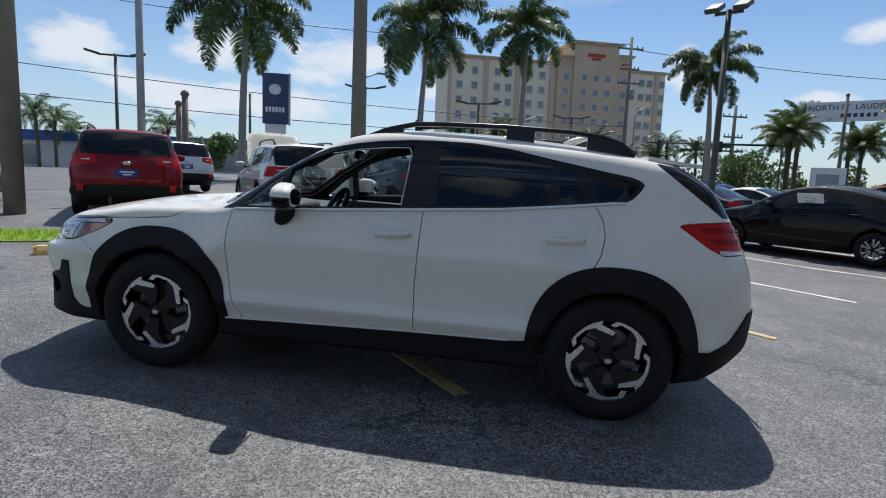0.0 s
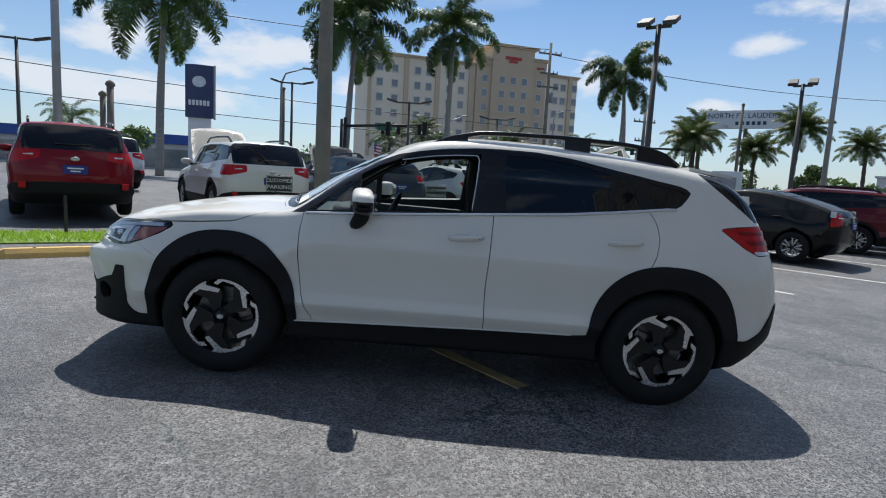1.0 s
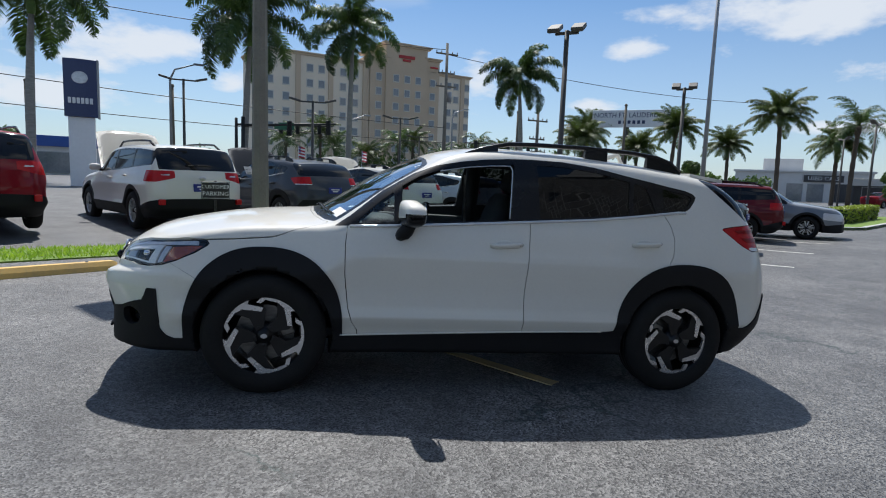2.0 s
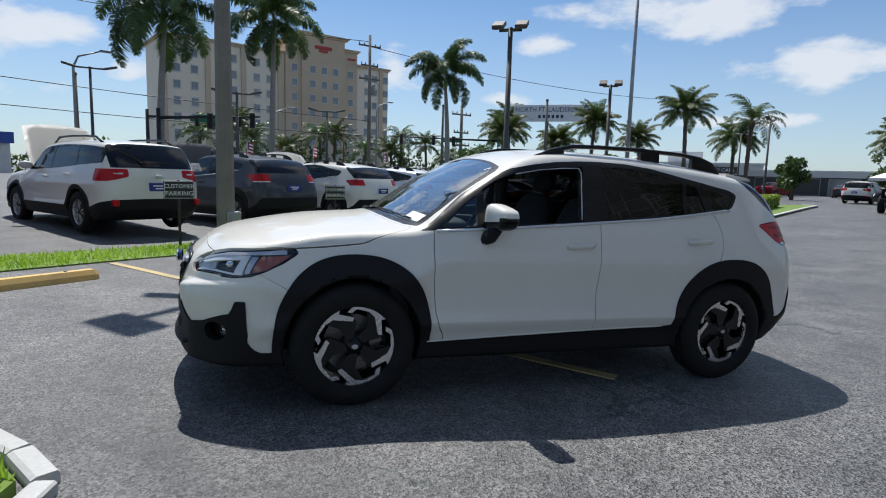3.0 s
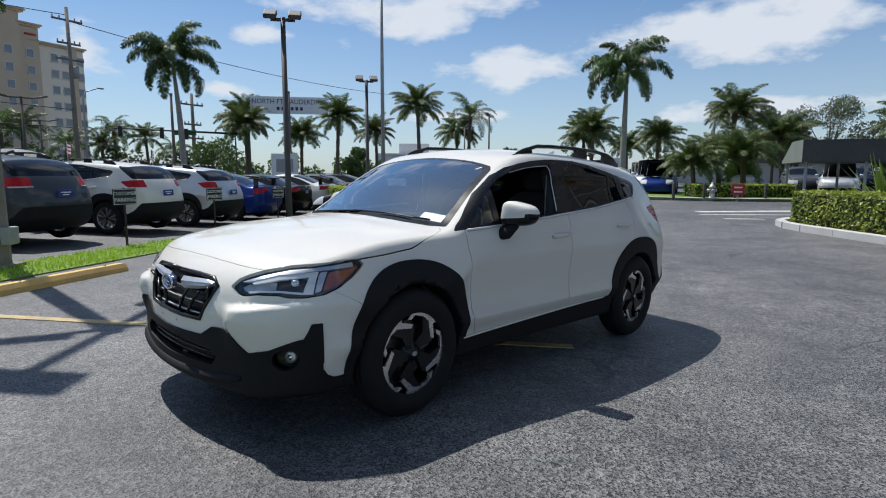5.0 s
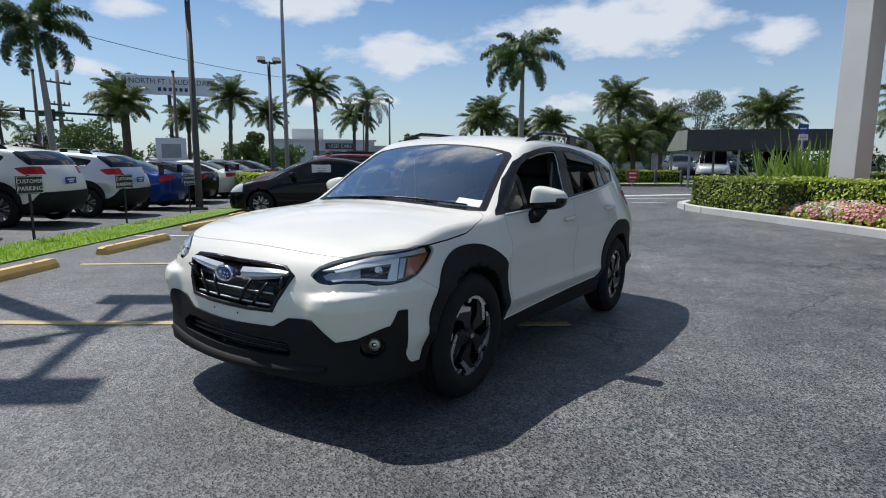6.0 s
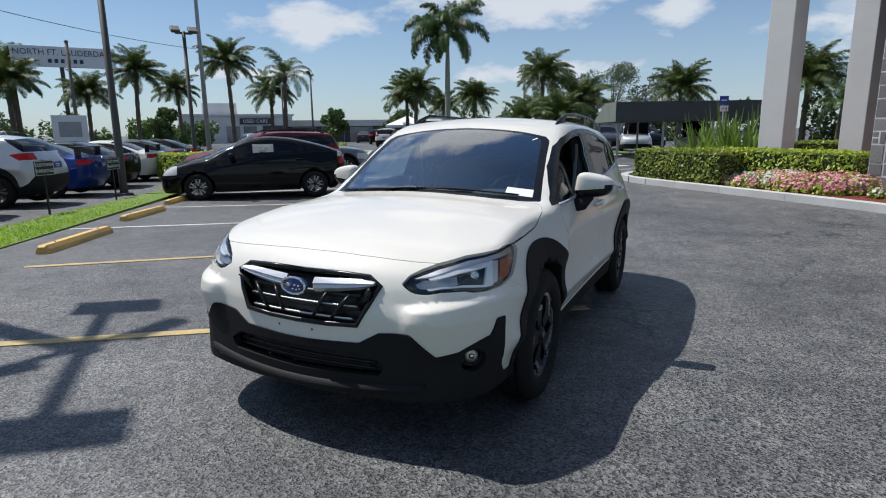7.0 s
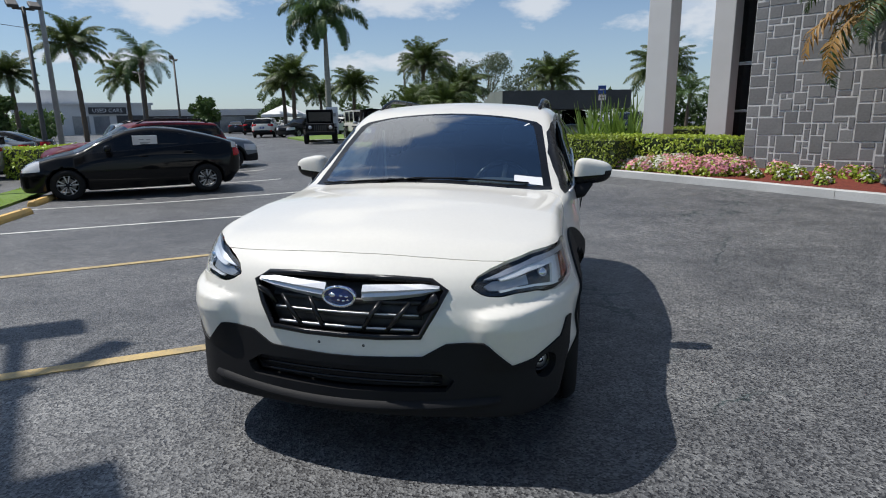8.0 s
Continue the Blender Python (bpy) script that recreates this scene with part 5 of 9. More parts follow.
def crossover(paint, m, label, step=0.02, hero=True, wheel="cross", open_window=True, category="car"):
    """The compact crossover: skin cut into panels, glass, lamps and cladding, with wheels, rails and cabin."""
    root = empty_at("car", m)
    sk = Skin(CROSS, step)
    f = car_field(CROSS)
    gap = 0.005 if hero else 0.0
    th = 0.018

    def add(name, piece, mat_, lift=0.0, thick=th, label_="", rim=None, parent=None):
        P, N_, F = piece
        return shell_ob(name, P, N_, F, mat_, parent or root, thick, lift, label_, rim or M["cabin"])

    # wheel wells and floor
    def r_well(P, N_):
        d = np.minimum(np.hypot(P[:, 0] + HX, P[:, 2] - HZ), np.hypot(P[:, 0] - HX, P[:, 2] - HZ)) - 0.395
        return np.maximum(d, 0.4 - np.abs(P[:, 1]))
    wl = sk.take(r_well)
    for hx in (-HX, HX):
        for s in (-1, 1):
            P, N_, F = piece_split(wl, s)
            c = P[F].mean(1)[:, 0]
            add("wheel_well", (P, N_, F[np.abs(c - hx) < 0.8]), M["cladding"], thick=0.0)
    add("underbody", sk.take(lambda P, N_: np.maximum(P[:, 2] - 0.262, (N_[:, 2] + 0.35) * 0.1)), M["cladding"], thick=0.0)
    # black plastic
    ar = sk.take(r_arch)
    for hx in (-HX, HX):
        for s in (-1, 1):
            P, N_, F = piece_split(ar, s)
            c = P[F].mean(1)[:, 0]
            add("arch_cladding", (P, N_, F[np.abs(c - hx) < 0.8]), M["cladding"], 0.010, 0.025, "grained black wheel arch trim")
    sl = sk.take(r_sill)
    for s in (-1, 1):
        add("sill_cladding", piece_split(sl, s), M["cladding"], 0.010, 0.02, "grained black sill trim")
    fc = sk.take(r_clad)
    fogs, fc = cut_piece(fc, r_fog)
    mouth, fc = cut_piece(fc, front_poly([(0, 0.452), (0.36, 0.448), (0.43, 0.405), (0.40, 0.362), (0, 0.350)]))
    add("front_cladding", fc, M["cladding"], 0.008, 0.03, "grained black bumper trim")
    add("intake", (mouth[0] + np.array([0.05, 0, 0]), mouth[1], mouth[2]), M["sign_black"], thick=0.01, label_="black lower intake")
    for s in (-1, 1):
        P, N_, F = piece_split(fogs, s)
        add("fog_recess", (P + np.array([0.045, -s * 0.03, 0]), N_, F), M["gloss_black"], thick=0.008, label_="gloss black fog lamp recess")
    add("rear_cladding", sk.take(r_rclad), M["cladding"], 0.010, 0.02, "grained black bumper trim")
    # grille opening
    gr = sk.take(front_poly([(0, 0.781), (0.20, 0.782), (0.331, 0.776), (0.388, 0.744), (0.345, 0.66), (0.300, 0.574), (0.15, 0.567), (0, 0.566)]))
    # head lamps
    lamps = sk.take(lamp_poly(P_LAMP), gap)
    tails = sk.take(r_tail, gap)
    add_front(root, gr, fc, hero)
    for s in (-1, 1):
        P, N_, F = piece_split(lamps, s)
        if hero:
            P, N_, F = refine((P, N_, F))
        hl = add("headlamp", (P - N_ * 0.045, N_, F), M["lamp_dark"], thick=0.01, label_="dark lamp housing")
        if hero:
            for nm, poly, depth, mt, lab in (
                    ("amber_reflector", [(0.552, 0.838), (0.672, 0.852), (0.655, 0.825), (0.612, 0.775), (0.538, 0.751)], 0.016, "amber", "amber side reflector"),
                    ("light_guide", [(0.12, 0.792), (0.275, 0.829), (0.497, 0.846), (0.489, 0.738), (0.43, 0.737), (0.31, 0.748), (0.19, 0.748), (0.115, 0.738), (0.11, 0.746),
                                     (0.185, 0.756), (0.31, 0.757), (0.437, 0.747), (0.455, 0.821), (0.295, 0.809), (0.13, 0.783)], 0.014, "guide", "white C-shaped light guide"),
                    ("reflector", [(0.05, 0.765), (0.092, 0.784), (0.278, 0.803), (0.285, 0.761), (0.18, 0.758), (0.108, 0.748), (0.07, 0.748)], 0.028, "lamp_bowl", "silver reflector bowl"),
                    ("side_lamp", [(0.507, 0.843), (0.543, 0.842), (0.528, 0.752), (0.498, 0.744)], 0.020, "satin", "bright side lamp strip"),
                    ("trim", [(0.045, 0.782), (0.18, 0.822), (0.34, 0.852), (0.45, 0.860), (0.645, 0.876), (0.655, 0.853), (0.50, 0.847), (0.275, 0.828), (0.12, 0.792)], 0.010, "satin", "bright upper trim")):
                be, _ = cut_piece((P, N_, F), lamp_poly(poly))
                add(nm, (be[0] - be[1] * depth, be[1], be[2]), M[mt], thick=0.012, parent=hl, label_=lab)
            Q = P[F.reshape(-1)]
            c = Q[np.argmin((lamp_u(Q) - 0.37) ** 2 + (Q[:, 2] - 0.785) ** 2)]
            bm = bmesh.new(); blob(bm, (0, 0, 0), (0.024, 0.024, 0.020), (2, 2), Matrix.Translation((c[0] + 0.032, c[1] - s * 0.02, c[2])))
            part("projector", bm, M["chrome"], hl, "round projector lens", smooth=True)
        add("lens", (P, N_, F), M["lamp_clear"], thick=0.0, parent=hl, label_="clear lamp lens")
        P, N_, F = piece_split(tails, s)
        tl = add("tail_lamp", (P, N_, F), M["tail_red"], thick=0.03, label_="red tail lamp")
        if hero:
            P, N_, F = refine((P, N_, F), 1)
            for poly in ([(1.74, 1.105), (2.0, 1.118), (2.0, 1.098), (1.78, 1.088)], [(1.80, 1.055), (2.03, 1.06), (2.03, 1.035), (1.84, 1.03)]):
                core, _ = cut_piece((P, N_, F), side_poly(poly))
                add("lamp_core", core, M["tail_deep"], 0.003, 0.006, parent=tl, label_="darker red bar in the lens")
        lo, _ = cut_piece((P, N_, F), lambda P, N_: np.maximum(P[:, 2] - 0.995, 1.86 - P[:, 0]))
        add("reverse_lens", lo, M["lens_white"], 0.003, 0.006, parent=tl, label_="clear reversing lens")
    # glass
    ws = sk.take(plan_poly([(-1.098, 0.0), (-1.092, 0.25), (-1.065, 0.45), (-1.02, 0.62), (-0.965, 0.715), (-0.80, 0.678), (-0.60, 0.640), (-0.435, 0.612), (-0.395, 0.575), (-0.375, 0.40), (-0.365, 0.0)], 0.35), 0.0)
    clear, band = cut_piece(ws, plan_poly([(-1.055, 0.0), (-1.048, 0.25), (-1.02, 0.45), (-0.975, 0.60), (-0.94, 0.655), (-0.80, 0.633), (-0.60, 0.592), (-0.46, 0.562), (-0.425, 0.53), (-0.40, 0.40), (-0.392, 0.0)], -1))
    add("windscreen", clear, M["pane_clear"], thick=0.0, label_="clear windscreen")
    add("windscreen_border", band, M["gloss_black"], thick=0.008)
    tg = sk.take(r_tailglass)
    add("rear_window", tg, M["pane_black"], thick=0.012, label_="dark tinted rear window")
    dlo = sk.take(side_poly(DLO))
    for s in (-1, 1):
        rest = piece_split(dlo, s)
        for nm, poly, mt in (("quarter_light", P_SAIL, M["pane_side"]), ("front_window", P_FRONT, None if (open_window and s < 0) else M["pane_side"]),
                             ("rear_window", P_REAR, M["pane_dark"]), ("rear_window", P_FIX, M["pane_dark"]), ("quarter_window", P_QTR, M["pane_dark"])):
            g, rest = cut_piece(rest, side_poly(poly))
            if mt is not None:
                P, N_, F = g
                add(nm, (P - N_ * 0.004, N_, F), mt if hero else M["pane_black"], thick=0.0, label_="clear side glass" if mt is M["pane_side"] else "dark privacy glass")
        add("window_surround", rest, M["gloss_black"], thick=0.03, label_="gloss black window surround")
        # belt strip: its brightness is a painted sky reflection
        strip_on(f, [(-0.87, 1.003), (-0.4, 1.036), (0.146, 1.079), (0.668, 1.122), (1.0, 1.163), (1.181, 1.188), (1.288, 1.203), (1.35, 1.206)], s, 0.0100, M["belt"], "belt_trim", root, "chrome belt strip, pale as if mirroring the sky", 0.004)
        if hero and s < 0:
            strip_on(f, [(0.112, 1.10), (0.128, 1.25), (0.138, 1.40), (0.125, 1.428), (0.0, 1.420), (-0.16, 1.400), (-0.33, 1.364)], s, 0.0045, M["satin"], "window_channel", root, "bright inner window channel", -0.006)
    # panels
    hood = sk.take(plan_poly([(-2.134, 0.0), (-2.128, 0.25), (-2.116, 0.40), (-2.10, 0.505), (-2.076, 0.605), (-2.0, 0.71), (-1.85, 0.775), (-1.70, 0.790), (-1.5, 0.788), (-1.245, 0.782), (-1.12, 0.768), (-1.03, 0.735), (-1.0, 0.70), (-1.04, 0.62), (-1.088, 0.45), (-1.112, 0.25), (-1.118, 0.0)], 0.25), gap * 0.6)
    add("bonnet", hood, paint)
    bumper = sk.take(lambda P, N_: np.maximum(P[:, 0] - lin([(0.5, -1.63), (0.676, -1.712), (0.715, -1.785), (0.754, -1.862), (0.80, -1.90), (1.0, -2.0)], P[:, 2]), P[:, 2] - 0.9), gap * 0.6)
    add("front_bumper", bumper, paint, label_="painted front bumper")
    FD = [(-0.88, 1.02), (-0.892, 0.898), (-0.888, 0.731), (-0.862, 0.529), (-0.835, 0.44), (-0.80, 0.385), (-0.78, 0.2), (0.238, 0.2), (0.236, 0.40), (0.226, 0.639), (0.235, 0.882), (0.243, 1.11)]
    RD = [(0.243, 1.11), (0.235, 0.882), (0.226, 0.639), (0.236, 0.40), (0.238, 0.2), (1.0, 0.2), (0.95, 0.70), (1.10, 0.815), (1.192, 0.849), (1.229, 0.922), (1.246, 1.029), (1.226, 1.115), (1.155, 1.22)]
    d1 = sk.take(side_poly(FD, 0.5), gap)
    d2 = sk.take(side_poly(RD, 0.5), gap)
    for s in (-1, 1):
        dr = add("front_door", piece_split(d1, s), paint, label_="painted front door")
        handle(f, dr, s, -0.015, 0.19, 0.930, 0.944, paint)
        dr = add("rear_door", piece_split(d2, s), paint, label_="painted rear door")
        handle(f, dr, s, 0.935, 1.140, 0.979, 0.993, paint)
    add("body", (sk.P, sk.N, sk.F), paint)
    # rocker edge that shows below the doors
    if hero:
        for s in (-1, 1):
            strip_on(f, [(-0.9, 0.352), (-0.4, 0.369), (0.24, 0.390), (0.78, 0.402)], s, 0.006, paint, "sill_edge", root, "painted sill edge", 0.008)
    # roof rails: a bowed bar on a middle foot, solid wedges at both ends
    for s in (-1, 1):
        rl = empty_like("roof_rail", root)
        pts = RAIL
        rail_y = [0.585 - 0.02 * abs(x - 0.6) for x, z in pts]
        bm = bmesh.new(); tube(bm, [(x, s * y, z - 0.014) for (x, z), y in zip(pts, rail_y)], 0.0165, 8, squash=(0.85, 1.0))
        part("bar", bm, M["gloss_black"], rl, "gloss black rail", smooth=True)
        top_z = lambda x: float(curve(pts, np.array([x]))[0]) - 0.014
        for x0, x1 in RAIL_FEET:
            bm = bmesh.new()
            rows = []
            for i in range(9):
                x = x0 + (x1 - x0) * i / 8
                y = 0.585 - 0.02 * abs(x - 0.6)
                zr = float(curve(CROSS["top"], np.array([x]))[0]) - 0.075
                rows.append([bm.verts.new(q) for q in ((x, s * (y - 0.024), zr), (x, s * (y - 0.012), top_z(x)), (x, s * (y + 0.012), top_z(x)), (x, s * (y + 0.024), zr))])
            for p, q in zip(rows, rows[1:]):
                for k in range(4):
                    bm.faces.new((p[k], p[(k + 1) % 4], q[(k + 1) % 4], q[k]))
            bm.faces.new(rows[0]); bm.faces.new(rows[-1])
            bmesh.ops.recalc_face_normals(bm, faces=bm.faces)
            part("foot", bm, M["gloss_black"], rl)
    # roof spoiler over the rear window
    if hero:
        bm = bmesh.new()
        slab(bm, [(1.48, -0.575), (1.70, -0.56), (1.80, -0.50), (1.835, -0.35), (1.85, 0.0), (1.835, 0.35), (1.80, 0.50), (1.70, 0.56), (1.48, 0.575)], 0.0, 0.022)
        for v in bm.verts:
            v.co.z += 1.487 - 0.105 * (v.co.x - 1.48) - 0.10 * v.co.y ** 2
        bmesh.ops.recalc_face_normals(bm, faces=bm.faces)
        part("roof_spoiler", bm, paint, root, "painted roof spoiler")
    for s in (-1, 1):
        door_mirror(root, s, paint)
        wheel_parts(root, -HX, s * 0.775, s, style=wheel, detail=hero)
        wheel_parts(root, HX, s * 0.775, s, style=wheel, detail=hero)
    interior(root)
    bm = bmesh.new(); tube(bm, [(1.05, 0, 1.53), (1.10, 0, 1.56), (1.22, 0, 1.60), (1.26, 0, 1.53)], [0.03, 0.03, 0.022, 0.02], 8, squash=(0.8, 0.8)); part("aerial_fin", bm, paint, root, smooth=True)
    rear_details(root)
    return tagged(root, label, category)


def handle(f, door, s, x0, x1, z0, z1, paint):
    bm = bmesh.new()
    n = 9
    pts = []
    for i in range(n):
        u = i / (n - 1)
        x, z = x0 + (x1 - x0) * u, z0 + (z1 - z0) * u
        lo, hi = 0.3, 1.05
        for _ in range(22):
            mid = (lo + hi) / 2
            if f(np.array([[x, mid, z]]))[0] < 0:
                lo = mid
            else:
                hi = mid
        pts.append((x, s * (lo + 0.004 + 0.030 * math.sin(math.pi * min(1, max(0, u * 1.0))) ** 0.5), z))
    tube(bm, pts, [0.012] + [0.0185] * (n - 2) + [0.012], 10, squash=(0.7, 1.1))
    part("handle", bm, paint, door, "painted pull handle", smooth=True)
    c = Vector(pts[n // 2])
    bm = bmesh.new(); blob(bm, (c.x - 0.01, c.y - s * 0.036, c.z + 0.002), (0.055, 0.006, 0.030), (2.2, 2.2)); part("handle_cup", bm, paint, door, smooth=True)
    if s < 0 and x0 < 0.5:
        bm = bmesh.new(); blob(bm, (pts[-2][0], pts[-2][1] + s * 0.012, pts[-2][2]), (0.006, 0.003, 0.006), (2, 2), seg=10, rings=6); part("keyhole", bm, M["gloss_black"], door)


def add_front(root, gr, fc, hero):
    """Grille, emblem, fog lamps, intake and lip of the nose."""
    g = empty_like("grille", root)
    P, N_, F = gr
    shell_ob("mesh_back", P - N_ * 0.05, N_, F, M["sign_black"], g, 0.01, 0.0, "black grille back")
    x0 = -2.285
    # frame round the opening
    out = [(0, 0.781), (0.20, 0.782), (0.331, 0.776), (0.388, 0.744), (0.345, 0.66), (0.300, 0.574), (0.15, 0.567), (0, 0.566)]
    ring = out + [(-a, b) for a, b in reversed(out[1:-1])]

    def nx(y, z):
        return -2.29 + 0.25 * y * y + float(curve(CROSS["nose"], np.array([z]))[0])
    bm = bmesh.new(); tube(bm, [(nx(y, z) + 0.002, y, z) for y, z in ring + ring[:1]], 0.012, 8); part("surround", bm, M["gloss_black"], g, smooth=True)
    # winged bright bar
    for s in (-1, 1):
        bm = bmesh.new()
        rows = []
        for y, zt, zb in ((0.074, 0.758, 0.692), (0.20, 0.765, 0.706), (0.30, 0.769, 0.722), (0.366, 0.762, 0.744)):
            x = nx(y, 0.73)
            rows.append([bm.verts.new(q) for q in ((x + 0.004, s * y, zt), (x - 0.012, s * y, zt - (zt - zb) * 0.35), (x - 0.006, s * y, zt - (zt - zb) * 0.5), (x - 0.012, s * y, zb + (zt - zb) * 0.3), (x + 0.006, s * y, zb), (x + 0.03, s * y, (zt + zb) / 2))])
        for a, b in zip(rows, rows[1:]):
            for k in range(6):
                bm.faces.new((a[k], a[(k + 1) % 6], b[(k + 1) % 6], b[k]))
        bm.faces.new(rows[0]); bm.faces.new(rows[-1])
        bmesh.ops.recalc_face_normals(bm, faces=bm.faces)
        part("wing_bar", bm, M["wing"], g, "satin chrome wing bar")
        bm = bmesh.new()
        tube(bm, [(nx(0.2, 0.69) + 0.004, s * 0.36, 0.728), (nx(0.33, 0.69) + 0.006, s * 0.335, 0.70), (nx(0.3, 0.66) + 0.012, s * 0.29, 0.662)], [0.02, 0.03, 0.018], 6, squash=(1, 0.4))
        part("corner_trim", bm, M["gloss_black"], g, smooth=True)
    # cross bars and slanted webs
    for z, w, r in ((0.650, 0.290, 0.0050), (0.596, 0.272, 0.0065)):
        bm = bmesh.new(); tube(bm, [(nx(y, z) + 0.014, y, z) for y in np.linspace(-w, w, 15)], r, 6, squash=(0.7, 1.0)); part("bar", bm, M["wing"] if hero else M["gloss_black"], g, "bright-edged grille bar", smooth=True)
    for z, w in ((0.690, 0.31), (0.640, 0.30), (0.585, 0.285)):
        bm = bmesh.new(); tube(bm, [(nx(y, z) + 0.034, y, z) for y in np.linspace(-w, w, 15)], 0.013, 6); part("louvre", bm, M["sign_black"], g, smooth=True)
    for k in (-2, -1, 1, 2):
        sg_ = (k > 0) - (k < 0)
        bm = bmesh.new(); tube(bm, [(nx(k * 0.085, 0.68) + 0.012, k * 0.115 + 0.03 * sg_, 0.700), (nx(k * 0.08, 0.64) + 0.006, k * 0.105 + 0.005 * sg_, 0.645), (nx(k * 0.075, 0.59) + 0.010, k * 0.092 - 0.012 * sg_, 0.588)], [0.010, 0.013, 0.010], 6, squash=(1.0, 0.7)); part("web", bm, M["gloss_black"], g, smooth=True)
    # oval badge: enamel field, bright rim, plain bright marks
    m = Matrix.Translation((-2.303, 0, 0.722)) @ Matrix.Rotation(-math.pi / 2, 4, "Y") @ Matrix.Diagonal((0.51, 0.88, 1, 1))
    bm = bmesh.new(); lathe(bm, [(0.001, 0.010), (0.066, 0.006), (0.070, -0.02)], 32, m); bd = part("badge", bm, M["badge_blue"], g, "oval dark blue badge", smooth=True)
    bm = bmesh.new()
    tube(bm, [m @ Vector((0.071 * math.cos(t), 0.071 * math.sin(t), 0.004)) for t in np.linspace(0, 2 * math.pi, 33)], 0.006, 6); part("badge_rim", bm, M["chrome"], bd, smooth=True)
    for y, z, r in ((0.028, 0.006, 0.016), (-0.012, 0.004, 0.009), (-0.036, 0.002, 0.009), (0.0, -0.014, 0.008), (-0.022, -0.016, 0.008), (-0.042, -0.012, 0.007)):
        bm = bmesh.new(); blob(bm, (-2.312, y * 0.88, 0.722 + z * 0.9), (0.004, r * 0.88, r * 0.55), (1.6, 1.6), seg=10, rings=6); part("badge_mark", bm, M["chrome"], bd)
    # slats in the lower intake, and the lip
    w = 0.42
    it = empty_like("intake_grille", root)
    for z in (0.385, 0.412):
        bm = bmesh.new(); tube(bm, [(-2.268 + 0.25 * y * y, y, z) for y in np.linspace(-w * 0.9, w * 0.9, 13)], 0.007, 5); part("slat", bm, M["gloss_black"], it, smooth=True)
    bm = bmesh.new()
    tube(bm, [(-2.30 + 0.25 * y * y + 3.6 * max(0, abs(y) - 0.6) ** 2, y, 0.300 + 0.03 * (abs(y) / 0.55) ** 2) for y in np.linspace(-0.60, 0.60, 21)], [0.012] + [0.016] * 19 + [0.012], 8, squash=(1.5, 0.6))
    part("lip", bm, M["cladding"], root, "satin black bumper lip", smooth=True)
    for s in (-1, 1):
        fl = empty_like("fog_lamp", root)
        m = Matrix.Translation((-2.020, s * 0.728, 0.432)) @ rot_z(-s * 0.62) @ Matrix.Rotation(-math.pi / 2, 4, "Y") @ Matrix.Diagonal((0.82, 0.82, 1, 1))
        bm = bmesh.new(); lathe(bm, [(0.058, -0.03), (0.060, 0.004), (0.052, 0.006), (0.046, -0.012)], 24, m); part("bezel", bm, M["gloss_black"], fl, "gloss black bezel", smooth=True)
        bm = bmesh.new(); lathe(bm, [(0.042, -0.006), (0.040, 0.004), (0.024, 0.008), (0.001, 0.009)], 20, m); part("lens", bm, M["satin"], fl, "bright round lens", smooth=True)
        bm = bmesh.new(); lathe(bm, [(0.016, 0.007), (0.014, 0.012), (0.001, 0.013)], 12, m); part("bulb_cap", bm, M["chrome"], fl, smooth=True)
    for y in (-0.09, 0.09):
        bm = bmesh.new(); lathe(bm, [(0.006, 0.004), (0.001, 0.005)], 8, Matrix.Translation((-2.297, y, 0.535)) @ Matrix.Rotation(-math.pi / 2, 4, "Y")); part("screw_hole", bm, M["sign_black"], root)


def rear_details(root):
    bm = bmesh.new(); box(bm, 2.195, -0.17, 0.80, 2.205, 0.17, 0.93, 0.004); pl = part("number_plate", bm, M["plate_blue"], root, "blue dealer plate")
    for z, w in ((0.885, 0.11), (0.845, 0.07)):
        bm = bmesh.new(); box(bm, 2.204, -w, z - 0.010, 2.2075, w, z + 0.010); part("plate_bar", bm, M["paper"], pl)
    bm = bmesh.new(); box(bm, 1.96, -0.24, 1.165, 1.99, 0.20, 1.175, 0.003); part("wiper", bm, M["gloss_black"], root)


# the white crossover stands on the slope
CAR_M = Matrix(((0.999443, 0.000214, 0.033379, 0), (0.000214, 0.999918, -0.012792, 0), (-0.033379, 0.012792, 0.999361, 0), (0, 0, 0, 1)))
hero = crossover(M["paint_white"], CAR_M, "pearl white compact crossover with black cladding, its driver's window open", 0.0175, True)


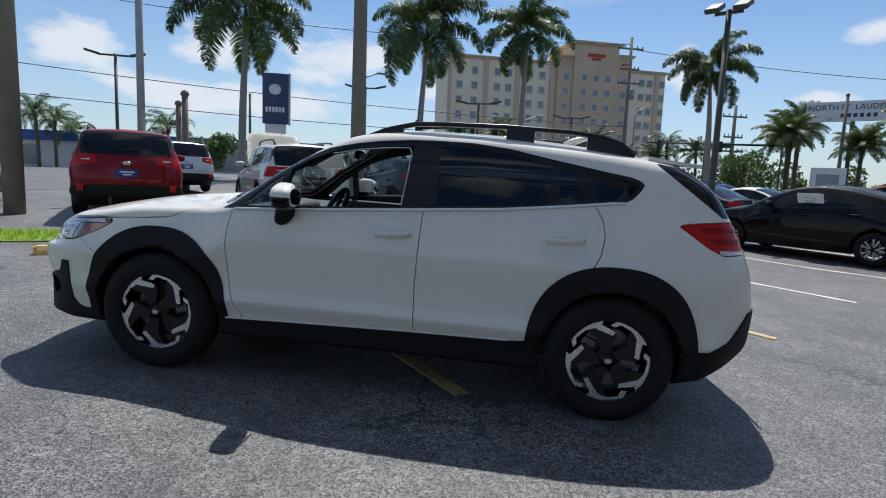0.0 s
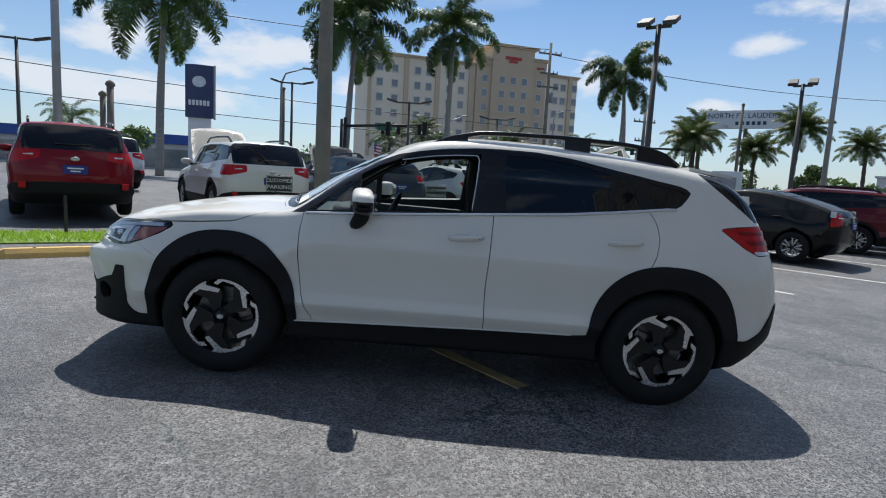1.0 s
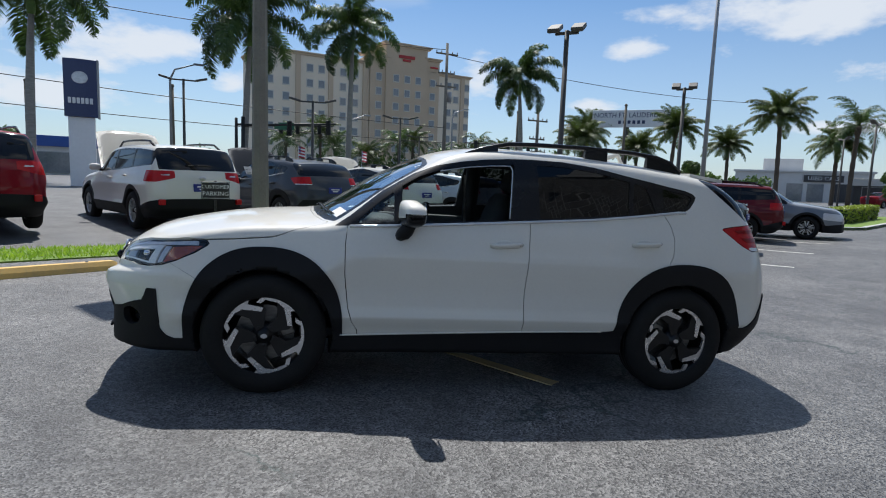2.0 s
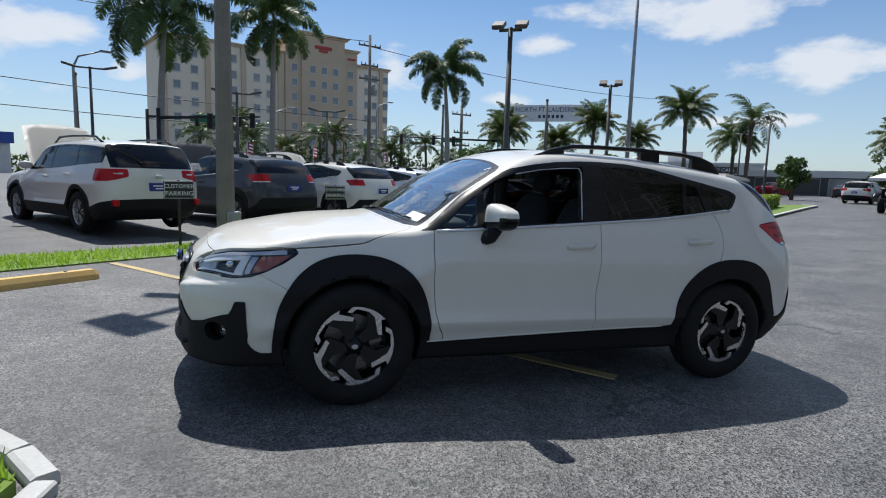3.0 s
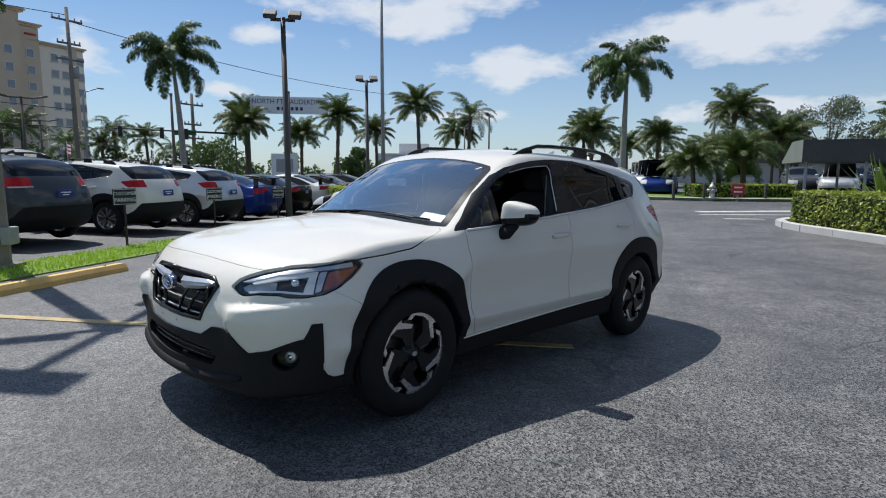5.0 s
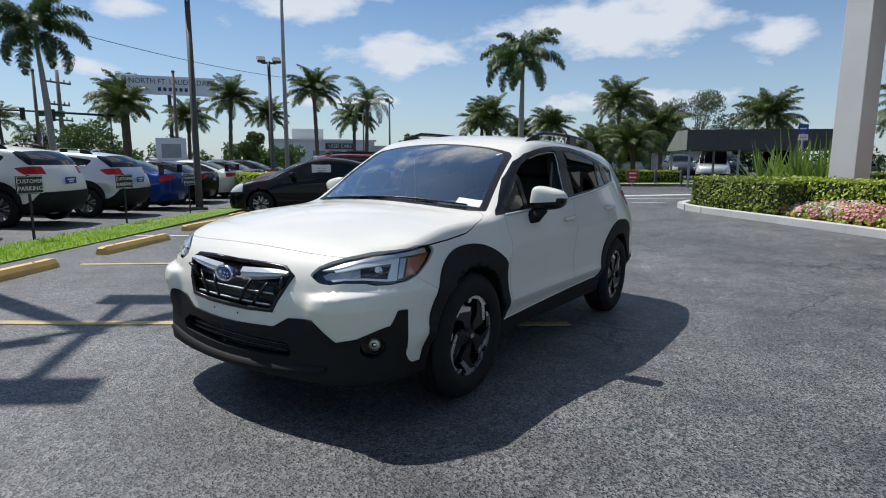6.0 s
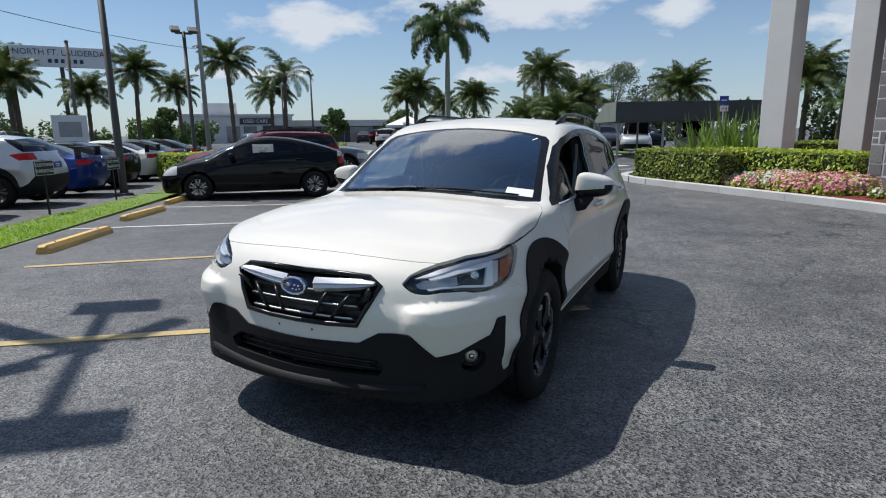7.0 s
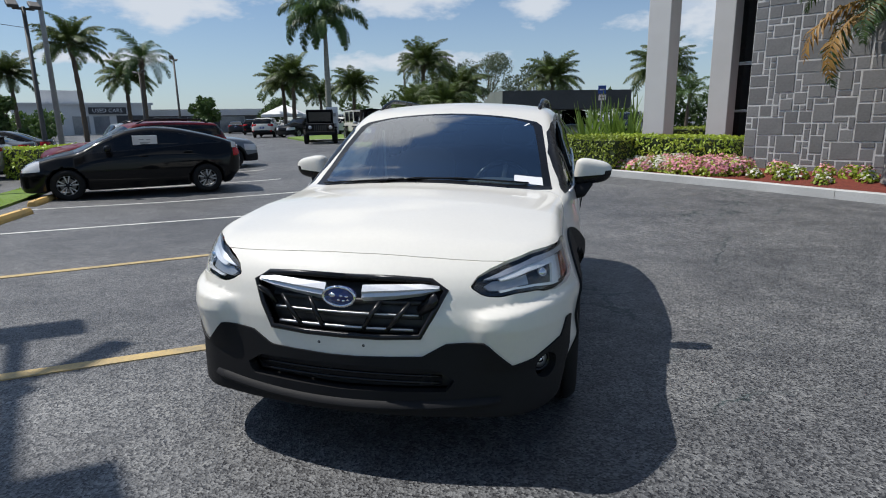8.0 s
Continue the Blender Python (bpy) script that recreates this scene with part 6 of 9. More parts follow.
def hero_extras():
    """Wipers, cowl and stickers on the windscreen."""
    f = car_field(CROSS)

    def zs(x, y):
        lo, hi = 0.8, 1.7
        for _ in range(24):
            mid = (lo + hi) / 2
            if f(np.array([[x, y, mid]]))[0] < 0:
                lo = mid
            else:
                hi = mid
        return lo

    for pts in ([(-1.075, 0.28), (-1.058, 0.05), (-1.04, -0.20), (-1.005, -0.45), (-0.975, -0.58)], [(-1.0, 0.645), (-1.035, 0.50), (-1.062, 0.25), (-1.068, 0.02)]):
        w = empty_like("wiper", hero)
        bm = bmesh.new(); tube(bm, [(x, y, zs(x, y) + 0.012) for x, y in pts], 0.0045, 6); part("arm", bm, M["gloss_black"], w, smooth=True)
        bm = bmesh.new(); tube(bm, [(x + 0.012, y, zs(x + 0.012, y) + 0.006) for x, y in pts], 0.004, 5); part("blade", bm, M["tyre"], w, smooth=True)
    for (x0, y0), (x1, y1), mt, nm in (((-0.985, -0.50), (-0.90, -0.66), "paper", "sticker"), ((-0.47, -0.505), (-0.44, -0.535), "paper", "sticker")):
        q = [(x0, y0), (x0 + 0.035, y1), (x1 + 0.01, y1 + 0.01), (x1 - 0.025, y0 + 0.005)]
        n = [(x, y, zs(x, y) + 0.003) for x, y in q]
        mesh_ob(nm, n, [(0, 1, 2, 3)], M[mt], hero, "white paper sticker behind the glass")


hero_extras()


# ---------------------------------------------------------------- parked cars
WAGON = dict(CROSS, shelf=0.0, front=-2.40, floor=0.24, wf=-1.40, wr=1.345, well=0.40, hz=0.355, lean=0.36,
             belt=[(-2.5, 0.95), (-0.95, 1.02), (0.5, 1.08), (1.5, 1.15), (2.4, 1.20)],
             plan=[(-2.4, 0.82), (-2.0, 0.89), (-1.5, 0.905), (1.5, 0.905), (2.0, 0.88), (2.4, 0.80)],
             upper=[(-1.3, 0.78), (-0.9, 0.82), (0.0, 0.85), (1.2, 0.845), (1.9, 0.80), (2.4, 0.74)],
             top=[(-2.5, 0.70), (-2.35, 0.85), (-2.2, 0.93), (-1.9, 1.0), (-1.5, 1.06), (-1.2, 1.09), (-1.05, 1.12), (-0.6, 1.38), (-0.35, 1.52), (-0.1, 1.58), (0.5, 1.61), (1.2, 1.60), (1.8, 1.565), (2.1, 1.535), (2.4, 1.5)],
             rear=[(0.15, 2.0), (0.3, 2.2), (0.45, 2.355), (0.7, 2.37), (0.95, 2.335), (1.1, 2.285), (1.3, 2.18), (1.5, 2.03), (1.7, 1.86)])
SEDAN = dict(CROSS, shelf=0.0, front=-2.33, floor=0.19, wf=-1.36, wr=1.30, well=0.365, hz=0.32, lean=0.46,
             belt=[(-2.4, 0.80), (-0.95, 0.90), (0.5, 0.96), (1.5, 1.0), (2.4, 1.02)],
             plan=[(-2.4, 0.78), (-2.0, 0.86), (-1.4, 0.88), (1.4, 0.88), (1.9, 0.86), (2.3, 0.78)],
             bulge=[(0.1, 0.07), (0.25, 0.04), (0.38, 0.01), (0.55, 0.0), (0.7, 0.005), (0.85, 0.02), (0.95, 0.045), (1.1, 0.10)],
             upper=[(-1.2, 0.76), (-0.8, 0.80), (0.2, 0.82), (1.0, 0.79), (1.6, 0.74), (2.4, 0.74)],
             top=[(-2.45, 0.56), (-2.3, 0.68), (-2.1, 0.79), (-1.6, 0.89), (-1.2, 0.94), (-1.02, 0.97), (-0.4, 1.28), (-0.1, 1.40), (0.3, 1.45), (0.7, 1.43), (1.1, 1.33), (1.5, 1.16), (1.75, 1.07), (2.0, 1.055), (2.2, 1.05), (2.4, 1.0)],
             rear=[(0.1, 1.95), (0.3, 2.12), (0.5, 2.25), (0.8, 2.27), (0.98, 2.24), (1.1, 2.2), (1.5, 2.18)],
             nose=[(0.1, 0.10), (0.2, 0.03), (0.3, 0.0), (0.5, 0.0), (0.62, 0.03), (0.72, 0.10), (0.85, 0.25)])
HATCH = dict(SEDAN, front=-2.25, wf=-1.36, wr=1.34, lean=0.44,
             belt=[(-2.3, 0.82), (-0.95, 0.93), (0.3, 1.0), (1.3, 1.07), (2.3, 1.10)],
             top=[(-2.35, 0.56), (-2.22, 0.68), (-2.05, 0.79), (-1.6, 0.93), (-1.25, 1.015), (-0.9, 1.17), (-0.5, 1.34), (-0.1, 1.45), (0.3, 1.492), (0.7, 1.465), (1.2, 1.37), (1.7, 1.235), (2.0, 1.13), (2.3, 1.06)],
             rear=[(0.1, 1.85), (0.3, 2.02), (0.5, 2.16), (0.8, 2.18), (0.98, 2.14), (1.12, 2.06), (1.4, 2.0)])


def plain_car(S, paint, m, label, step=0.05, glass_x=(-0.85, 2.0), posts=(0.15, 1.1), ws=(-1.04, -0.42), rear_z=1.12, lamp=None, clad=None, rails=True, name="car", wheel="plain", R=0.345, rear_glass=True, group=""):
    """A parked car: skin cut into body, glass, lamps and trim, on four wheels. Front towards -x."""
    root = empty_at(name, m)
    sk = Skin(S, step, (-2.6, -1.05, 0.05), (2.55, 1.05, 1.8))
    wf, wr, hz = S["wf"], S["wr"], S["hz"]

    def add(nm, piece, mat_, lift=0.0, thick=0.012, lab="", parent=None):
        P, N_, F = piece
        return shell_ob(nm, P, N_, F, mat_, parent or root, thick, lift, lab, M["cabin"])

    def r_well(P, N_):
        d = np.minimum(np.hypot(P[:, 0] - wf, P[:, 2] - hz), np.hypot(P[:, 0] - wr, P[:, 2] - hz)) - S["well"] - 0.006
        return np.maximum(d, 0.4 - np.abs(P[:, 1]))
    wl = sk.take(r_well)
    for hx in (wf, wr):
        for s in (-1, 1):
            P, N_, F = piece_split(wl, s)
            c = P[F].mean(1)[:, 0]
            add("wheel_well", (P, N_, F[np.abs(c - hx) < 0.8]), M["cladding"], thick=0.0)
    add("underbody", sk.take(lambda P, N_: np.maximum(P[:, 2] - S["floor"] - 0.05, (N_[:, 2] + 0.3) * 0.1)), M["cladding"], thick=0.0)
    if clad:
        def r_c(P, N_):
            d = P[:, 2] - lin([(-2.4, clad + 0.06), (-1.9, clad), (1.8, clad), (2.1, clad + 0.10), (2.4, clad + 0.16)], P[:, 0])
            for hx in (wf, wr):
                d = np.minimum(d, np.maximum(np.hypot(P[:, 0] - hx, P[:, 2] - hz) - S["well"] - 0.075, 0.7 - np.abs(P[:, 1])))
            return d
        add("cladding", sk.take(r_c), M["cladding"], 0.006, 0.012, "grained black lower trim")
    x0, x1 = glass_x
    n = 14
    xs = np.linspace(x0, x1, n)
    bl = [(x, float(curve(S["belt"], np.array([x]))[0]) + 0.012) for x in xs]
    tp = [(x, max(float(curve(S["top"], np.array([x]))[0]) - 0.105, float(curve(S["belt"], np.array([x]))[0]) + 0.03)) for x in xs]
    poly = bl + list(reversed(tp))
    dlo = sk.take(side_poly(poly, 0.45))
    for s in (-1, 1):
        rest = piece_split(dlo, s)
        cuts = [x0] + list(posts) + [x1]
        for a, b in zip(cuts, cuts[1:]):
            pp = [(a + 0.04, 0.7), (b - 0.04, 0.7), (b - 0.05, 1.8), (a + 0.03, 1.8)]
            g, rest = cut_piece(rest, lambda P, N_, pp=pp: np.maximum(poly_dist(P[:, 0], P[:, 2], pp), poly_dist(P[:, 0], P[:, 2], poly) + 0.022))
            if len(g[2]):
                add("side_window", g, M["pane_black"], -0.004, 0.006, "dark side glass")
        add("window_surround", rest, M["gloss_black"], 0.0, 0.012)
    add("windscreen", sk.take(lambda P, N_: np.maximum.reduce([ws[0] + 0.12 * P[:, 1] ** 2 - P[:, 0], P[:, 0] - ws[1], (0.3 - N_[:, 2]) * 0.3, np.abs(P[:, 1]) - 0.70])), M["pane_black"], 0.0, 0.008, "dark windscreen")
    if rear_glass:
        rg = S.get("rg")
        add("rear_window", sk.take((lambda P, N_: np.maximum.reduce([rear_z - P[:, 2], (0.45 - N_[:, 0]) * 0.3, 1.2 - P[:, 0], np.abs(P[:, 1]) - 0.70, P[:, 2] - 1.52])) if rg is None else
                                   (lambda P, N_: np.maximum.reduce([rg[0] - P[:, 0], P[:, 0] - rg[1], 0.2 - N_[:, 2], np.abs(P[:, 1]) - 0.62]))), M["pane_black"], 0.0, 0.008, "dark rear window")
    lz0, lz1, ly, lx = lamp or (0.93, 1.10, 0.42, 1.98)
    tl = sk.take(lambda P, N_: np.maximum.reduce([lz0 + 0.26 * np.clip(0.76 - np.abs(P[:, 1]), 0, 0.4) - P[:, 2], P[:, 2] - lz1, ly - np.abs(P[:, 1]), lx - P[:, 0]]))
    hl = sk.take(lambda P, N_: np.maximum.reduce([0.60 - P[:, 2] + 0.06 * (P[:, 0] + 2.2), P[:, 2] - 0.80 - 0.08 * (P[:, 0] + 2.2), 0.45 - np.abs(P[:, 1]), P[:, 0] + 1.80]))
    for s in (-1, 1):
        P, N_, F = piece_split(tl, s)
        t = add("tail_lamp", (P, N_, F), M["tail_red"], 0.002, 0.01, "red tail lamp")
        if len(F):
            c, _ = cut_piece((P, N_, F), lambda P, N_: np.maximum.reduce([np.abs(P[:, 1]) - 0.68, 0.54 - np.abs(P[:, 1]), P[:, 2] - lz1 + 0.055, lz1 - 0.085 - P[:, 2]]))
            add("lens_strip", c, M["lens_white"], 0.006, 0.006, "clear strip", t)
        if len(hl[2]):
            h = add("headlamp", piece_split(hl, s), M["lens_white"], 0.0, 0.02, "clear headlamp")
    add("body", (sk.P, sk.N, sk.F), paint)
    for s in (-1, 1):
        for x in (wf, wr):
            wheel_parts(root, x, s * 0.79, s, hz, R, 0.21, R * 0.66, wheel, False)
        mr = empty_like("door_mirror", root)
        zb = float(curve(S["belt"], np.array([-0.5]))[0])
        bm = bmesh.new(); blob(bm, (-0.56, s * 0.96, zb + 0.09), (0.07, 0.11, 0.07), (2.6, 2.6), seg=14, rings=8); part("cap", bm, paint, mr, smooth=True)
        bm = bmesh.new(); tube(bm, [(-0.56, s * 0.80, zb + 0.03), (-0.56, s * 0.92, zb + 0.06)], 0.03, 6); part("arm", bm, M["cladding"], mr)
        if rails:
            zr = [(x, float(curve(S["top"], np.array([x]))[0]) - 0.005) for x in np.linspace(-0.2, 1.75, 9)]
            bm = bmesh.new(); tube(bm, [(x, s * 0.60, z + (0.05 if 0 < i < 8 else -0.04)) for i, (x, z) in enumerate(zr)], 0.02, 6); part("roof_rail", bm, M["gloss_black"], root, smooth=True)
        for x in (0.1, 1.0):
            zh = float(curve(S["belt"], np.array([x]))[0]) - 0.12
            bm = bmesh.new(); blob(bm, (x, s * (0.885 if S is not WAGON else 0.905), zh), (0.10, 0.018, 0.018), (3, 2.4), seg=10, rings=6); part("handle", bm, paint, root)
    xr = float(curve(S["rear"], np.array([0.80]))[0])
    bm = bmesh.new(); box(bm, xr - 0.02, -0.17, 0.74, xr + 0.012, 0.17, 0.88, 0.004); pl = part("number_plate", bm, M["plate_blue"], root, "blue dealer plate")
    for z, w in ((0.83, 0.11), (0.785, 0.07)):
        bm = bmesh.new(); box(bm, xr + 0.011, -w, z - 0.011, xr + 0.015, w, z + 0.011); part("plate_bar", bm, M["paper"], pl)
    bm = bmesh.new(); blob(bm, (xr - 0.012, 0, 0.98), (0.012, 0.065, 0.035), (2, 2), seg=14, rings=8); part("rear_badge", bm, M["satin"], root, "small bright badge")
    if S is WAGON:
        bm = bmesh.new(); box(bm, 2.16, -0.26, 1.20, 2.25, 0.22, 1.215, 0.004); part("rear_wiper", bm, M["gloss_black"], root)
        for s in (-1, 1):
            bm = bmesh.new(); box(bm, 2.27, s * 0.70 - 0.05, 0.50, 2.35, s * 0.70 + 0.05, 0.60, 0.01); part("bumper_reflector", bm, M["tail_red"], root)
    return tagged(root, label, "car", group)


def recolour(ob, old, paint):
    """Gives a copied car its own paint."""
    for o in ob.children_recursive:
        if o.type == "MESH" and old.name in [m_.name for m_ in o.data.materials]:
            me = o.data.copy()
            for i, m_ in enumerate(me.materials):
                if m_ == old:
                    me.materials[i] = paint
            o.data = me
    return ob


def raised_bonnet(car, paint, x0=-1.08, z0=1.08, L_=0.95, ang=1.02, w=0.70):
    """A bonnet that stands open on its stay."""
    bm = bmesh.new()
    rows = []
    for i in range(9):
        u = i / 8
        x, z = x0 - L_ * u * math.cos(ang) - 0.10 * u * u, z0 + L_ * u * math.sin(ang) - 0.05 * u * u
        rows.append([bm.verts.new((x + 0.05 * abs(v) ** 2.5, v * w * (1 - 0.12 * u * u), z - 0.07 * abs(v) ** 2.5)) for v in np.linspace(-1, 1, 11)])
    for a, b in zip(rows, rows[1:]):
        for k in range(10):
            bm.faces.new((a[k], a[k + 1], b[k + 1], b[k]))
    bmesh.ops.solidify(bm, geom=bm.faces[:], thickness=0.03)
    bmesh.ops.recalc_face_normals(bm, faces=bm.faces)
    o = part("raised_bonnet", bm, paint, car, "open bonnet", smooth=True)
    bm = bmesh.new(); tube(bm, [(-1.9, 0.5, 0.95), (x0 - 0.42, 0.45, z0 + 0.62)], 0.008, 5); part("bonnet_stay", bm, M["pole_grey"], car)
    return o


def window_paper(car, x, z, s=-1, w=0.17, h=0.12, y=0.80):
    bm = bmesh.new()
    t = Matrix.Translation((x, s * y, z)) @ Matrix.Rotation(s * -0.38, 4, "X")
    box(bm, -w, -0.002, -h, w, 0.002, h, m=t)
    pp = part("window_paper", bm, M["paper"], car, "white paper on the side window")
    for k, (a, b, q) in enumerate(((-0.11, -0.02, 0.05), (0.03, 0.11, 0.04), (-0.10, 0.10, -0.02), (-0.10, 0.06, -0.05))):
        bm = bmesh.new(); box(bm, a, s * 0.003 - 0.002, q - 0.008, b, s * 0.003 + 0.002, q + 0.008, m=t); part("print_bar", bm, M["pole_grey"], pp)


def window_flag(car, x, y, z, turn):
    """A small striped flag on a clip-on staff."""
    fl = empty_like("window_flag", car)
    bm = bmesh.new(); tube(bm, [(x, y, z), (x, y, z + 0.52)], 0.006, 5); part("staff", bm, M["paper"], fl)
    d = Vector((math.cos(turn), math.sin(turn), 0))

    def cell(nm, u0, u1, v0, v1, mt, off=0.0):
        bm = bmesh.new()
        g = []
        for u in np.linspace(u0, u1, 6):
            wob = Vector((-d.y, d.x, 0)) * (0.03 * math.sin(u * 14)) + Vector((-d.y, d.x, 0)) * off
            g.append([bm.verts.new(Vector((x, y, z + 0.24 + v * 0.28 - 0.04 * u / 0.4)) + d * u + wob) for v in (v0, v1)])
        for a, b in zip(g, g[1:]):
            bm.faces.new((a[0], b[0], b[1], a[1]))
        part(nm, bm, mt, fl)
    for k in range(7):
        cell("stripe", 0, 0.42, k / 7, (k + 1) / 7, M["flag_red"] if k % 2 == 0 else M["paper"])
    cell("canton", 0, 0.18, 3 / 7, 1.0, M["flag_blue"], 0.004)
    cell("canton", 0, 0.18, 3 / 7, 1.0, M["flag_blue"], -0.004)


def stand(x, y, heading):
    """Pose of a car centred at x, y whose front points to the heading (degrees)."""
    return Matrix.Translation((x, y, gz(x, y))) @ rot_z(radians(heading - 180))


ROW_H = math.degrees(math.atan2(NX.y, NX.x))


def in_row(s, n_rear, half, turn=0.0):
    x, y = sn(s, n_rear + half)
    return stand(x, y, ROW_H + turn)


GROUP = "cars parked along the lawn strip"
wagon_white = plain_car(WAGON, M["paint_white"], in_row(1.3, 7.5, 2.37), "white estate car with black cladding, bonnet raised", 0.034, (-0.85, 2.05), (0.18, 1.16), lamp=(0.90, 1.10, 0.46, 1.92), clad=0.46, group=GROUP)
wagon_red = recolour(copy_thing(wagon_white, in_row(-1.9, 7.5, 2.37)), M["paint_white"], M["paint_red"])
tagged(wagon_red, "metallic red estate car with black cladding seen from behind")
raised_bonnet(wagon_white, M["paint_white"], -1.1, 1.12, 1.05)
far_wagon = recolour(copy_thing(wagon_red, in_row(-0.9, 15.5, 2.4, 10)), M["paint_red"], M["paint_silver"])
tagged(far_wagon, "silver estate car beyond the first row")

cross_grey = crossover(M["paint_grey"], in_row(4.2, 7.5, 2.2), "dark grey crossover with a paper on its window", 0.032, False, "plain", False)
tagged(cross_grey, group=GROUP)
cross_white = recolour(copy_thing(cross_grey, in_row(7.0, 7.5, 2.2)), M["paint_grey"], M["paint_white"])
tagged(cross_white, "white crossover with a paper on its window")
cross_silver = recolour(copy_thing(cross_grey, in_row(9.75, 7.5, 2.2)), M["paint_grey"], M["paint_silver"])
tagged(cross_silver, "silver crossover with black cladding")
for c in (cross_grey, cross_white, cross_silver):
    window_paper(c, -0.15, 1.22)
raised_bonnet(cross_grey, M["paint_grey"])
raised_bonnet(cross_white, M["paint_white"])
window_flag(cross_white, 0.3, -0.62, 1.45, 2.2)
window_flag(cross_silver, 0.3, -0.62, 1.45, 2.2)
window_flag(cross_grey, -0.3, 0.62, 1.40, 2.2)

SEDAN["rg"] = (0.78, 1.62)
sedan_blue = plain_car(SEDAN, M["paint_blue"], in_row(12.5, 7.6, 2.3), "dark blue saloon car", 0.045, (-0.85, 1.55), (0.2,), (-1.0, -0.28), lamp=(0.82, 0.97, 0.40, 1.95), rails=False, R=0.33, group=GROUP)
sedan_black = recolour(copy_thing(sedan_blue, in_row(15.2, 7.7, 2.3)), M["paint_blue"], M["paint_black"]); tagged(sedan_black, "black saloon car parked in the row")
bm = bmesh.new(); box(bm, 1.75, -0.72, 1.26, 2.08, 0.72, 1.29, 0.01); part("spoiler", bm, M["gloss_black"], sedan_blue, "tall boot spoiler")
for s_ in (-0.6, 0.6):
    bm = bmesh.new(); box(bm, 1.85, s_ - 0.02, 1.02, 2.0, s_ + 0.02, 1.27, 0.01); part("spoiler_stay", bm, M["gloss_black"], sedan_blue)
w2 = recolour(copy_thing(sedan_blue, in_row(18.0, 7.7, 2.3)), M["paint_blue"], M["paint_white"]); tagged(w2, "white saloon car parked in the row")
g2 = recolour(copy_thing(sedan_black, in_row(20.8, 7.7, 2.3)), M["paint_black"], M["paint_grey"]); tagged(g2, "dark grey saloon car parked in the row")
g3 = copy_thing(sedan_black, in_row(24.4, 7.9, 2.3)); tagged(g3, "black saloon car with a paper on its window")
window_paper(g3, -0.1, 1.15, -1, 0.17, 0.12, 0.76)
sedan_left = recolour(copy_thing(sedan_black, stand(-11.6, 5.4, 40)), M["paint_black"], M["paint_grey"]); tagged(sedan_left, "dark grey saloon car standing across the lane")
wl2 = recolour(copy_thing(wagon_red, in_row(-7.4, 15.5, 2.4, 30)), M["paint_red"], M["paint_white"]); tagged(wl2, "white estate car beyond the lane")

hatch = plain_car(HATCH, M["paint_black"], stand(7.14, 8.93, 131.4), "black hatchback with a paper on its side window", 0.035, (-1.0, 1.75), (0.12, 1.05), (-1.22, -0.45), lamp=(0.80, 1.04, 0.55, 1.95), rails=False, R=0.315, rear_glass=False)
window_paper(hatch, 0.16, 1.17, -1, 0.24, 0.14, 0.785)
for s_ in (-1, 1):
    bm = bmesh.new(); box(bm, 1.93, s_ * 0.75 - 0.05, 0.98, 2.02, s_ * 0.75 + 0.05, 1.10, 0.01); part("clear_lamp", bm, M["lens_white"], hatch, "clear lamp lens")
suv_red = recolour(copy_thing(wagon_red, stand(9.9, 11.2, 145)), M["paint_red"], M["paint_maroon"]); tagged(suv_red, "maroon sport utility car beside the hatchback", group="")
suv_silver = recolour(copy_thing(wagon_red, stand(12.8, 12.05, -42)), M["paint_red"], M["paint_steel"]); tagged(suv_silver, "blue-grey sport utility car at the row's end", group="")

# far rows
FARS = [(41.0, 25.0, 20, "paint_white", 0), (26.6, 9.9, 200, "paint_blue", 1), (33.5, 8.0, 200, "paint_white", 0), (36.5, 5.5, 200, "paint_grey", 0), (39.5, 3.2, 205, "paint_black", 0), (33.0, 3.0, 190, "paint_silver", 0), (30.0, -0.8, 170, "paint_white", 1),
        (31.5, -3.6, 170, "paint_black", 0), (27.4, 10.6, 200, "paint_silver", 0), (44, 19.5, 150, "paint_white", 0), (40.5, 21.5, 165, "paint_black", 0), (52, 33, 30, "paint_black", 0), (56, 31, 30, "paint_white", 1), (60, 40, 30, "paint_grey", 1), (50, 40, 10, "paint_red", 1)]
for k, (x, y, h, pt, kind) in enumerate(FARS):
    src, old = (wagon_red, M["paint_red"]) if kind == 0 else (sedan_black, M["paint_black"])
    c = copy_thing(src, stand(x, y, h))
    if M[pt] != old:
        recolour(c, old, M[pt])
    tagged(c, {"paint_white": "white", "paint_blue": "dark blue", "paint_grey": "dark grey", "paint_black": "black", "paint_silver": "silver", "paint_red": "red"}[pt] + " car parked in the far lot", group="cars in the far lot")
    if k in (1, 2, 5, 6, 8):
        raised_bonnet(c, M["paint_black"], -1.08, 0.98 if kind else 1.08)
# a second and third row beyond the strip
for k in range(9):
    kind = k % 2
    src, old = (wagon_red, M["paint_red"]) if kind == 0 else (sedan_black, M["paint_black"])
    pt = ("paint_white", "paint_grey", "paint_silver", "paint_blue", "paint_red")[k % 5]
    c = copy_thing(src, in_row(5.0 + 3.1 * k, 17.6, 2.3, 180))
    if M[pt] != old:
        recolour(c, old, M[pt])
    tagged(c, {"paint_white": "white", "paint_blue": "dark blue", "paint_grey": "dark grey", "paint_silver": "silver", "paint_red": "red"}[pt] + " car in the row behind", group="cars in the row behind")


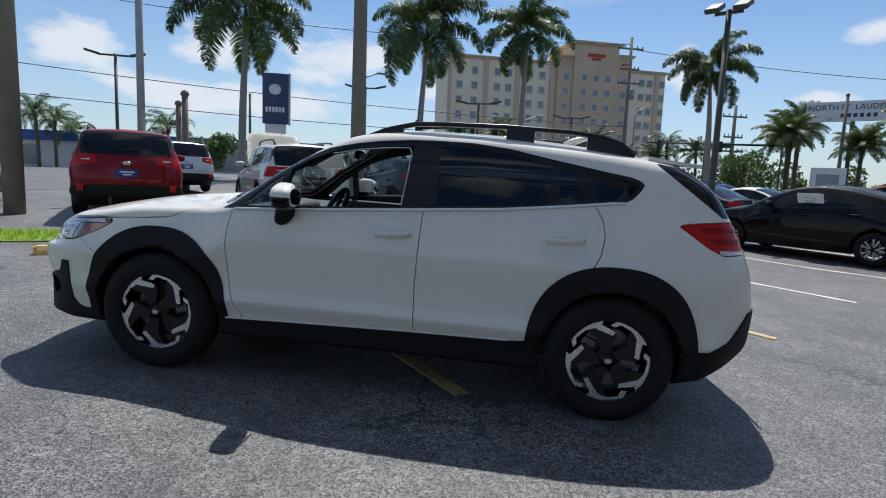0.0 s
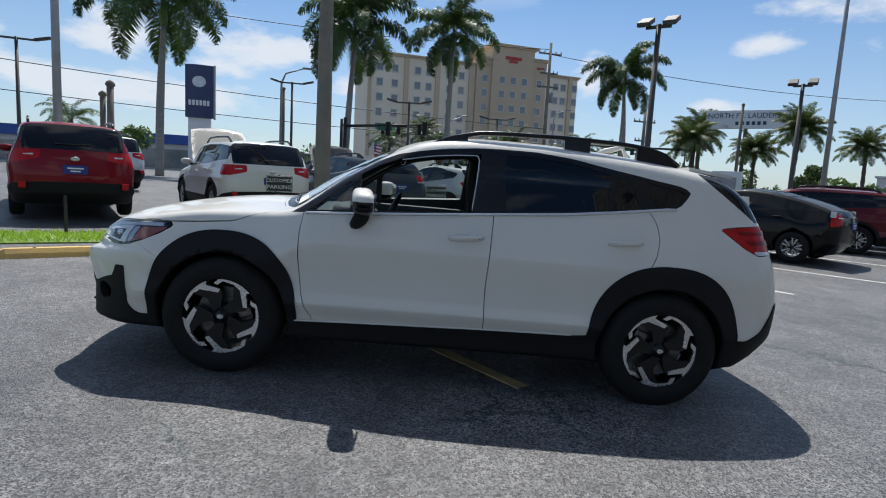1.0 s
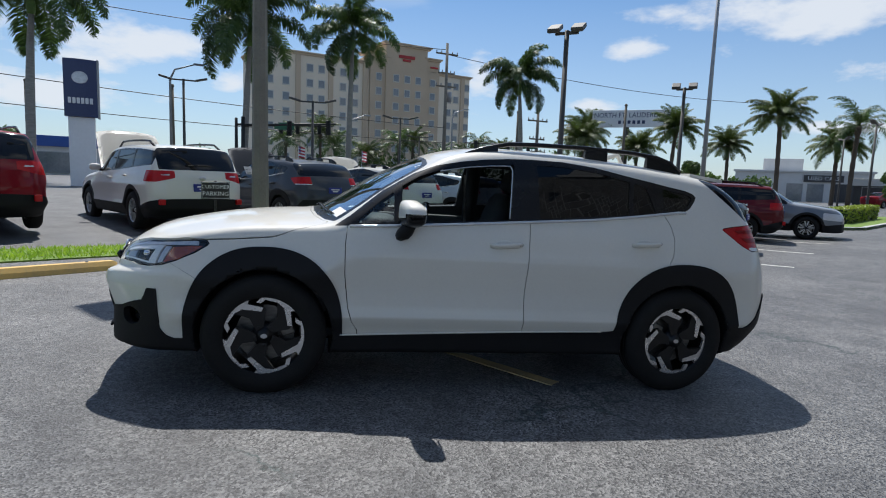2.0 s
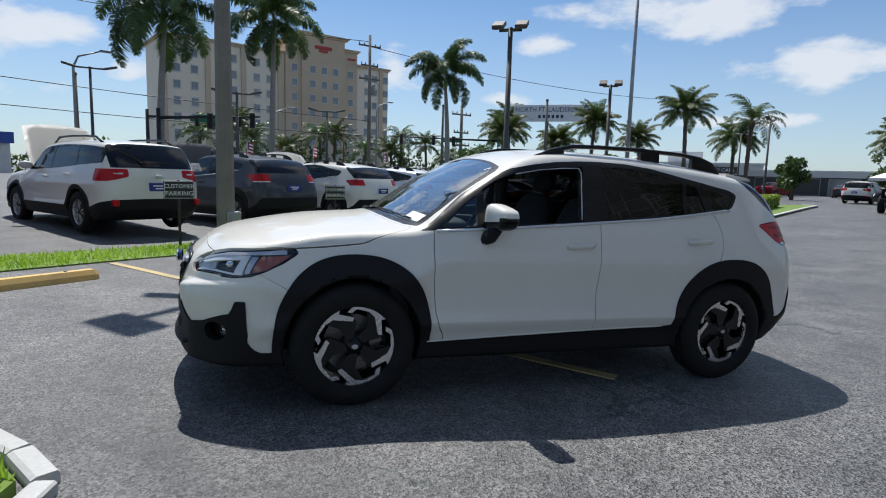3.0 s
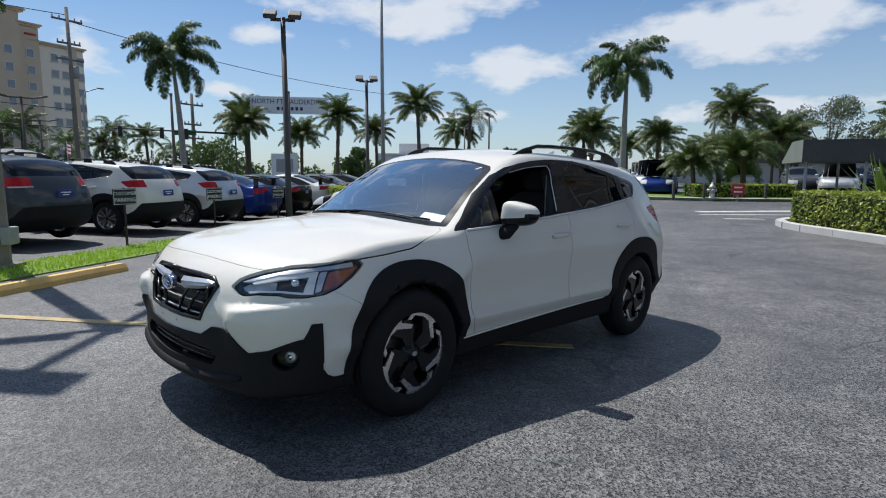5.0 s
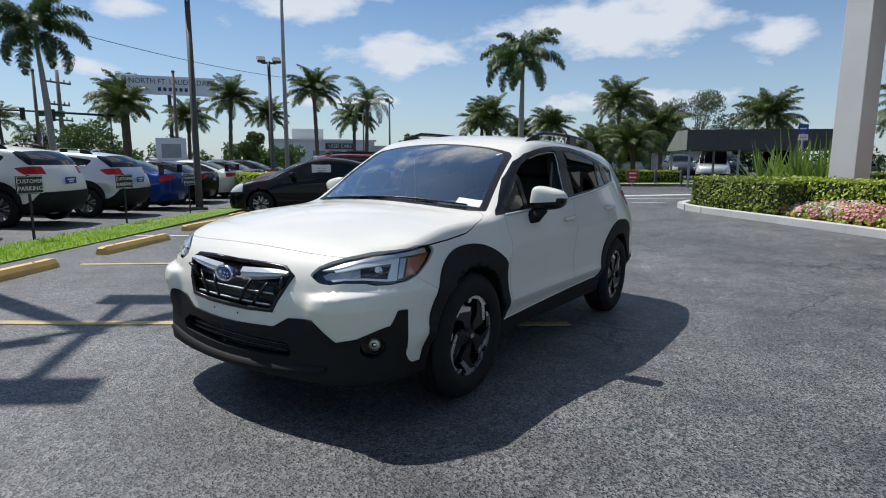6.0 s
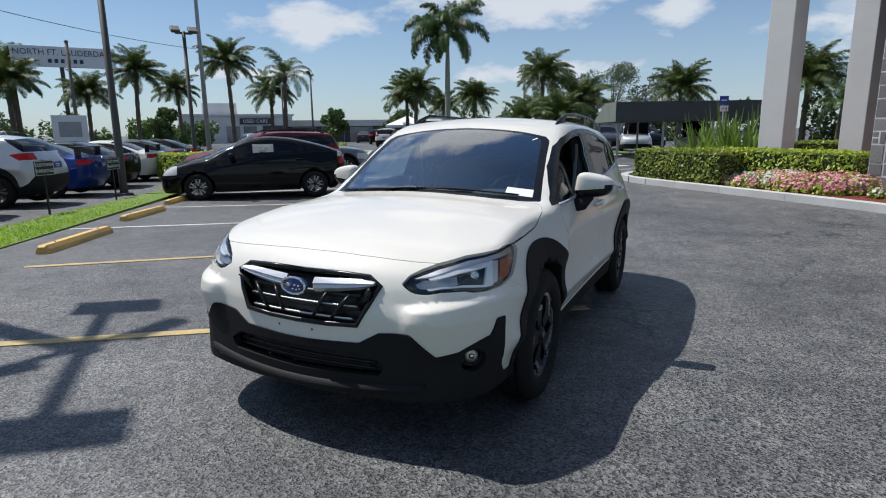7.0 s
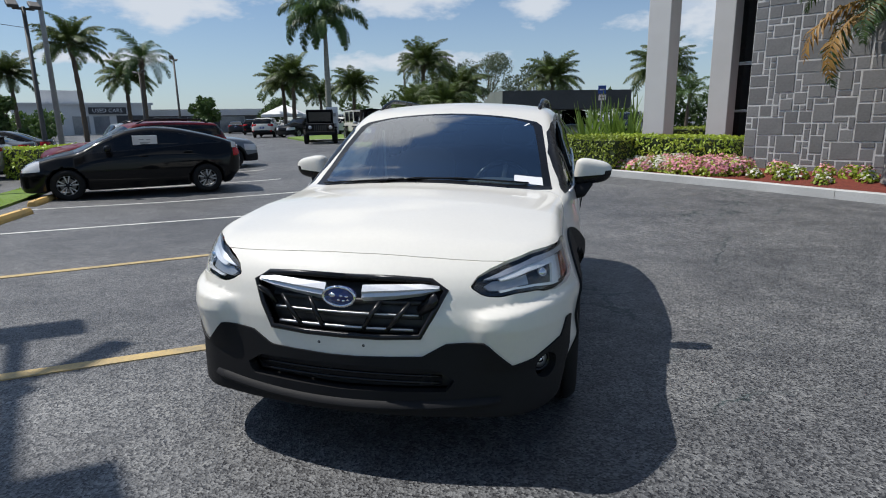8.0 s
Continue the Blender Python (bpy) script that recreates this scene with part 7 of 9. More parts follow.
# ---------------------------------------------------------------- palms, trees, hedge, flowers
def frond_mesh(name, length, n, leaf, lift, droop, material, seed, width=0.045, vee=0.5, tip_hang=0.35, plume=0.4):
    """A feather frond along +x from the origin: a bowed midrib with two rows of narrow leaflets."""
    rng = random.Random(seed)
    rib = []
    x, z, a = 0.0, 0.0, lift
    k = 24
    for i in range(k + 1):
        rib.append(Vector((x, 0, z)))
        x += length / k * math.cos(a)
        z += length / k * math.sin(a)
        a -= droop / k * (0.5 + 1.1 * i / k)
    v, f = [], []
    for i in range(k):
        w0, w1 = 0.035 * (1 - i / k) + 0.006, 0.035 * (1 - (i + 1) / k) + 0.006
        b = len(v)
        for p, w in ((rib[i], w0), (rib[i + 1], w1)):
            v += [p + Vector((0, -w, 0)), p + Vector((0, 0, w * 0.9)), p + Vector((0, w, 0))]
        f += [(b, b + 3, b + 4, b + 1), (b + 1, b + 4, b + 5, b + 2), (b + 2, b + 5, b + 3, b)]
    for i in range(n):
        u = 0.13 + 0.87 * (i + rng.random() * 0.6) / n
        j = min(int(u * k), k - 1)
        p = rib[j].lerp(rib[j + 1], u * k - j)
        d = (rib[j + 1] - rib[j]).normalized()
        size = leaf * (math.sin(math.pi * min(1, 0.12 + 0.86 * u)) ** 0.6) * rng.uniform(0.85, 1.1)
        for s in (-1, 1):
            out = Vector((0, s, 0))
            up = d.cross(out) * -s
            g = rng.uniform(-plume, plume)
            way = (d * rng.uniform(0.45, 0.75) + out * 1.0 + up * (vee * 0.6 + g)).normalized()
            m = p + way * size * 0.5
            e = m + (way + Vector((0, 0, -tip_hang * rng.uniform(0.7, 1.5)))).normalized() * size * 0.5
            w = (d * width * 0.5)
            b = len(v)
            v += [p - w * 0.5, p + w * 0.5, m + w, m - w, e]
            f += [(b, b + 1, b + 2, b + 3), (b + 3, b + 2, b + 4)]
    me = bpy.data.meshes.new(name)
    me.from_pydata([tuple(q) for q in v], [], f)
    me.materials.append(material)
    me.update()
    return me


FR_ROYAL = [frond_mesh("frond", 4.2, 150, 0.95, 0.7, 2.0, M["frond"], s, 0.07, 0.2, 1.1, 1.1) for s in (1, 2, 3)]
FR_DATE = [frond_mesh("frond", 2.7, 84, 0.58, 0.75, 1.45, M["frond_grey"], s, 0.045, 0.6, 0.35, 0.7) for s in (4, 5, 6)]
FR_COCO = [frond_mesh("frond", 3.4, 50, 0.75, 0.7, 2.1, M["frond"], s, 0.06, 0.2, 0.8) for s in (7, 8)]
FR_DRY = frond_mesh("frond", 2.0, 40, 0.5, 0.3, 2.0, M["frond_dry"], 9, 0.05, 0.2, 0.9)


def put_frond(me, parent, z, yaw, pitch, size, r=0.1):
    o = new("frond", me)
    o.parent = parent
    o.matrix_basis = Matrix.Translation((0, 0, z)) @ rot_z(yaw) @ Matrix.Translation((r, 0, 0)) @ Matrix.Rotation(-pitch, 4, "Y") @ Matrix.Scale(size, 4)
    return o


def royal_palm(x, y, crown_z, seed, size=1.0, lean=(0, 0), label="tall royal palm with a smooth grey trunk and drooping fronds", base=None, wind=(0.5, 0.0)):
    rng = random.Random(seed)
    z0 = gz(x, y) if base is None else base
    h = crown_z - z0
    root = empty_at("palm_tree", Matrix.Translation((x, y, z0)))
    bm = bmesh.new()
    pts, rad = [], []
    hs = h - 1.5 * size
    for i in range(13):
        u = i / 12
        pts.append((lean[0] * u * u, lean[1] * u * u, hs * u - 0.15 * (i == 0)))
        rad.append(1.05 * (0.21 + 0.05 * math.exp(-u * 14) + 0.045 * math.sin(math.pi * u) - 0.075 * u))
    tube(bm, pts, rad, 12)
    part("trunk", bm, M["trunk"], root, smooth=True)
    bm = bmesh.new()
    tube(bm, [(lean[0], lean[1], hs - 0.02), (lean[0], lean[1], hs + 0.3 * size), (lean[0], lean[1], hs + 1.0 * size), (lean[0], lean[1], h)],
         [0.15 * size, 0.18 * size, 0.12 * size, 0.05 * size], 10)
    part("crownshaft", bm, M["shaft"], root, "smooth green crownshaft", smooth=True)
    n = 20
    for i in range(n):
        yaw = i * 2.399 + rng.uniform(-0.2, 0.2)
        u = i / (n - 1)
        pitch = 0.75 - 1.75 * u + rng.uniform(-0.15, 0.15) + 0.18 * math.cos(yaw - 0.3)
        o = put_frond(FR_ROYAL[i % 3], root, h - 0.28 * u * size, yaw, pitch, size * rng.uniform(0.85, 1.1), 0.05)
        o.matrix_basis = Matrix.Translation((lean[0], lean[1], 0)) @ o.matrix_basis
    bm = bmesh.new()
    tube(bm, [(lean[0], lean[1], h - 0.1), (lean[0] + 0.02, lean[1], h + 0.7 * size), (lean[0] + 0.05, lean[1], h + 1.3 * size)], [0.04, 0.025, 0.006], 6)
    part("spear_leaf", bm, M["frond"], root)
    return tagged(root, label, "palm tree", "royal palms")


def date_palm(x, y, crown_z, seed, size=1.0, label="date palm with a brown trunk and a full feathery crown", coco=False, dense=42):
    rng = random.Random(seed)
    z0 = gz(x, y)
    h = crown_z - z0
    root = empty_at("palm_tree", Matrix.Translation((x, y, z0)))
    bm = bmesh.new()
    pts, rad = [], []
    for i in range(15):
        u = i / 14
        pts.append((0.25 * math.sin(seed) * u * u, 0.2 * math.cos(seed) * u * u, h * u - 0.1 * (i == 0)))
        rad.append(size * (0.17 + 0.03 * (i % 2) - 0.03 * u + (0.07 if u > 0.86 else 0)))
    tube(bm, pts, rad, 9)
    part("trunk", bm, M["trunk_brown"], root, smooth=True)
    n = 18 if coco else dense
    for i in range(n):
        u = i / (n - 1)
        yaw = i * 2.399 + rng.uniform(-0.3, 0.3)
        pitch = 0.85 - (1.6 if coco else 1.75) * u + rng.uniform(-0.2, 0.2)
        src = FR_COCO if coco else FR_DATE
        o = put_frond(src[i % len(src)], root, h - 0.1, yaw, pitch, size * rng.uniform(0.8, 1.12), 0.08)
        o.matrix_basis = Matrix.Translation((pts[-1][0], pts[-1][1], 0)) @ o.matrix_basis
    return tagged(root, label, "palm tree", "date palms")


def leaf_cloud(name, centres, count, size, material, parent, seed, squash=1.0, flat=0.0):
    """Many small leaves round a set of clump centres (x, y, z, radius)."""
    rng = np.random.default_rng(seed)
    c = np.array(centres)
    wts = c[:, 3] ** 2
    pick = rng.choice(len(c), count, p=wts / wts.sum())
    d = rng.normal(size=(count, 3))
    d /= np.linalg.norm(d, axis=1)[:, None]
    r = c[pick, 3] * rng.uniform(0.45, 1.08, count) ** 0.6
    p = c[pick, :3] + d * r[:, None] * np.array([1, 1, squash])
    a = rng.normal(size=(count, 3)); a /= np.linalg.norm(a, axis=1)[:, None]
    b = np.cross(a, d + rng.normal(size=(count, 3)) * 0.5)
    b /= np.maximum(np.linalg.norm(b, axis=1), 1e-6)[:, None]
    s = size * rng.uniform(0.6, 1.4, count)[:, None]
    v = np.stack([p - a * s, p - b * s * 0.45, p + a * s, p + b * s * 0.45], 1).reshape(-1, 3)
    f = np.arange(count * 4).reshape(-1, 4)
    return mesh_ob(name, v, f, material, parent)


def broad_tree(x, y, top, spread, seed, mat_="tree", label="small round leafy green tree", leaf=0.16, count=2600, airy=False):
    rng = random.Random(seed)
    z0 = gz(x, y)
    root = empty_at("tree", Matrix.Translation((x, y, z0)))
    h = top - z0
    bm = bmesh.new()
    tube(bm, [(0, 0, -0.1), (0.05, 0, h * 0.3), (0.1, 0.05, h * 0.6), (0.05, 0.1, h * 0.85)], [0.16, 0.13, 0.08, 0.02], 8)
    cl = []
    for i in range(14 if not airy else 22):
        a, u = rng.uniform(0, 6.28), rng.uniform(0.3, 1.0)
        rr = spread * math.sqrt(max(0.05, 1 - (2 * u - 1.15) ** 2)) * rng.uniform(0.35, 0.85)
        c = (rr * math.cos(a), rr * math.sin(a), h * u * 0.95, spread * rng.uniform(0.22, 0.42) * (0.75 if airy else 1))
        cl.append(c)
        tube(bm, [(0.05, 0, h * 0.3 * rng.uniform(0.7, 1.6)), (c[0] * 0.6, c[1] * 0.6, c[2] * 0.75), c[:3]], [0.06, 0.035, 0.012], 5)
    part("trunk", bm, M["trunk_brown"], root, smooth=True)
    leaf_cloud("crown", cl, count, leaf, M[mat_], root, seed)
    return tagged(root, label, "tree")


ROYALS = [(-16.75, 31.5, 11.3, 1.3, (0.3, 0)), (-6.6, 39.1, 12.1, 1.3, (0.4, 0.2)), (0.95, 45.4, 13.4, 1.1, (0.2, 0)), (16.4, 45.9, 10.65, 1.0, (-0.4, 0)), (40.6, 19.05, 9.7, 0.92, (0.1, 0))]
for i, (x, y, z, s, ln) in enumerate(ROYALS):
    royal_palm(x, y, z, 11 + i, s, ln)
DATES = [(28.6, 41.4, 6.5, 1.0), (29.8, 49.3, 5.2, 1.0), (24.4, 50.1, 6.0, 1.1), (43.1, 45.5, 8.9, 1.27), (46.5, 57.3, 6.8, 1.2), (56.3, 51.8, 7.0, 1.3),
         (45.3, 24.6, 5.45, 1.07), (56.4, 23.2, 5.0, 1.1), (46.65, 12.7, 6.2, 1.1), (32.7, 8.9, 2.3, 0.85), (50.1, 9.8, 4.2, 1.15), (47.4, 26.6, 5.0, 1.03),
         (50.3, 1.6, 4.9, 1.15), (62, -8.9, 6.0, 1.6), (30.45, 62.1, 7.9, 1.4), (68.5, 32.5, 5.0, 1.1), (29.5, 6.6, 2.3, 0.8), (24.5, 7.3, 1.9, 0.6)]
for i, (x, y, z, s) in enumerate(DATES):
    date_palm(x, y, z, 40 + i, s)
date_palm(55.3, 48.7, 8.8, 71, 1.4, "wind-bent coconut palm with drooping fronds", True)
date_palm(55.0, -10.7, 3.4, 72, 0.9, "small far coconut palm", True)
for i, (x, y, z) in enumerate([(-46, 48, 5.8), (-46.3, 50.5, 5.3), (-47.3, 53.6, 4.4), (-30, 44, 4.4)]):
    date_palm(x, y, z, 80 + i, 0.9, "far palm beyond the road", True)
# palms before the hotel
for i in range(11):
    date_palm(-6 + i * 3.6 + 0.9 * math.sin(i * 2.1), 72 + 1.2 * i, 5.6 + 1.3 * math.sin(i * 1.7), 90 + i, 1.15, "palm before the hotel", i % 2 == 0, 22)
broad_tree(69.8, 10.3, 9.6, 4.2, 5, "needle", "tall feathery casuarina tree", 0.11, 9000, True)
broad_tree(64.0, 14.1, 7.6, 3.6, 6, "needle", "feathery grey-green casuarina tree", 0.16, 4200, True)
broad_tree(74, 5, 8.6, 4.0, 7, "needle", "feathery grey-green casuarina tree", 0.16, 4200, True)
broad_tree(26.4, 35.3, 3.2, 1.4, 8)
broad_tree(40.5, 30.4, 3.6, 1.5, 9)
broad_tree(52.2, 30.7, 4.4, 2.0, 10)
broad_tree(-21.1, 35.3, 3.6, 1.8, 12)
broad_tree(20.5, 50, 4.4, 2.6, 13)


def tree_belt(name, pts, count, leaf, label, seed, mat_="tree"):
    """A far belt of mixed trees and shrubs as one mass of leaves."""
    rng = random.Random(seed)
    cl = []
    for (x0, y0, h0), (x1, y1, h1) in zip(pts, pts[1:]):
        n = max(2, int(math.hypot(x1 - x0, y1 - y0) / 2.0))
        for i in range(n):
            u = (i + rng.random()) / n
            x, y, h = x0 + (x1 - x0) * u, y0 + (y1 - y0) * u, (h0 + (h1 - h0) * u) * rng.uniform(0.55, 1.1)
            cl += [(x, y, h * 0.75, h * 0.3), (x + rng.uniform(-1, 1), y + rng.uniform(-1, 1), h * 0.35, h * 0.42)]
    ob = leaf_cloud(name, cl, count, leaf, M[mat_], None, seed)
    return tagged(ob, label, "trees", kind="stuff")


tree_belt("distant_trees", [(-60, 62, 4.5), (-30, 66, 3.5), (-12, 68, 4.0), (10, 78, 4.5), (30, 84, 5.0), (44, 78, 4.6)], 9000, 0.30, "belt of distant trees beyond the road", 21)
tree_belt("distant_trees", [(30, 66, 4.2), (44, 62, 3.4), (60, 66, 4.0)], 4500, 0.30, "distant trees by the road", 22)
tree_belt("distant_trees", [(78, 34, 4.6), (74, 22, 5.4), (70, 10, 5.0), (66, 0, 4.2), (60, -12, 4.0), (50, -22, 4.0)], 11000, 0.26, "distant shrubs and trees beyond the lot", 23)


def hedge(name, line, thick, height, seed, label, density=420, leaf=0.042):
    """A clipped hedge along a line: a core coloured dark as inner shade, and a skin of small leaves."""
    root = empty_at(name)
    rng = np.random.default_rng(seed)
    pts = [Vector(p) for p in line]
    bm = bmesh.new()
    P_, N_, vv, ff = [], [], [], []
    for a, b in zip(pts, pts[1:]):
        d = (b - a).normalized()
        w = Vector((-d.y, d.x))
        ext = thick * 0.35
        a2, b2 = a - d * ext, b + d * ext
        t = thick / 2 - 0.05
        q = [a2 + w * t, b2 + w * t, b2 - w * t, a2 - w * t]
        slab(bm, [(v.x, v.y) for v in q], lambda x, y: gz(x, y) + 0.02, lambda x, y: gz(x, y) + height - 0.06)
        L_ = (b2 - a2).length
        for face, area in (("top", L_ * thick), ("l", L_ * height), ("r", L_ * height), ("e0", thick * height), ("e1", thick * height)):
            n = int(area * density)
            u, v = rng.random(n), rng.random(n)
            for k in range(n):
                j = rng.normal(0, 0.018)
                if face == "top":
                    p2 = a2 + d * (L_ * u[k]) + w * ((v[k] - 0.5) * thick)
                    z, nn = height + j + 0.02 * math.sin(p2.x * 3.1) * math.sin(p2.y * 2.7), Vector((0, 0, 1))
                elif face in "lr":
                    s = 1 if face == "l" else -1
                    p2 = a2 + d * (L_ * u[k]) + w * s * (thick / 2 + j + 0.02 * math.sin(u[k] * L_ * 4) * math.sin(v[k] * 9))
                    z, nn = 0.04 + v[k] * (height - 0.04), Vector((w.x * s, w.y * s, 0.3))
                else:
                    s = 1 if face == "e1" else -1
                    p2 = (b2 if s > 0 else a2) + w * ((u[k] - 0.5) * thick) + d * s * j
                    z, nn = 0.04 + v[k] * (height - 0.04), Vector((d.x * s, d.y * s, 0.3))
                P_.append((p2.x, p2.y, gz(p2.x, p2.y) + z)); N_.append(tuple(nn))
    # solid block behind the leaves, its dark colour standing in for shade
    part("woody_core", bm, M["hedge_core_shade"], root)
    p, nn = np.array(P_), np.array(N_)
    n = len(p)
    d = nn + rng.normal(0, 0.55, (n, 3)); d /= np.linalg.norm(d, axis=1)[:, None]
    a = np.cross(d, rng.normal(size=(n, 3))); a /= np.linalg.norm(a, axis=1)[:, None]
    b = np.cross(d, a)
    s = leaf * rng.uniform(0.6, 1.3, n)[:, None]
    v = np.stack([p - a * s, p - b * s * 0.55 + d * s * 0.15, p + a * s, p + b * s * 0.55 + d * s * 0.15], 1).reshape(-1, 3)
    tagged(mesh_ob("leaves", v, np.arange(4 * n).reshape(-1, 4), M["hedge"], root), kind="stuff")
    return tagged(root, label, "hedge")


hedge("hedge", [(12.0, -0.35), (10.75, -1.75)], 1.15, 0.84, 31, "clipped yellow-green hedge on the bed's corner")
hedge("hedge", [(11.05, -2.3), (9.75, -4.05)], 0.9, 0.90, 32, "clipped yellow-green hedge behind the flowers")
hedge("hedge", [(12.3, -0.9), (15.2, -2.6)], 1.0, 0.82, 33, "clipped hedge beside the drive", 200, 0.055)
hedge("hedge", [(23.6, 6.8), (27.0, 4.0)], 1.0, 0.68, 34, "clipped hedge on the far island", 160, 0.06)
hedge("hedge", [sn(15.4, 5.3), sn(17.6, 7.0)], 1.4, 0.95, 35, "clipped hedge at the end of the stalls", 160, 0.06)
hedge("hedge", [(20.2, 16.2), (25.0, 19.2)], 1.0, 0.75, 37, "clipped low hedge on a small island in the lot", 160, 0.06)
hedge("hedge", [(15.2, -3.6), (17.4, -6.0)], 0.8, 1.0, 36, "clipped hedge between the pillars", 120, 0.06)


def flower_clump(x, y, colour, r, seed, dense=True):
    rng = np.random.default_rng(seed)
    root = empty_at("flower_clump", Matrix.Translation((x, y, float(bed_z(x, y)) - 0.03)))

    def blades(n, size, up, tilt, zmin):
        d = rng.normal(size=(n, 3)); d[:, 2] = np.abs(d[:, 2]) + up
        d /= np.linalg.norm(d, axis=1)[:, None]
        p = d * np.array([r, r, r * 1.15]) * rng.uniform(0.75, 1.0, n)[:, None]
        p[:, 2] = np.maximum(p[:, 2], zmin)
        nn = d + rng.normal(0, tilt, (n, 3)); nn /= np.linalg.norm(nn, axis=1)[:, None]
        a = np.cross(nn, rng.normal(size=(n, 3))); a /= np.linalg.norm(a, axis=1)[:, None]
        b = np.cross(nn, a)
        s = size * rng.uniform(0.7, 1.3, n)[:, None]
        return np.stack([p - a * s, p - b * s * 0.8, p + a * s, p + b * s * 0.8], 1).reshape(-1, 3)

    v = blades(130, 0.035, 0.0, 0.6, 0.02)
    mesh_ob("leaves", v, np.arange(len(v)).reshape(-1, 4), M["hedge"], root)
    v = blades(170 if dense else 50, 0.030, 0.25, 0.4, 0.06)
    v[:, 2] += 0.02
    mesh_ob("blossoms", v, np.arange(len(v)).reshape(-1, 4), M["petal_pink" if colour else "petal_white"], root)
    return tagged(root, "clump of pink flowers in mulch" if colour else "clump of white flowers in mulch", "flowers", "bedding flowers")


def flower_row():
    rng = random.Random(8)
    for i in range(84):
        u = (i + rng.random()) / 84
        base = Vector((10.2, -1.5)).lerp(Vector((8.25, -3.75)), u)
        off = rng.uniform(0.22, 0.72)
        x, y = base.x + 0.73 * off, base.y - 0.68 * off
        flower_clump(x, y, rng.random() < (0.45 if u < 0.45 else 0.68), rng.uniform(0.17, 0.25) * (0.75 + 0.5 * min(1, u * 2)), 300 + i, u > 0.4 or rng.random() < 0.5)
    for i, (u, off, r, c) in enumerate(((0.06, 0.35, 0.17, 0), (0.14, 0.75, 0.24, 1), (0.20, 0.65, 0.24, 1), (0.25, 0.35, 0.20, 0), (0.31, 0.5, 0.22, 0), (0.42, 0.85, 0.20, 1), (0.5, 0.3, 0.19, 0), (0.58, 0.8, 0.22, 1), (0.64, 0.9, 0.2, 1), (0.70, 0.6, 0.18, 0))):
        base = Vector((8.1, -3.9)).lerp(Vector((6.2, -6.0)), u)
        flower_clump(base.x + 0.73 * off, base.y - 0.68 * off, c, r, 400 + i, False)


flower_row()


def spiky_plant(x, y, size, seed):
    """A fan of long sword leaves."""
    rng = random.Random(seed)
    root = empty_at("plant", at_ground(x, y, 0, 0.1))
    v, f = [], []
    for i in range(90):
        a, e = rng.uniform(0, 6.28), rng.uniform(0.5, 1.45)
        L_ = size * rng.uniform(0.6, 1.1)
        d = Vector((math.cos(a), math.sin(a), 0))
        w = Vector((-d.y, d.x, 0)) * 0.075
        p, b = Vector((d.x * 0.2 * rng.random(), d.y * 0.2 * rng.random(), 0)), len(v)
        for k in range(5):
            s = k / 4
            q = p + d * (L_ * s * math.cos(e)) + Vector((0, 0, L_ * (s * math.sin(e) - 0.35 * s * s * math.cos(e))))
            ww = w * (1 - s * 0.92)
            v += [q - ww, q + ww]
        for k in range(4):
            f.append((b + 2 * k, b + 2 * k + 1, b + 2 * k + 3, b + 2 * k + 2))
    mesh_ob("sword_leaves", v, f, M["sword"], root)
    return tagged(root, "large spiky plant with sword-shaped green leaves", "plant")


for i, (x, y, s) in enumerate([(14.9, -1.15, 1.9), (15.0, -1.95, 2.2), (14.9, -2.6, 2.0), (15.6, -1.6, 2.1), (14.2, -2.35, 1.7)]):
    spiky_plant(x, y, s, 60 + i)


def wall_palm():
    """The small palm by the stone wall, with one dry frond."""
    o = date_palm(7.0, -6.0, 3.45, 55, 0.62, "small pale-trunked palm with a dry frond beside the stone wall", True)
    for c in o.children:
        if c.name.startswith("trunk"):
            c.data.materials[0] = M["trunk"]
    for k, (yaw, pitch) in enumerate(((1.45, -0.1), (1.75, -0.35))):
        f = put_frond(FR_DRY, o, 3.15, yaw, pitch, 0.95, 0.12)
    for k, (yaw, pitch) in enumerate(((1.2, 0.15), (1.6, 0.35), (1.0, 0.35), (1.9, 0.2), (2.3, 0.35))):
        put_frond(FR_COCO[k % 2], o, 3.25, yaw, pitch, 0.55, 0.05)


wall_palm()


# ---------------------------------------------------------------- buildings
def frame_m(p0, p1, z=0.0):
    """A pose whose x runs from p0 to p1 and whose -y looks to the viewer's side."""
    d = Vector((p1[0] - p0[0], p1[1] - p0[1]))
    return Matrix.Translation((p0[0], p0[1], z)) @ rot_z(math.atan2(d.y, d.x)), d.length


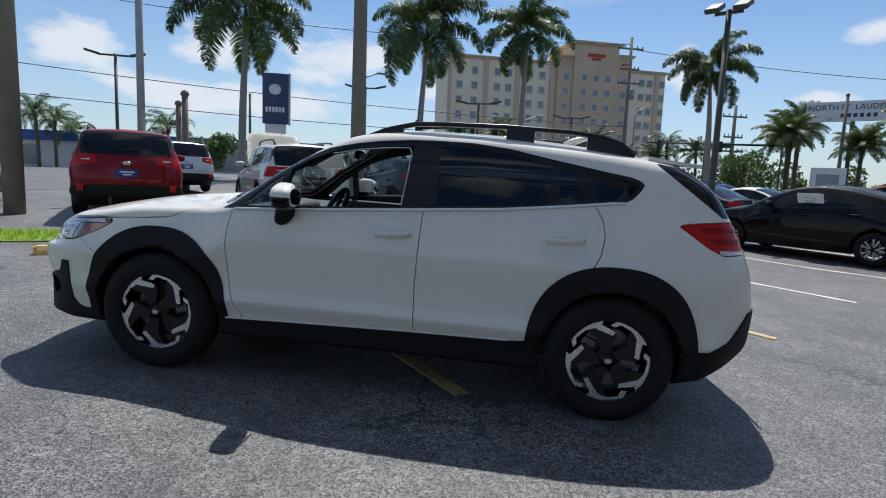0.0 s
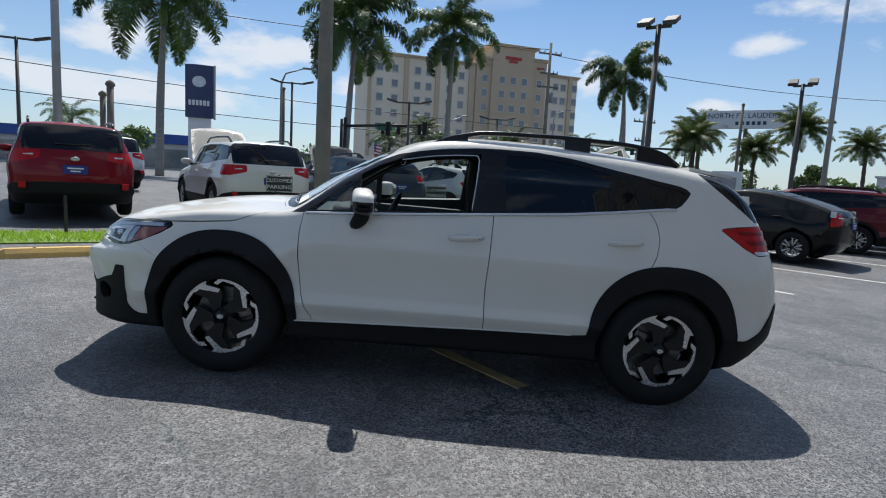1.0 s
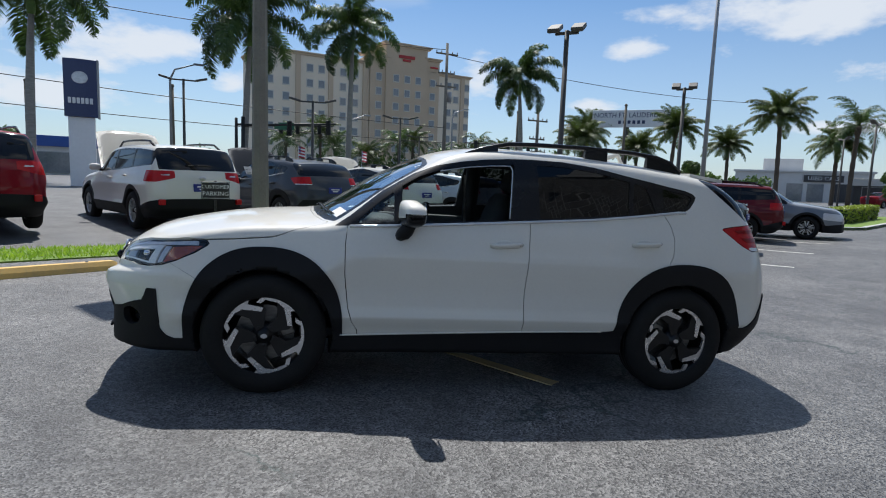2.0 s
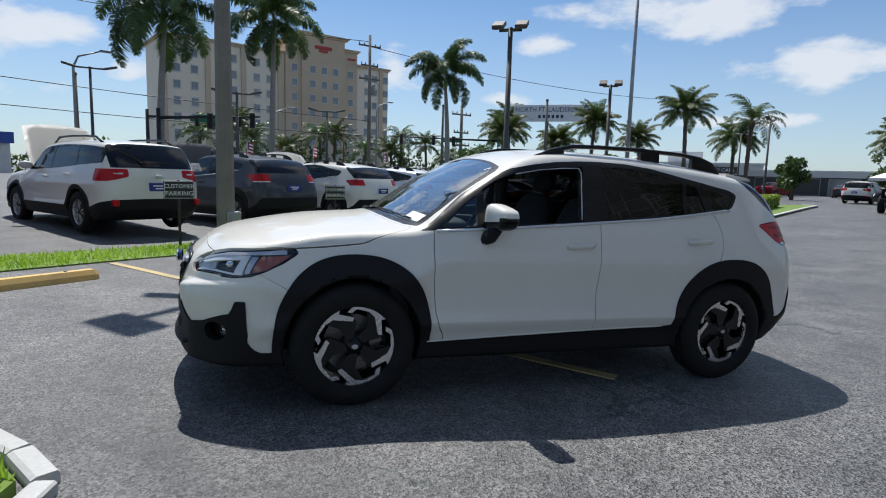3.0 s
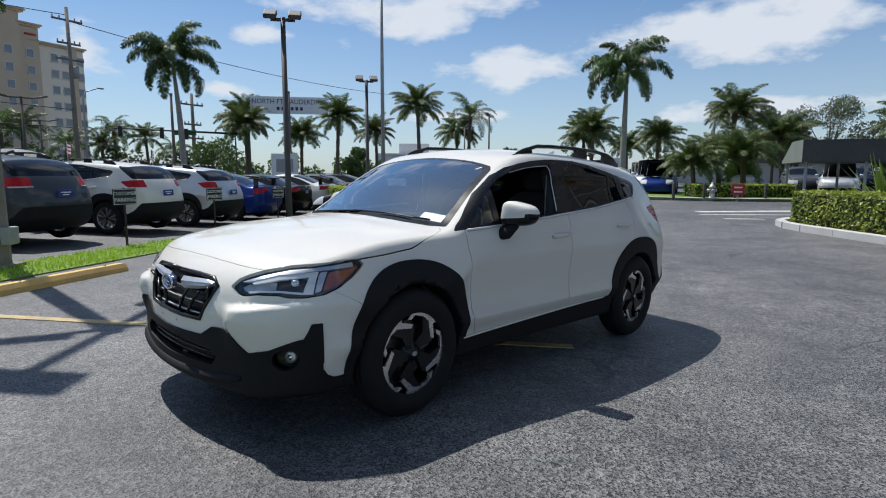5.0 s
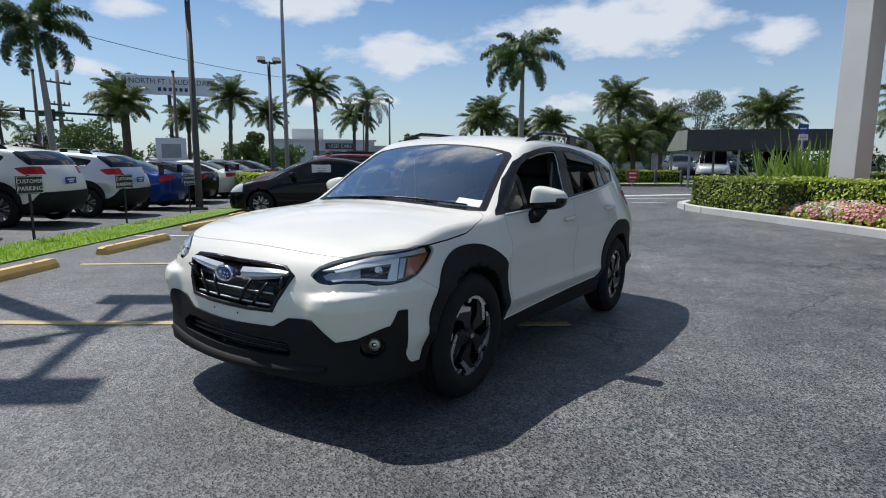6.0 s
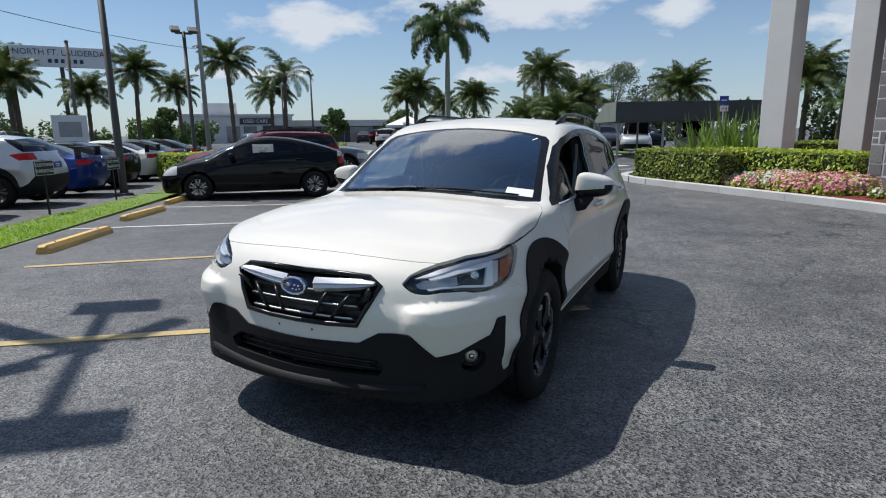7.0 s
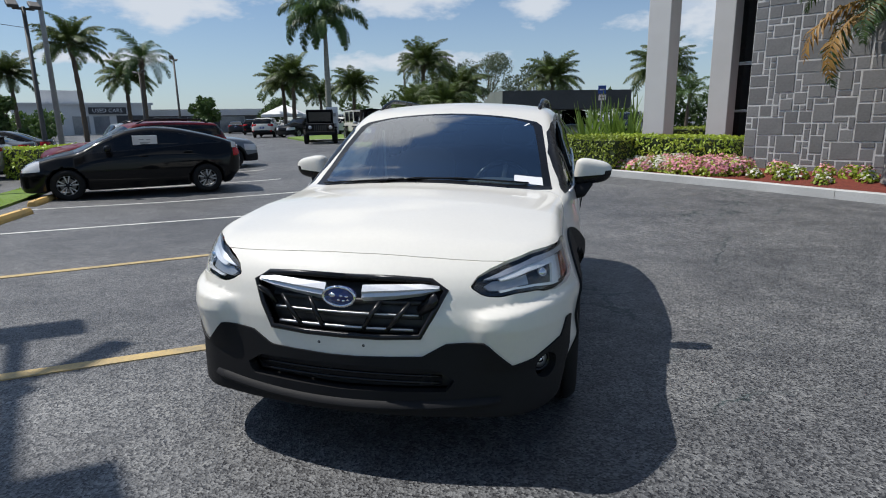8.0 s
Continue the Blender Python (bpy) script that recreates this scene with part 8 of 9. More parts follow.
def hotel():
    m, L_ = frame_m((-15.3, 126.5), (35.2, 143.0), 0.3)
    root = empty_at("hotel", m)
    floors, fh, H = 8, 3.28, 27.6
    # plain wings with a taller tower between them
    def block(name, x0, x1, y0, y1, z1, mat_, lab=""):
        bm = bmesh.new()
        box(bm, x0, y0, 0.0, x1, y1, z1)
        return part(name, bm, mat_, root, lab)
    block("wall", 0.0, L_, 0.0, 15.0, H, M["hotel"], "cream stucco wall")
    block("tower", L_ * 0.55, L_ * 0.755, -1.2, 6.0, H + 4.9, M["hotel_tan"], "tan stucco tower")
    block("base", -0.15, L_ + 0.15, -0.3, 15.1, 3.2, M["hotel_tan"], "tan plinth")
    for a, b, z, y in ((-0.5, L_ * 0.55, H, 0.0), (L_ * 0.755, L_ + 0.5, H - 0.4, 0.0), (L_ * 0.535, L_ * 0.775, H + 4.9, -1.2), (L_ * 0.48, L_ * 0.57, H + 1.6, -0.7), (L_ * 0.745, L_ * 0.835, H + 2.6, -0.7)):
        bm = bmesh.new()
        box(bm, a, y - 0.7, z, b, 15.3, z + 0.35, 0.04)
        box(bm, a + 0.3, y - 0.4, z - 0.35, b - 0.3, 15.2, z, 0.04)
        part("cornice", bm, M["hotel_tan"], root)
    for x, up in ((L_ * 0.48, 1.6), (L_ * 0.745, 2.6)):
        block("pilaster", x, x + L_ * 0.08, -0.7, 5.0, H + up, M["hotel_tan"])
    for x in (0.0, L_ * 0.16, L_ * 0.30, L_ * 0.455, L_ * 0.955):
        block("pilaster", x - 0.3 + (0.3 if x == 0 else 0), x + 0.75, -0.45, 0.3, H - 0.4, M["hotel_tan"])
    # windows floor by floor
    bm = bmesh.new(); box(bm, -0.80, 0, -0.95, 0.80, 0.22, 0.95)
    fme = bpy.data.meshes.new("window"); bm.to_mesh(fme); bm.free(); fme.materials.append(M["hotel_pale"])
    bm = bmesh.new(); box(bm, -0.62, -0.05, -0.70, 0.62, 0.1, 0.78)
    pme = bpy.data.meshes.new("pane"); bm.to_mesh(pme); bm.free(); pme.materials.append(M["window_far"])
    cols = [(0.05, 0), (0.115, 0), (0.215, 0), (0.265, 0), (0.36, 0), (0.415, 0), (0.52, -0.7), (0.60, -1.2), (0.655, -1.2), (0.71, -1.2), (0.79, -0.7), (0.885, 0), (0.925, 0), (0.985, 0)]
    for u, y in cols:
        for fl in range(floors):
            w = new("window", fme); w.parent = root
            w.location = (L_ * u, y - 0.1, 1.7 + fl * fh)
            p = new("pane", pme); p.parent = w
    # unreadable roof sign, as bars
    for x0, x1, z0, z1, y in ((0.61, 0.69, 1.9, 2.6, -1.2), (0.63, 0.67, 1.2, 1.7, -1.2), (0.775, 0.815, 0.6, 1.0, -0.7)):
        bm = bmesh.new(); box(bm, L_ * x0, y - 0.25, H + z0, L_ * x1, y - 0.02, H + z1, 0.05)
        part("sign_bar", bm, M["sign_red"], root, "red sign lettering, unreadable")
    return tagged(root, "six-storey cream and tan hotel beyond the road", "building")


hotel()


def simple_building(name, p0, p1, depth, height, wall, roof, label, openings=(), band=None, overhang=0.3, z=None):
    z = gz(*p0) if z is None else z
    m, L_ = frame_m(p0, p1, z - 0.1)
    root = empty_at(name, m)
    bm = bmesh.new(); box(bm, 0, 0, 0, L_, depth, height)
    part("wall", bm, wall, root)
    bm = bmesh.new(); box(bm, -overhang, -overhang, height, L_ + overhang, depth + overhang, height + 0.35, 0.03)
    part("roof", bm, roof, root)
    for x0, x1, z0, z1, mm in openings:
        bm = bmesh.new(); box(bm, L_ * x0, -0.08, z0, L_ * x1, 0.1, z1, 0.02)
        w = part("window", bm, M["wall_white"] if mm == "frame" else M["pole_grey"], root)
        bm = bmesh.new(); box(bm, L_ * x0 + 0.08, -0.10, z0 + 0.08, L_ * x1 - 0.08, 0.05, z1 - 0.08)
        part("pane", bm, M["window_far"] if mm != "dark" else M["wall_dark"], w)
    if band:
        bm = bmesh.new(); box(bm, -overhang - 0.03, -overhang - 0.05, height + band[0], L_ + overhang + 0.03, -overhang + 0.3, height + band[1], 0.02)
        part("fascia", bm, band[2], root)
    return tagged(root, label, "building"), root, L_


_, used, UL = simple_building("used_car_building", (69.2, 84.4), (83.6, 71.1), 12, 5.0, M["wall_white"], M["wall_white"], "white single-storey car showroom with a lettered sign",
                              [(0.03, 0.14, 0.3, 3.4, "g"), (0.16, 0.28, 0.3, 3.4, "g"), (0.40, 0.52, 0.3, 3.2, "g"), (0.55, 0.67, 0.3, 3.2, "g"), (0.72, 0.97, 0.3, 3.3, "dark")])
bm = bmesh.new(); box(bm, UL * 0.52, -0.35, 3.5, UL * 0.80, -0.2, 4.6, 0.03)
sg = part("sign", bm, M["wall_dark"], used, "dark sign with white lettering")
words("lettering", "USED CARS", 0.85, Matrix.Translation((UL * 0.66, -0.36, 4.05)) @ Matrix.Rotation(math.pi / 2, 4, "X"), M["sign_white"], used, "white lettering", 0.01)
bm = bmesh.new(); box(bm, 4, 3, 5.2, 10, 8, 7.4, 0.05); part("roof_unit", bm, M["wall_white"], used)
simple_building("service_building", (60.5, 53.0), (69.5, 40.0), 10, 2.9, M["wall_dark"], M["roof_grey"], "low dark service building with a flat grey roof",
                [(0.05, 0.25, 0.2, 2.3, "dark"), (0.3, 0.5, 0.2, 2.3, "dark"), (0.55, 0.75, 0.2, 2.3, "g")], (-0.5, 0.3, M["wall_white"]))
simple_building("shop", (-62, 48), (-22, 62), 12, 3.2, M["wall_white"], M["roof_grey"], "low shop with a blue fascia beyond the road",
                [(0.1, 0.3, 0.3, 2.4, "g"), (0.4, 0.6, 0.3, 2.4, "g"), (0.7, 0.9, 0.3, 2.4, "g")], (-0.3, 0.75, M["blue_band"]))
simple_building("shop", (-20, 66), (-14, 68), 8, 2.6, M["hotel"], M["roof_grey"], "low cream shop beyond the road", [(0.1, 0.4, 0.3, 2.0, "g"), (0.55, 0.9, 0.3, 2.0, "g")])
simple_building("long_shed", (63, 26), (66, 6), 8, 2.3, M["wall_white"], M["roof_grey"], "long white carport shed behind the far row of cars", [], None, 0.8)


def carport():
    """Canvas awning over posts, with a sloped valance at its end."""
    root = empty_at("carport")
    z = 1.83
    a, b = Vector((23.15, 2.62)), Vector((25.44, -3.24))
    d = (b - a).normalized(); w = Vector((-d.y, d.x))
    L_ = (b - a).length
    if w.x < 0:
        w = -w
    bm = bmesh.new()
    q = [a, b, b + w * 5.0, a + w * 5.0]
    vs = []
    for p, zz in ((q[0], z), (q[1], z), (q[2], z), (q[3], z), (q[0], z + 0.86), (q[1], z + 0.86), (q[2] - w * 2.5, z + 0.9), (q[3] - w * 2.5, z + 0.9)):
        vs.append(bm.verts.new((p.x, p.y, zz)))
    for f in ((0, 1, 5, 4), (4, 5, 6, 7), (7, 6, 2, 3), (1, 2, 6, 5), (0, 3, 2, 1)):
        bm.faces.new([vs[k] for k in f])
    bmesh.ops.recalc_face_normals(bm, faces=bm.faces)
    part("canopy", bm, M["awning"], root, "dark canvas canopy")
    bm = bmesh.new()
    o = d * -0.02
    e = [bm.verts.new((p.x + o.x, p.y + o.y, zz)) for p, zz in ((a, z - 0.005), (a + w * 5.0, z - 0.005), (a + w * 5.0, z + 0.1), (a + w * 2.5, z + 0.9), (a, z + 0.86))]
    e2 = [bm.verts.new((v.co.x + d.x * 0.015, v.co.y + d.y * 0.015, v.co.z)) for v in e]
    bm.faces.new(e); bm.faces.new(list(reversed(e2)))
    for k in range(5):
        bm.faces.new((e[k], e2[k], e2[(k + 1) % 5], e[(k + 1) % 5]))
    bmesh.ops.recalc_face_normals(bm, faces=bm.faces)
    part("end_panel", bm, M["awning_side"], root, "paler canvas end panel")
    for s in (0.03, 0.35, 0.7):
        for t in (0.3, 4.7):
            p = a + d * (L_ * s) + w * t
            bm = bmesh.new(); box(bm, p.x - 0.05, p.y - 0.05, gz(p.x, p.y) - 0.05, p.x + 0.05, p.y + 0.05, z + 0.02, 0.01)
            part("post", bm, M["pole_grey"], root, "grey steel post")
    return tagged(root, "dark canvas carport on steel posts", "carport")


carport()


# the showroom: stone wall, glass and pale pillars
WD = Vector((-0.50, -0.866))
WN = Vector((0.866, -0.50))
WC = Vector((9.15, -4.24))


def stone_wall():
    root = empty_at("wall_showroom")
    tagged(root, "wall of grey rectangular stones with pale mortar", "wall", kind="structure")
    L_, H, z0 = 9.0, 9.6, gz(8.6, -4.2) + 0.02
    m = Matrix(((WD.x, WN.x, 0, WC.x), (WD.y, WN.y, 0, WC.y), (0, 0, 1, z0), (0, 0, 0, 1)))
    bm = bmesh.new()
    box(bm, 0.012, 0.002, -0.2, L_, 0.5, H)
    for v in bm.verts:
        v.co = m @ v.co
    part("mortar", bm, M["mortar"], root)
    # random rectangles on a small module
    rng = random.Random(4)
    mod = 0.118
    nx, nz = int(L_ / mod), int(H / mod)
    used_ = np.zeros((nx, nz), bool)
    cache = {}
    rows = []
    kinds = [(3, 2), (3, 2), (2, 2), (2, 2), (2, 1), (1, 1), (3, 3), (2, 3), (1, 2), (4, 3), (4, 2)]
    for k in range(nz):
        for i in range(nx):
            if used_[i, k]:
                continue
            opts = kinds[:]
            rng.shuffle(opts)
            for a, b in opts + [(1, 1)]:
                if i + a <= nx and k + b <= nz and not used_[i:i + a, k:k + b].any():
                    break
            used_[i:i + a, k:k + b] = True
            rows.append((i, k, a, b))

    def stone(a, b):
        if (a, b) not in cache:
            w, h, g = a * mod - 0.030, b * mod - 0.030, 0.006
            vs, fs = [], []
            for y, o in ((0.022, 0.0), (-0.003, 0.0), (-0.007, g)):
                vs += [(o, y, o), (w - o, y, o), (w - o, y, h - o), (o, y, h - o)]
            for r in (0, 4):
                for q in range(4):
                    fs.append((r + q, r + (q + 1) % 4, r + 4 + (q + 1) % 4, r + 4 + q))
            fs.append((8, 9, 10, 11))
            me = bpy.data.meshes.new("stone")
            me.from_pydata(vs, [], fs)
            me.materials.append(M["stone"])
            cache[(a, b)] = me
        return cache[(a, b)]

    near = [r for r in rows if r[0] * mod < 3.4 and r[1] * mod < 4.2]
    near.sort(key=lambda r: r[1] + 0.5 * r[0])
    singles = set(near[:300])
    V, F = [], []
    for r in rows:
        i, k, a, b = r
        me = stone(a, b)
        off = Vector((i * mod + 0.010 + rng.uniform(-0.005, 0.005), rng.uniform(-0.004, 0.006), k * mod + 0.012 + rng.uniform(-0.005, 0.005)))
        if r in singles:
            o = new("stone", me)
            o.parent = root
            o.matrix_basis = m @ Matrix.Translation(off)
        else:
            n = len(V)
            V += [tuple(m @ (v.co + off)) for v in me.vertices]
            F += [tuple(n + j for j in p.vertices) for p in me.polygons]
    tagged(mesh_ob("stones", V, F, M["stone_far"], root), kind="stuff")
    # the wall's return at its corner
    bm = bmesh.new()
    box(bm, -0.006, 0.03, -0.2, 0.30, 3.6, H)
    for v in bm.verts:
        v.co = m @ v.co
    part("return", bm, M["mortar"], root)


def stone_far_mat():
    mt = M["stone"].copy()
    mt.name = "grey_ashlar_stone_field"
    t = mt.node_tree
    g = t.nodes.new("ShaderNodeNewGeometry")
    for n in list(t.nodes):
        if n.bl_idname == "ShaderNodeObjectInfo":
            for l in list(n.outputs["Random"].links):
                t.links.new(g.outputs["Random Per Island"], l.to_socket)
    return mt


M["stone_far"] = stone_far_mat()


def pillar(x, y, w, turn, label):
    root = empty_at("pillar", at_ground(x, y, turn, 0.1))
    bm = bmesh.new()
    box(bm, -w / 2, -w / 2, -0.2, w / 2, w / 2, 9.4, 0.015)
    part("shaft", bm, M["stucco"], root)
    return tagged(root, label, "pillar", "showroom pillars", "structure")


pillar(12.80, -2.97, 0.60, 57, "tall pale grey square pillar of the showroom porch")
pillar(15.55, -5.12, 0.60, 57, "tall pale grey square pillar of the showroom porch")


def porch_roof():
    bm = bmesh.new()
    q = [(11.6, -1.9), (20, -8.2), (14.5, -16), (5.5, -9.9)]
    slab(bm, q, 9.3, 10.1)
    tagged(part("porch_roof", bm, M["stucco"]), "pale porch roof on the pillars", "roof", kind="structure")


def glazing():
    """Glass between the wall's corner and the pillars, in black frames."""
    root = empty_at("window_1")
    tagged(root, "tall showroom glazing in black frames", "window", kind="structure")
    p0 = Vector((15.70, -5.45))
    d, L_ = Vector((WD.x, WD.y)), 3.6
    for k in range(3):
        for z0, z1 in ((0.3, 1.46), (1.54, 2.86), (2.94, 9.2)):
            a, b = p0 + d * (k * 1.25), p0 + d * (k * 1.25 + 1.17)
            z = gz(a.x, a.y)
            me = mesh_ob("pane", [(a.x, a.y, z + z0), (b.x, b.y, z + z0), (b.x, b.y, z + z1), (a.x, a.y, z + z1)], [(0, 1, 2, 3)], M["pane_black"], root)
        a = p0 + d * (k * 1.25 + 1.21)
        bm = bmesh.new(); box(bm, a.x - 0.04, a.y - 0.04, gz(a.x, a.y) + 0.1, a.x + 0.04, a.y + 0.04, 9.2, 0.008)
        part("mullion", bm, M["sign_black"], root)
    for zz in (0.26, 1.50, 2.90):
        a, b = p0, p0 + d * 3.7
        bm = bmesh.new()
        tube(bm, [(a.x, a.y, gz(a.x, a.y) + zz), (b.x, b.y, gz(a.x, a.y) + zz)], 0.045, 4)
        part("transom", bm, M["pole_grey"], root)


stone_wall()
porch_roof()
glazing()
bm = bmesh.new()
q0 = WC + WN * 4.6 + WD * 0.2
slab(bm, [(q0.x, q0.y), (q0.x + WD.x * 12, q0.y + WD.y * 12), (q0.x + WD.x * 12 + 5, q0.y + WD.y * 12 - 3.6), (q0.x + 5, q0.y - 3.6)], -0.2, 9.3)
tagged(part("wall_showroom_back", bm, M["stucco"]), "plain showroom wall behind", "wall", kind="structure")


def tent():
    root = empty_at("tent", at_ground(50.5, 28.3, 20))
    bm = bmesh.new()
    v = [bm.verts.new(p) for p in ((-2, -2, 2.0), (2, -2, 2.0), (2, 2, 2.0), (-2, 2, 2.0), (0, 0, 3.0), (-2, -2, 1.75), (2, -2, 1.75), (2, 2, 1.75), (-2, 2, 1.75))]
    for a, b in ((0, 1), (1, 2), (2, 3), (3, 0)):
        bm.faces.new((v[a], v[b], v[4]))
        bm.faces.new((v[a + 5], v[b + 5], v[b], v[a]))
    part("canopy", bm, M["paper"], root)
    for x in (-1.95, 1.95):
        for y in (-1.95, 1.95):
            bm = bmesh.new(); tube(bm, [(x, y, -0.1), (x, y, 2.0)], 0.04, 6)
            part("leg", bm, M["pole_grey"], root)
    return tagged(root, "white pop-up tent on four legs", "tent")


tent()


# ---------------------------------------------------------------- poles, lamps, signs, wires
def light_pole(x, y, h, turn, material, label, heads=2, tilt=0.35, square=False, r=0.085, arm=0.75, flat=False, head=1.0):
    root = empty_at("street_lamp", at_ground(x, y, turn))
    bm = bmesh.new()
    if square:
        tube(bm, [(0, 0, -0.1), (0, 0, h * 0.5), (0, 0, h)], [0.150, 0.122, 0.095], 8)
    else:
        tube(bm, [(0, 0, -0.1), (0, 0, 0.3), (0, 0, h)], [r * 1.15, r, r * 0.72], 12)
    part("pole", bm, material, root, smooth=not square)
    bm = bmesh.new()
    box(bm, -r * 2.2, -r * 2.2, -0.02, r * 2.2, r * 2.2, 0.06, 0.01)
    part("base_plate", bm, material, root)
    bm = bmesh.new(); box(bm, -arm, -0.045, h - 0.12, arm, 0.045, h - 0.03, 0.01)
    part("cross_arm", bm, M["pole_dark"], root)
    for s in ([-1, 1] if heads > 1 else [1]):
        mm = Matrix.Translation((s * arm, 0, h + 0.02)) @ Matrix.Rotation(-tilt, 4, "X" if not flat else "Y") @ rot_z(0)
        bm = bmesh.new()
        if flat:
            box(bm, -0.36, -0.17, -0.05, 0.36, 0.17, 0.06, 0.03, m=Matrix.Translation((s * (arm + 0.28), 0, h + 0.02)) @ Matrix.Rotation(-s * 0.25, 4, "Y"))
        else:
            box(bm, -0.19 * head, -0.33 * head, 0.0, 0.19 * head, 0.27 * head, 0.14 * head, 0.03, m=mm)
        hd = part("lamp_head", bm, M["pole_dark"], root, "dark floodlight head")
        if not flat:
            bm = bmesh.new(); box(bm, -0.15 * head, -0.28 * head, -0.012, 0.15 * head, 0.22 * head, 0.004, m=mm)
            part("lens", bm, M["lamp_face"], hd, "pale lamp glass")
    if heads == 4:
        # a second, short arm across the first, its slim heads turned down
        turned = rot_z(-0.92)
        bm = bmesh.new(); box(bm, -0.5, -0.035, h - 0.22, 0.5, 0.035, h - 0.13, 0.01, m=turned)
        part("cross_arm", bm, M["pole_dark"], root)
        for s in (-1, 1):
            bm = bmesh.new(); box(bm, -0.26, -0.09, -0.06, 0.26, 0.09, 0.06, 0.03, m=turned @ Matrix.Translation((s * 0.52, 0, h - 0.12)) @ Matrix.Rotation(s * 0.3, 4, "Y"))
            part("lamp_head", bm, M["pole_dark"], root, "slim dark floodlight head")
    return tagged(root, label, "street lamp")


light_pole(-2.09, 6.30, 7.4, 48, M["pole_conc"], "tall weathered concrete lamp post on the grass strip", 4, 0.3, True, 0.10, 1.13, head=0.98)
bm = bmesh.new(); box(bm, 0.10, -0.12, 0.32, 0.22, 0.12, 0.55, 0.015, m=at_ground(-2.09, 6.30, -35))
tagged(part("junction_box", bm, M["pole_grey"]), "small grey junction box on the lamp post", "box")
light_pole(6.26, 12.96, 6.15, -35, M["pole_dark"], "dark bronze lamp post with two floodlights", 2, -0.45, False, 0.10, 0.36)
light_pole(15.42, 20.44, 6.15, -35, M["pole_dark"], "dark bronze lamp post with two floodlights", 2, -0.45, False, 0.10, 0.36)
for x, y, h, t in [(-20.14, 24.4, 6.4, 20), (-9.94, 36.22, 6.75, 10), (-1.76, 33.17, 5.8, 0), (4.86, 41.99, 6.2, 0), (47, 42, 6.5, 60), (40, 32.6, 6.6, 30), (62, -16, 7.5, 30), (52, 16, 7.0, 30), (9, 58, 6.0, 0), (28, 60, 7.0, 0)]:
    light_pole(x, y, h, t, M["pole_dark"], "far dark lamp post with two flat heads", 2, 0.2, False, 0.1, 0.8, True)


def plain_pole(name, x, y, h, r0, r1, material, label, category="pole", seg=10):
    root = empty_at(name, at_ground(x, y))
    bm = bmesh.new()
    tube(bm, [(0, 0, -0.1), (0, 0, h)], [r0, r1], seg)
    part("shaft", bm, material, root, smooth=True)
    bm = bmesh.new()
    lathe(bm, [(0.0001, h + r1 * 1.6), (r1 * 1.1, h + r1), (r1 * 1.5, h), (r1, h - 0.05)], seg)
    part("cap", bm, material, root, smooth=True)
    return tagged(root, label, category)


plain_pole("flagpole", 18.51, 22.86, 14.2, 0.13, 0.07, M["pole_grey"], "tall grey metal flagpole", "flagpole")
plain_pole("pole", -12.53, 15.33, 10.6, 0.14, 0.10, M["pole_grey"], "tall grey metal pole")
plain_pole("pole", -8.02, 5.19, 9.0, 0.17, 0.13, M["pole_conc"], "weathered concrete pole by the lawn")
plain_pole("pole", -10.5, 14.34, 2.86, 0.09, 0.085, M["pole_wood"], "short dark timber post")
plain_pole("pole", -10.21, 14.24, 3.16, 0.11, 0.10, M["pole_wood"], "short dark timber post")
for x, y, h in [(-12, 42, 7), (18, 52, 8.5), (26.5, 46, 9.0), (-26, 52, 8)]:
    plain_pole("utility_pole", x, y, h, 0.16, 0.11, M["pole_wood"], "far timber utility pole", "pole")


def utility_pole(x, y, h):
    root = empty_at("utility_pole", at_ground(x, y, 15))
    bm = bmesh.new(); tube(bm, [(0, 0, -0.1), (0, 0, h)], [0.24, 0.15], 8)
    part("shaft", bm, M["pole_conc"], root, smooth=True)
    for z, w in ((h - 1.2, 1.3), (h - 3.2, 1.0), (h - 4.6, 1.2)):
        bm = bmesh.new(); box(bm, -w, -0.08, z, w, 0.08, z + 0.16, 0.02)
        arm = part("cross_arm", bm, M["pole_wood"], root)
        for s in (-0.95, -0.5, 0.5, 0.95):
            bm = bmesh.new(); lathe(bm, [(0.001, z + 0.42), (0.05, z + 0.38), (0.07, z + 0.26), (0.05, z + 0.16)], 8, Matrix.Translation((s * w, 0, 0)))
            part("insulator", bm, M["pole_grey"], arm)
    bm = bmesh.new(); lathe(bm, [(0.001, h - 5.0), (0.24, h - 5.05), (0.26, h - 6.1), (0.001, h - 6.15)], 10, Matrix.Translation((0.45, 0, 0)))
    part("transformer", bm, M["pole_grey"], root, "grey transformer can", smooth=True)
    return tagged(root, "tall concrete utility pole with cross arms", "pole")


utility_pole(11.74, 58.1, 16.0)
utility_pole(22.2, 57.5, 9.5)


def cable(a, b, sag, label="black overhead power cable between poles"):
    a, b = Vector(a), Vector(b)
    bm = bmesh.new()
    tube(bm, [a.lerp(b, i / 24) - Vector((0, 0, sag * 4 * (i / 24) * (1 - i / 24))) for i in range(25)], 0.035, 5)
    return tagged(part("cable", bm, M["signal"], smooth=True), label, "cable")


cable((-62, 34, 11.2), (11.8, 58, 7.0), 1.0)
cable((-62, 36, 8.2), (11.8, 58.2, 5.4), 0.8)
cable((11.8, 58.3, 14.8), (70, 74, 15.0), 1.2)
cable((-40, 52, 17.5), (11.8, 58.3, 15.3), 1.0)


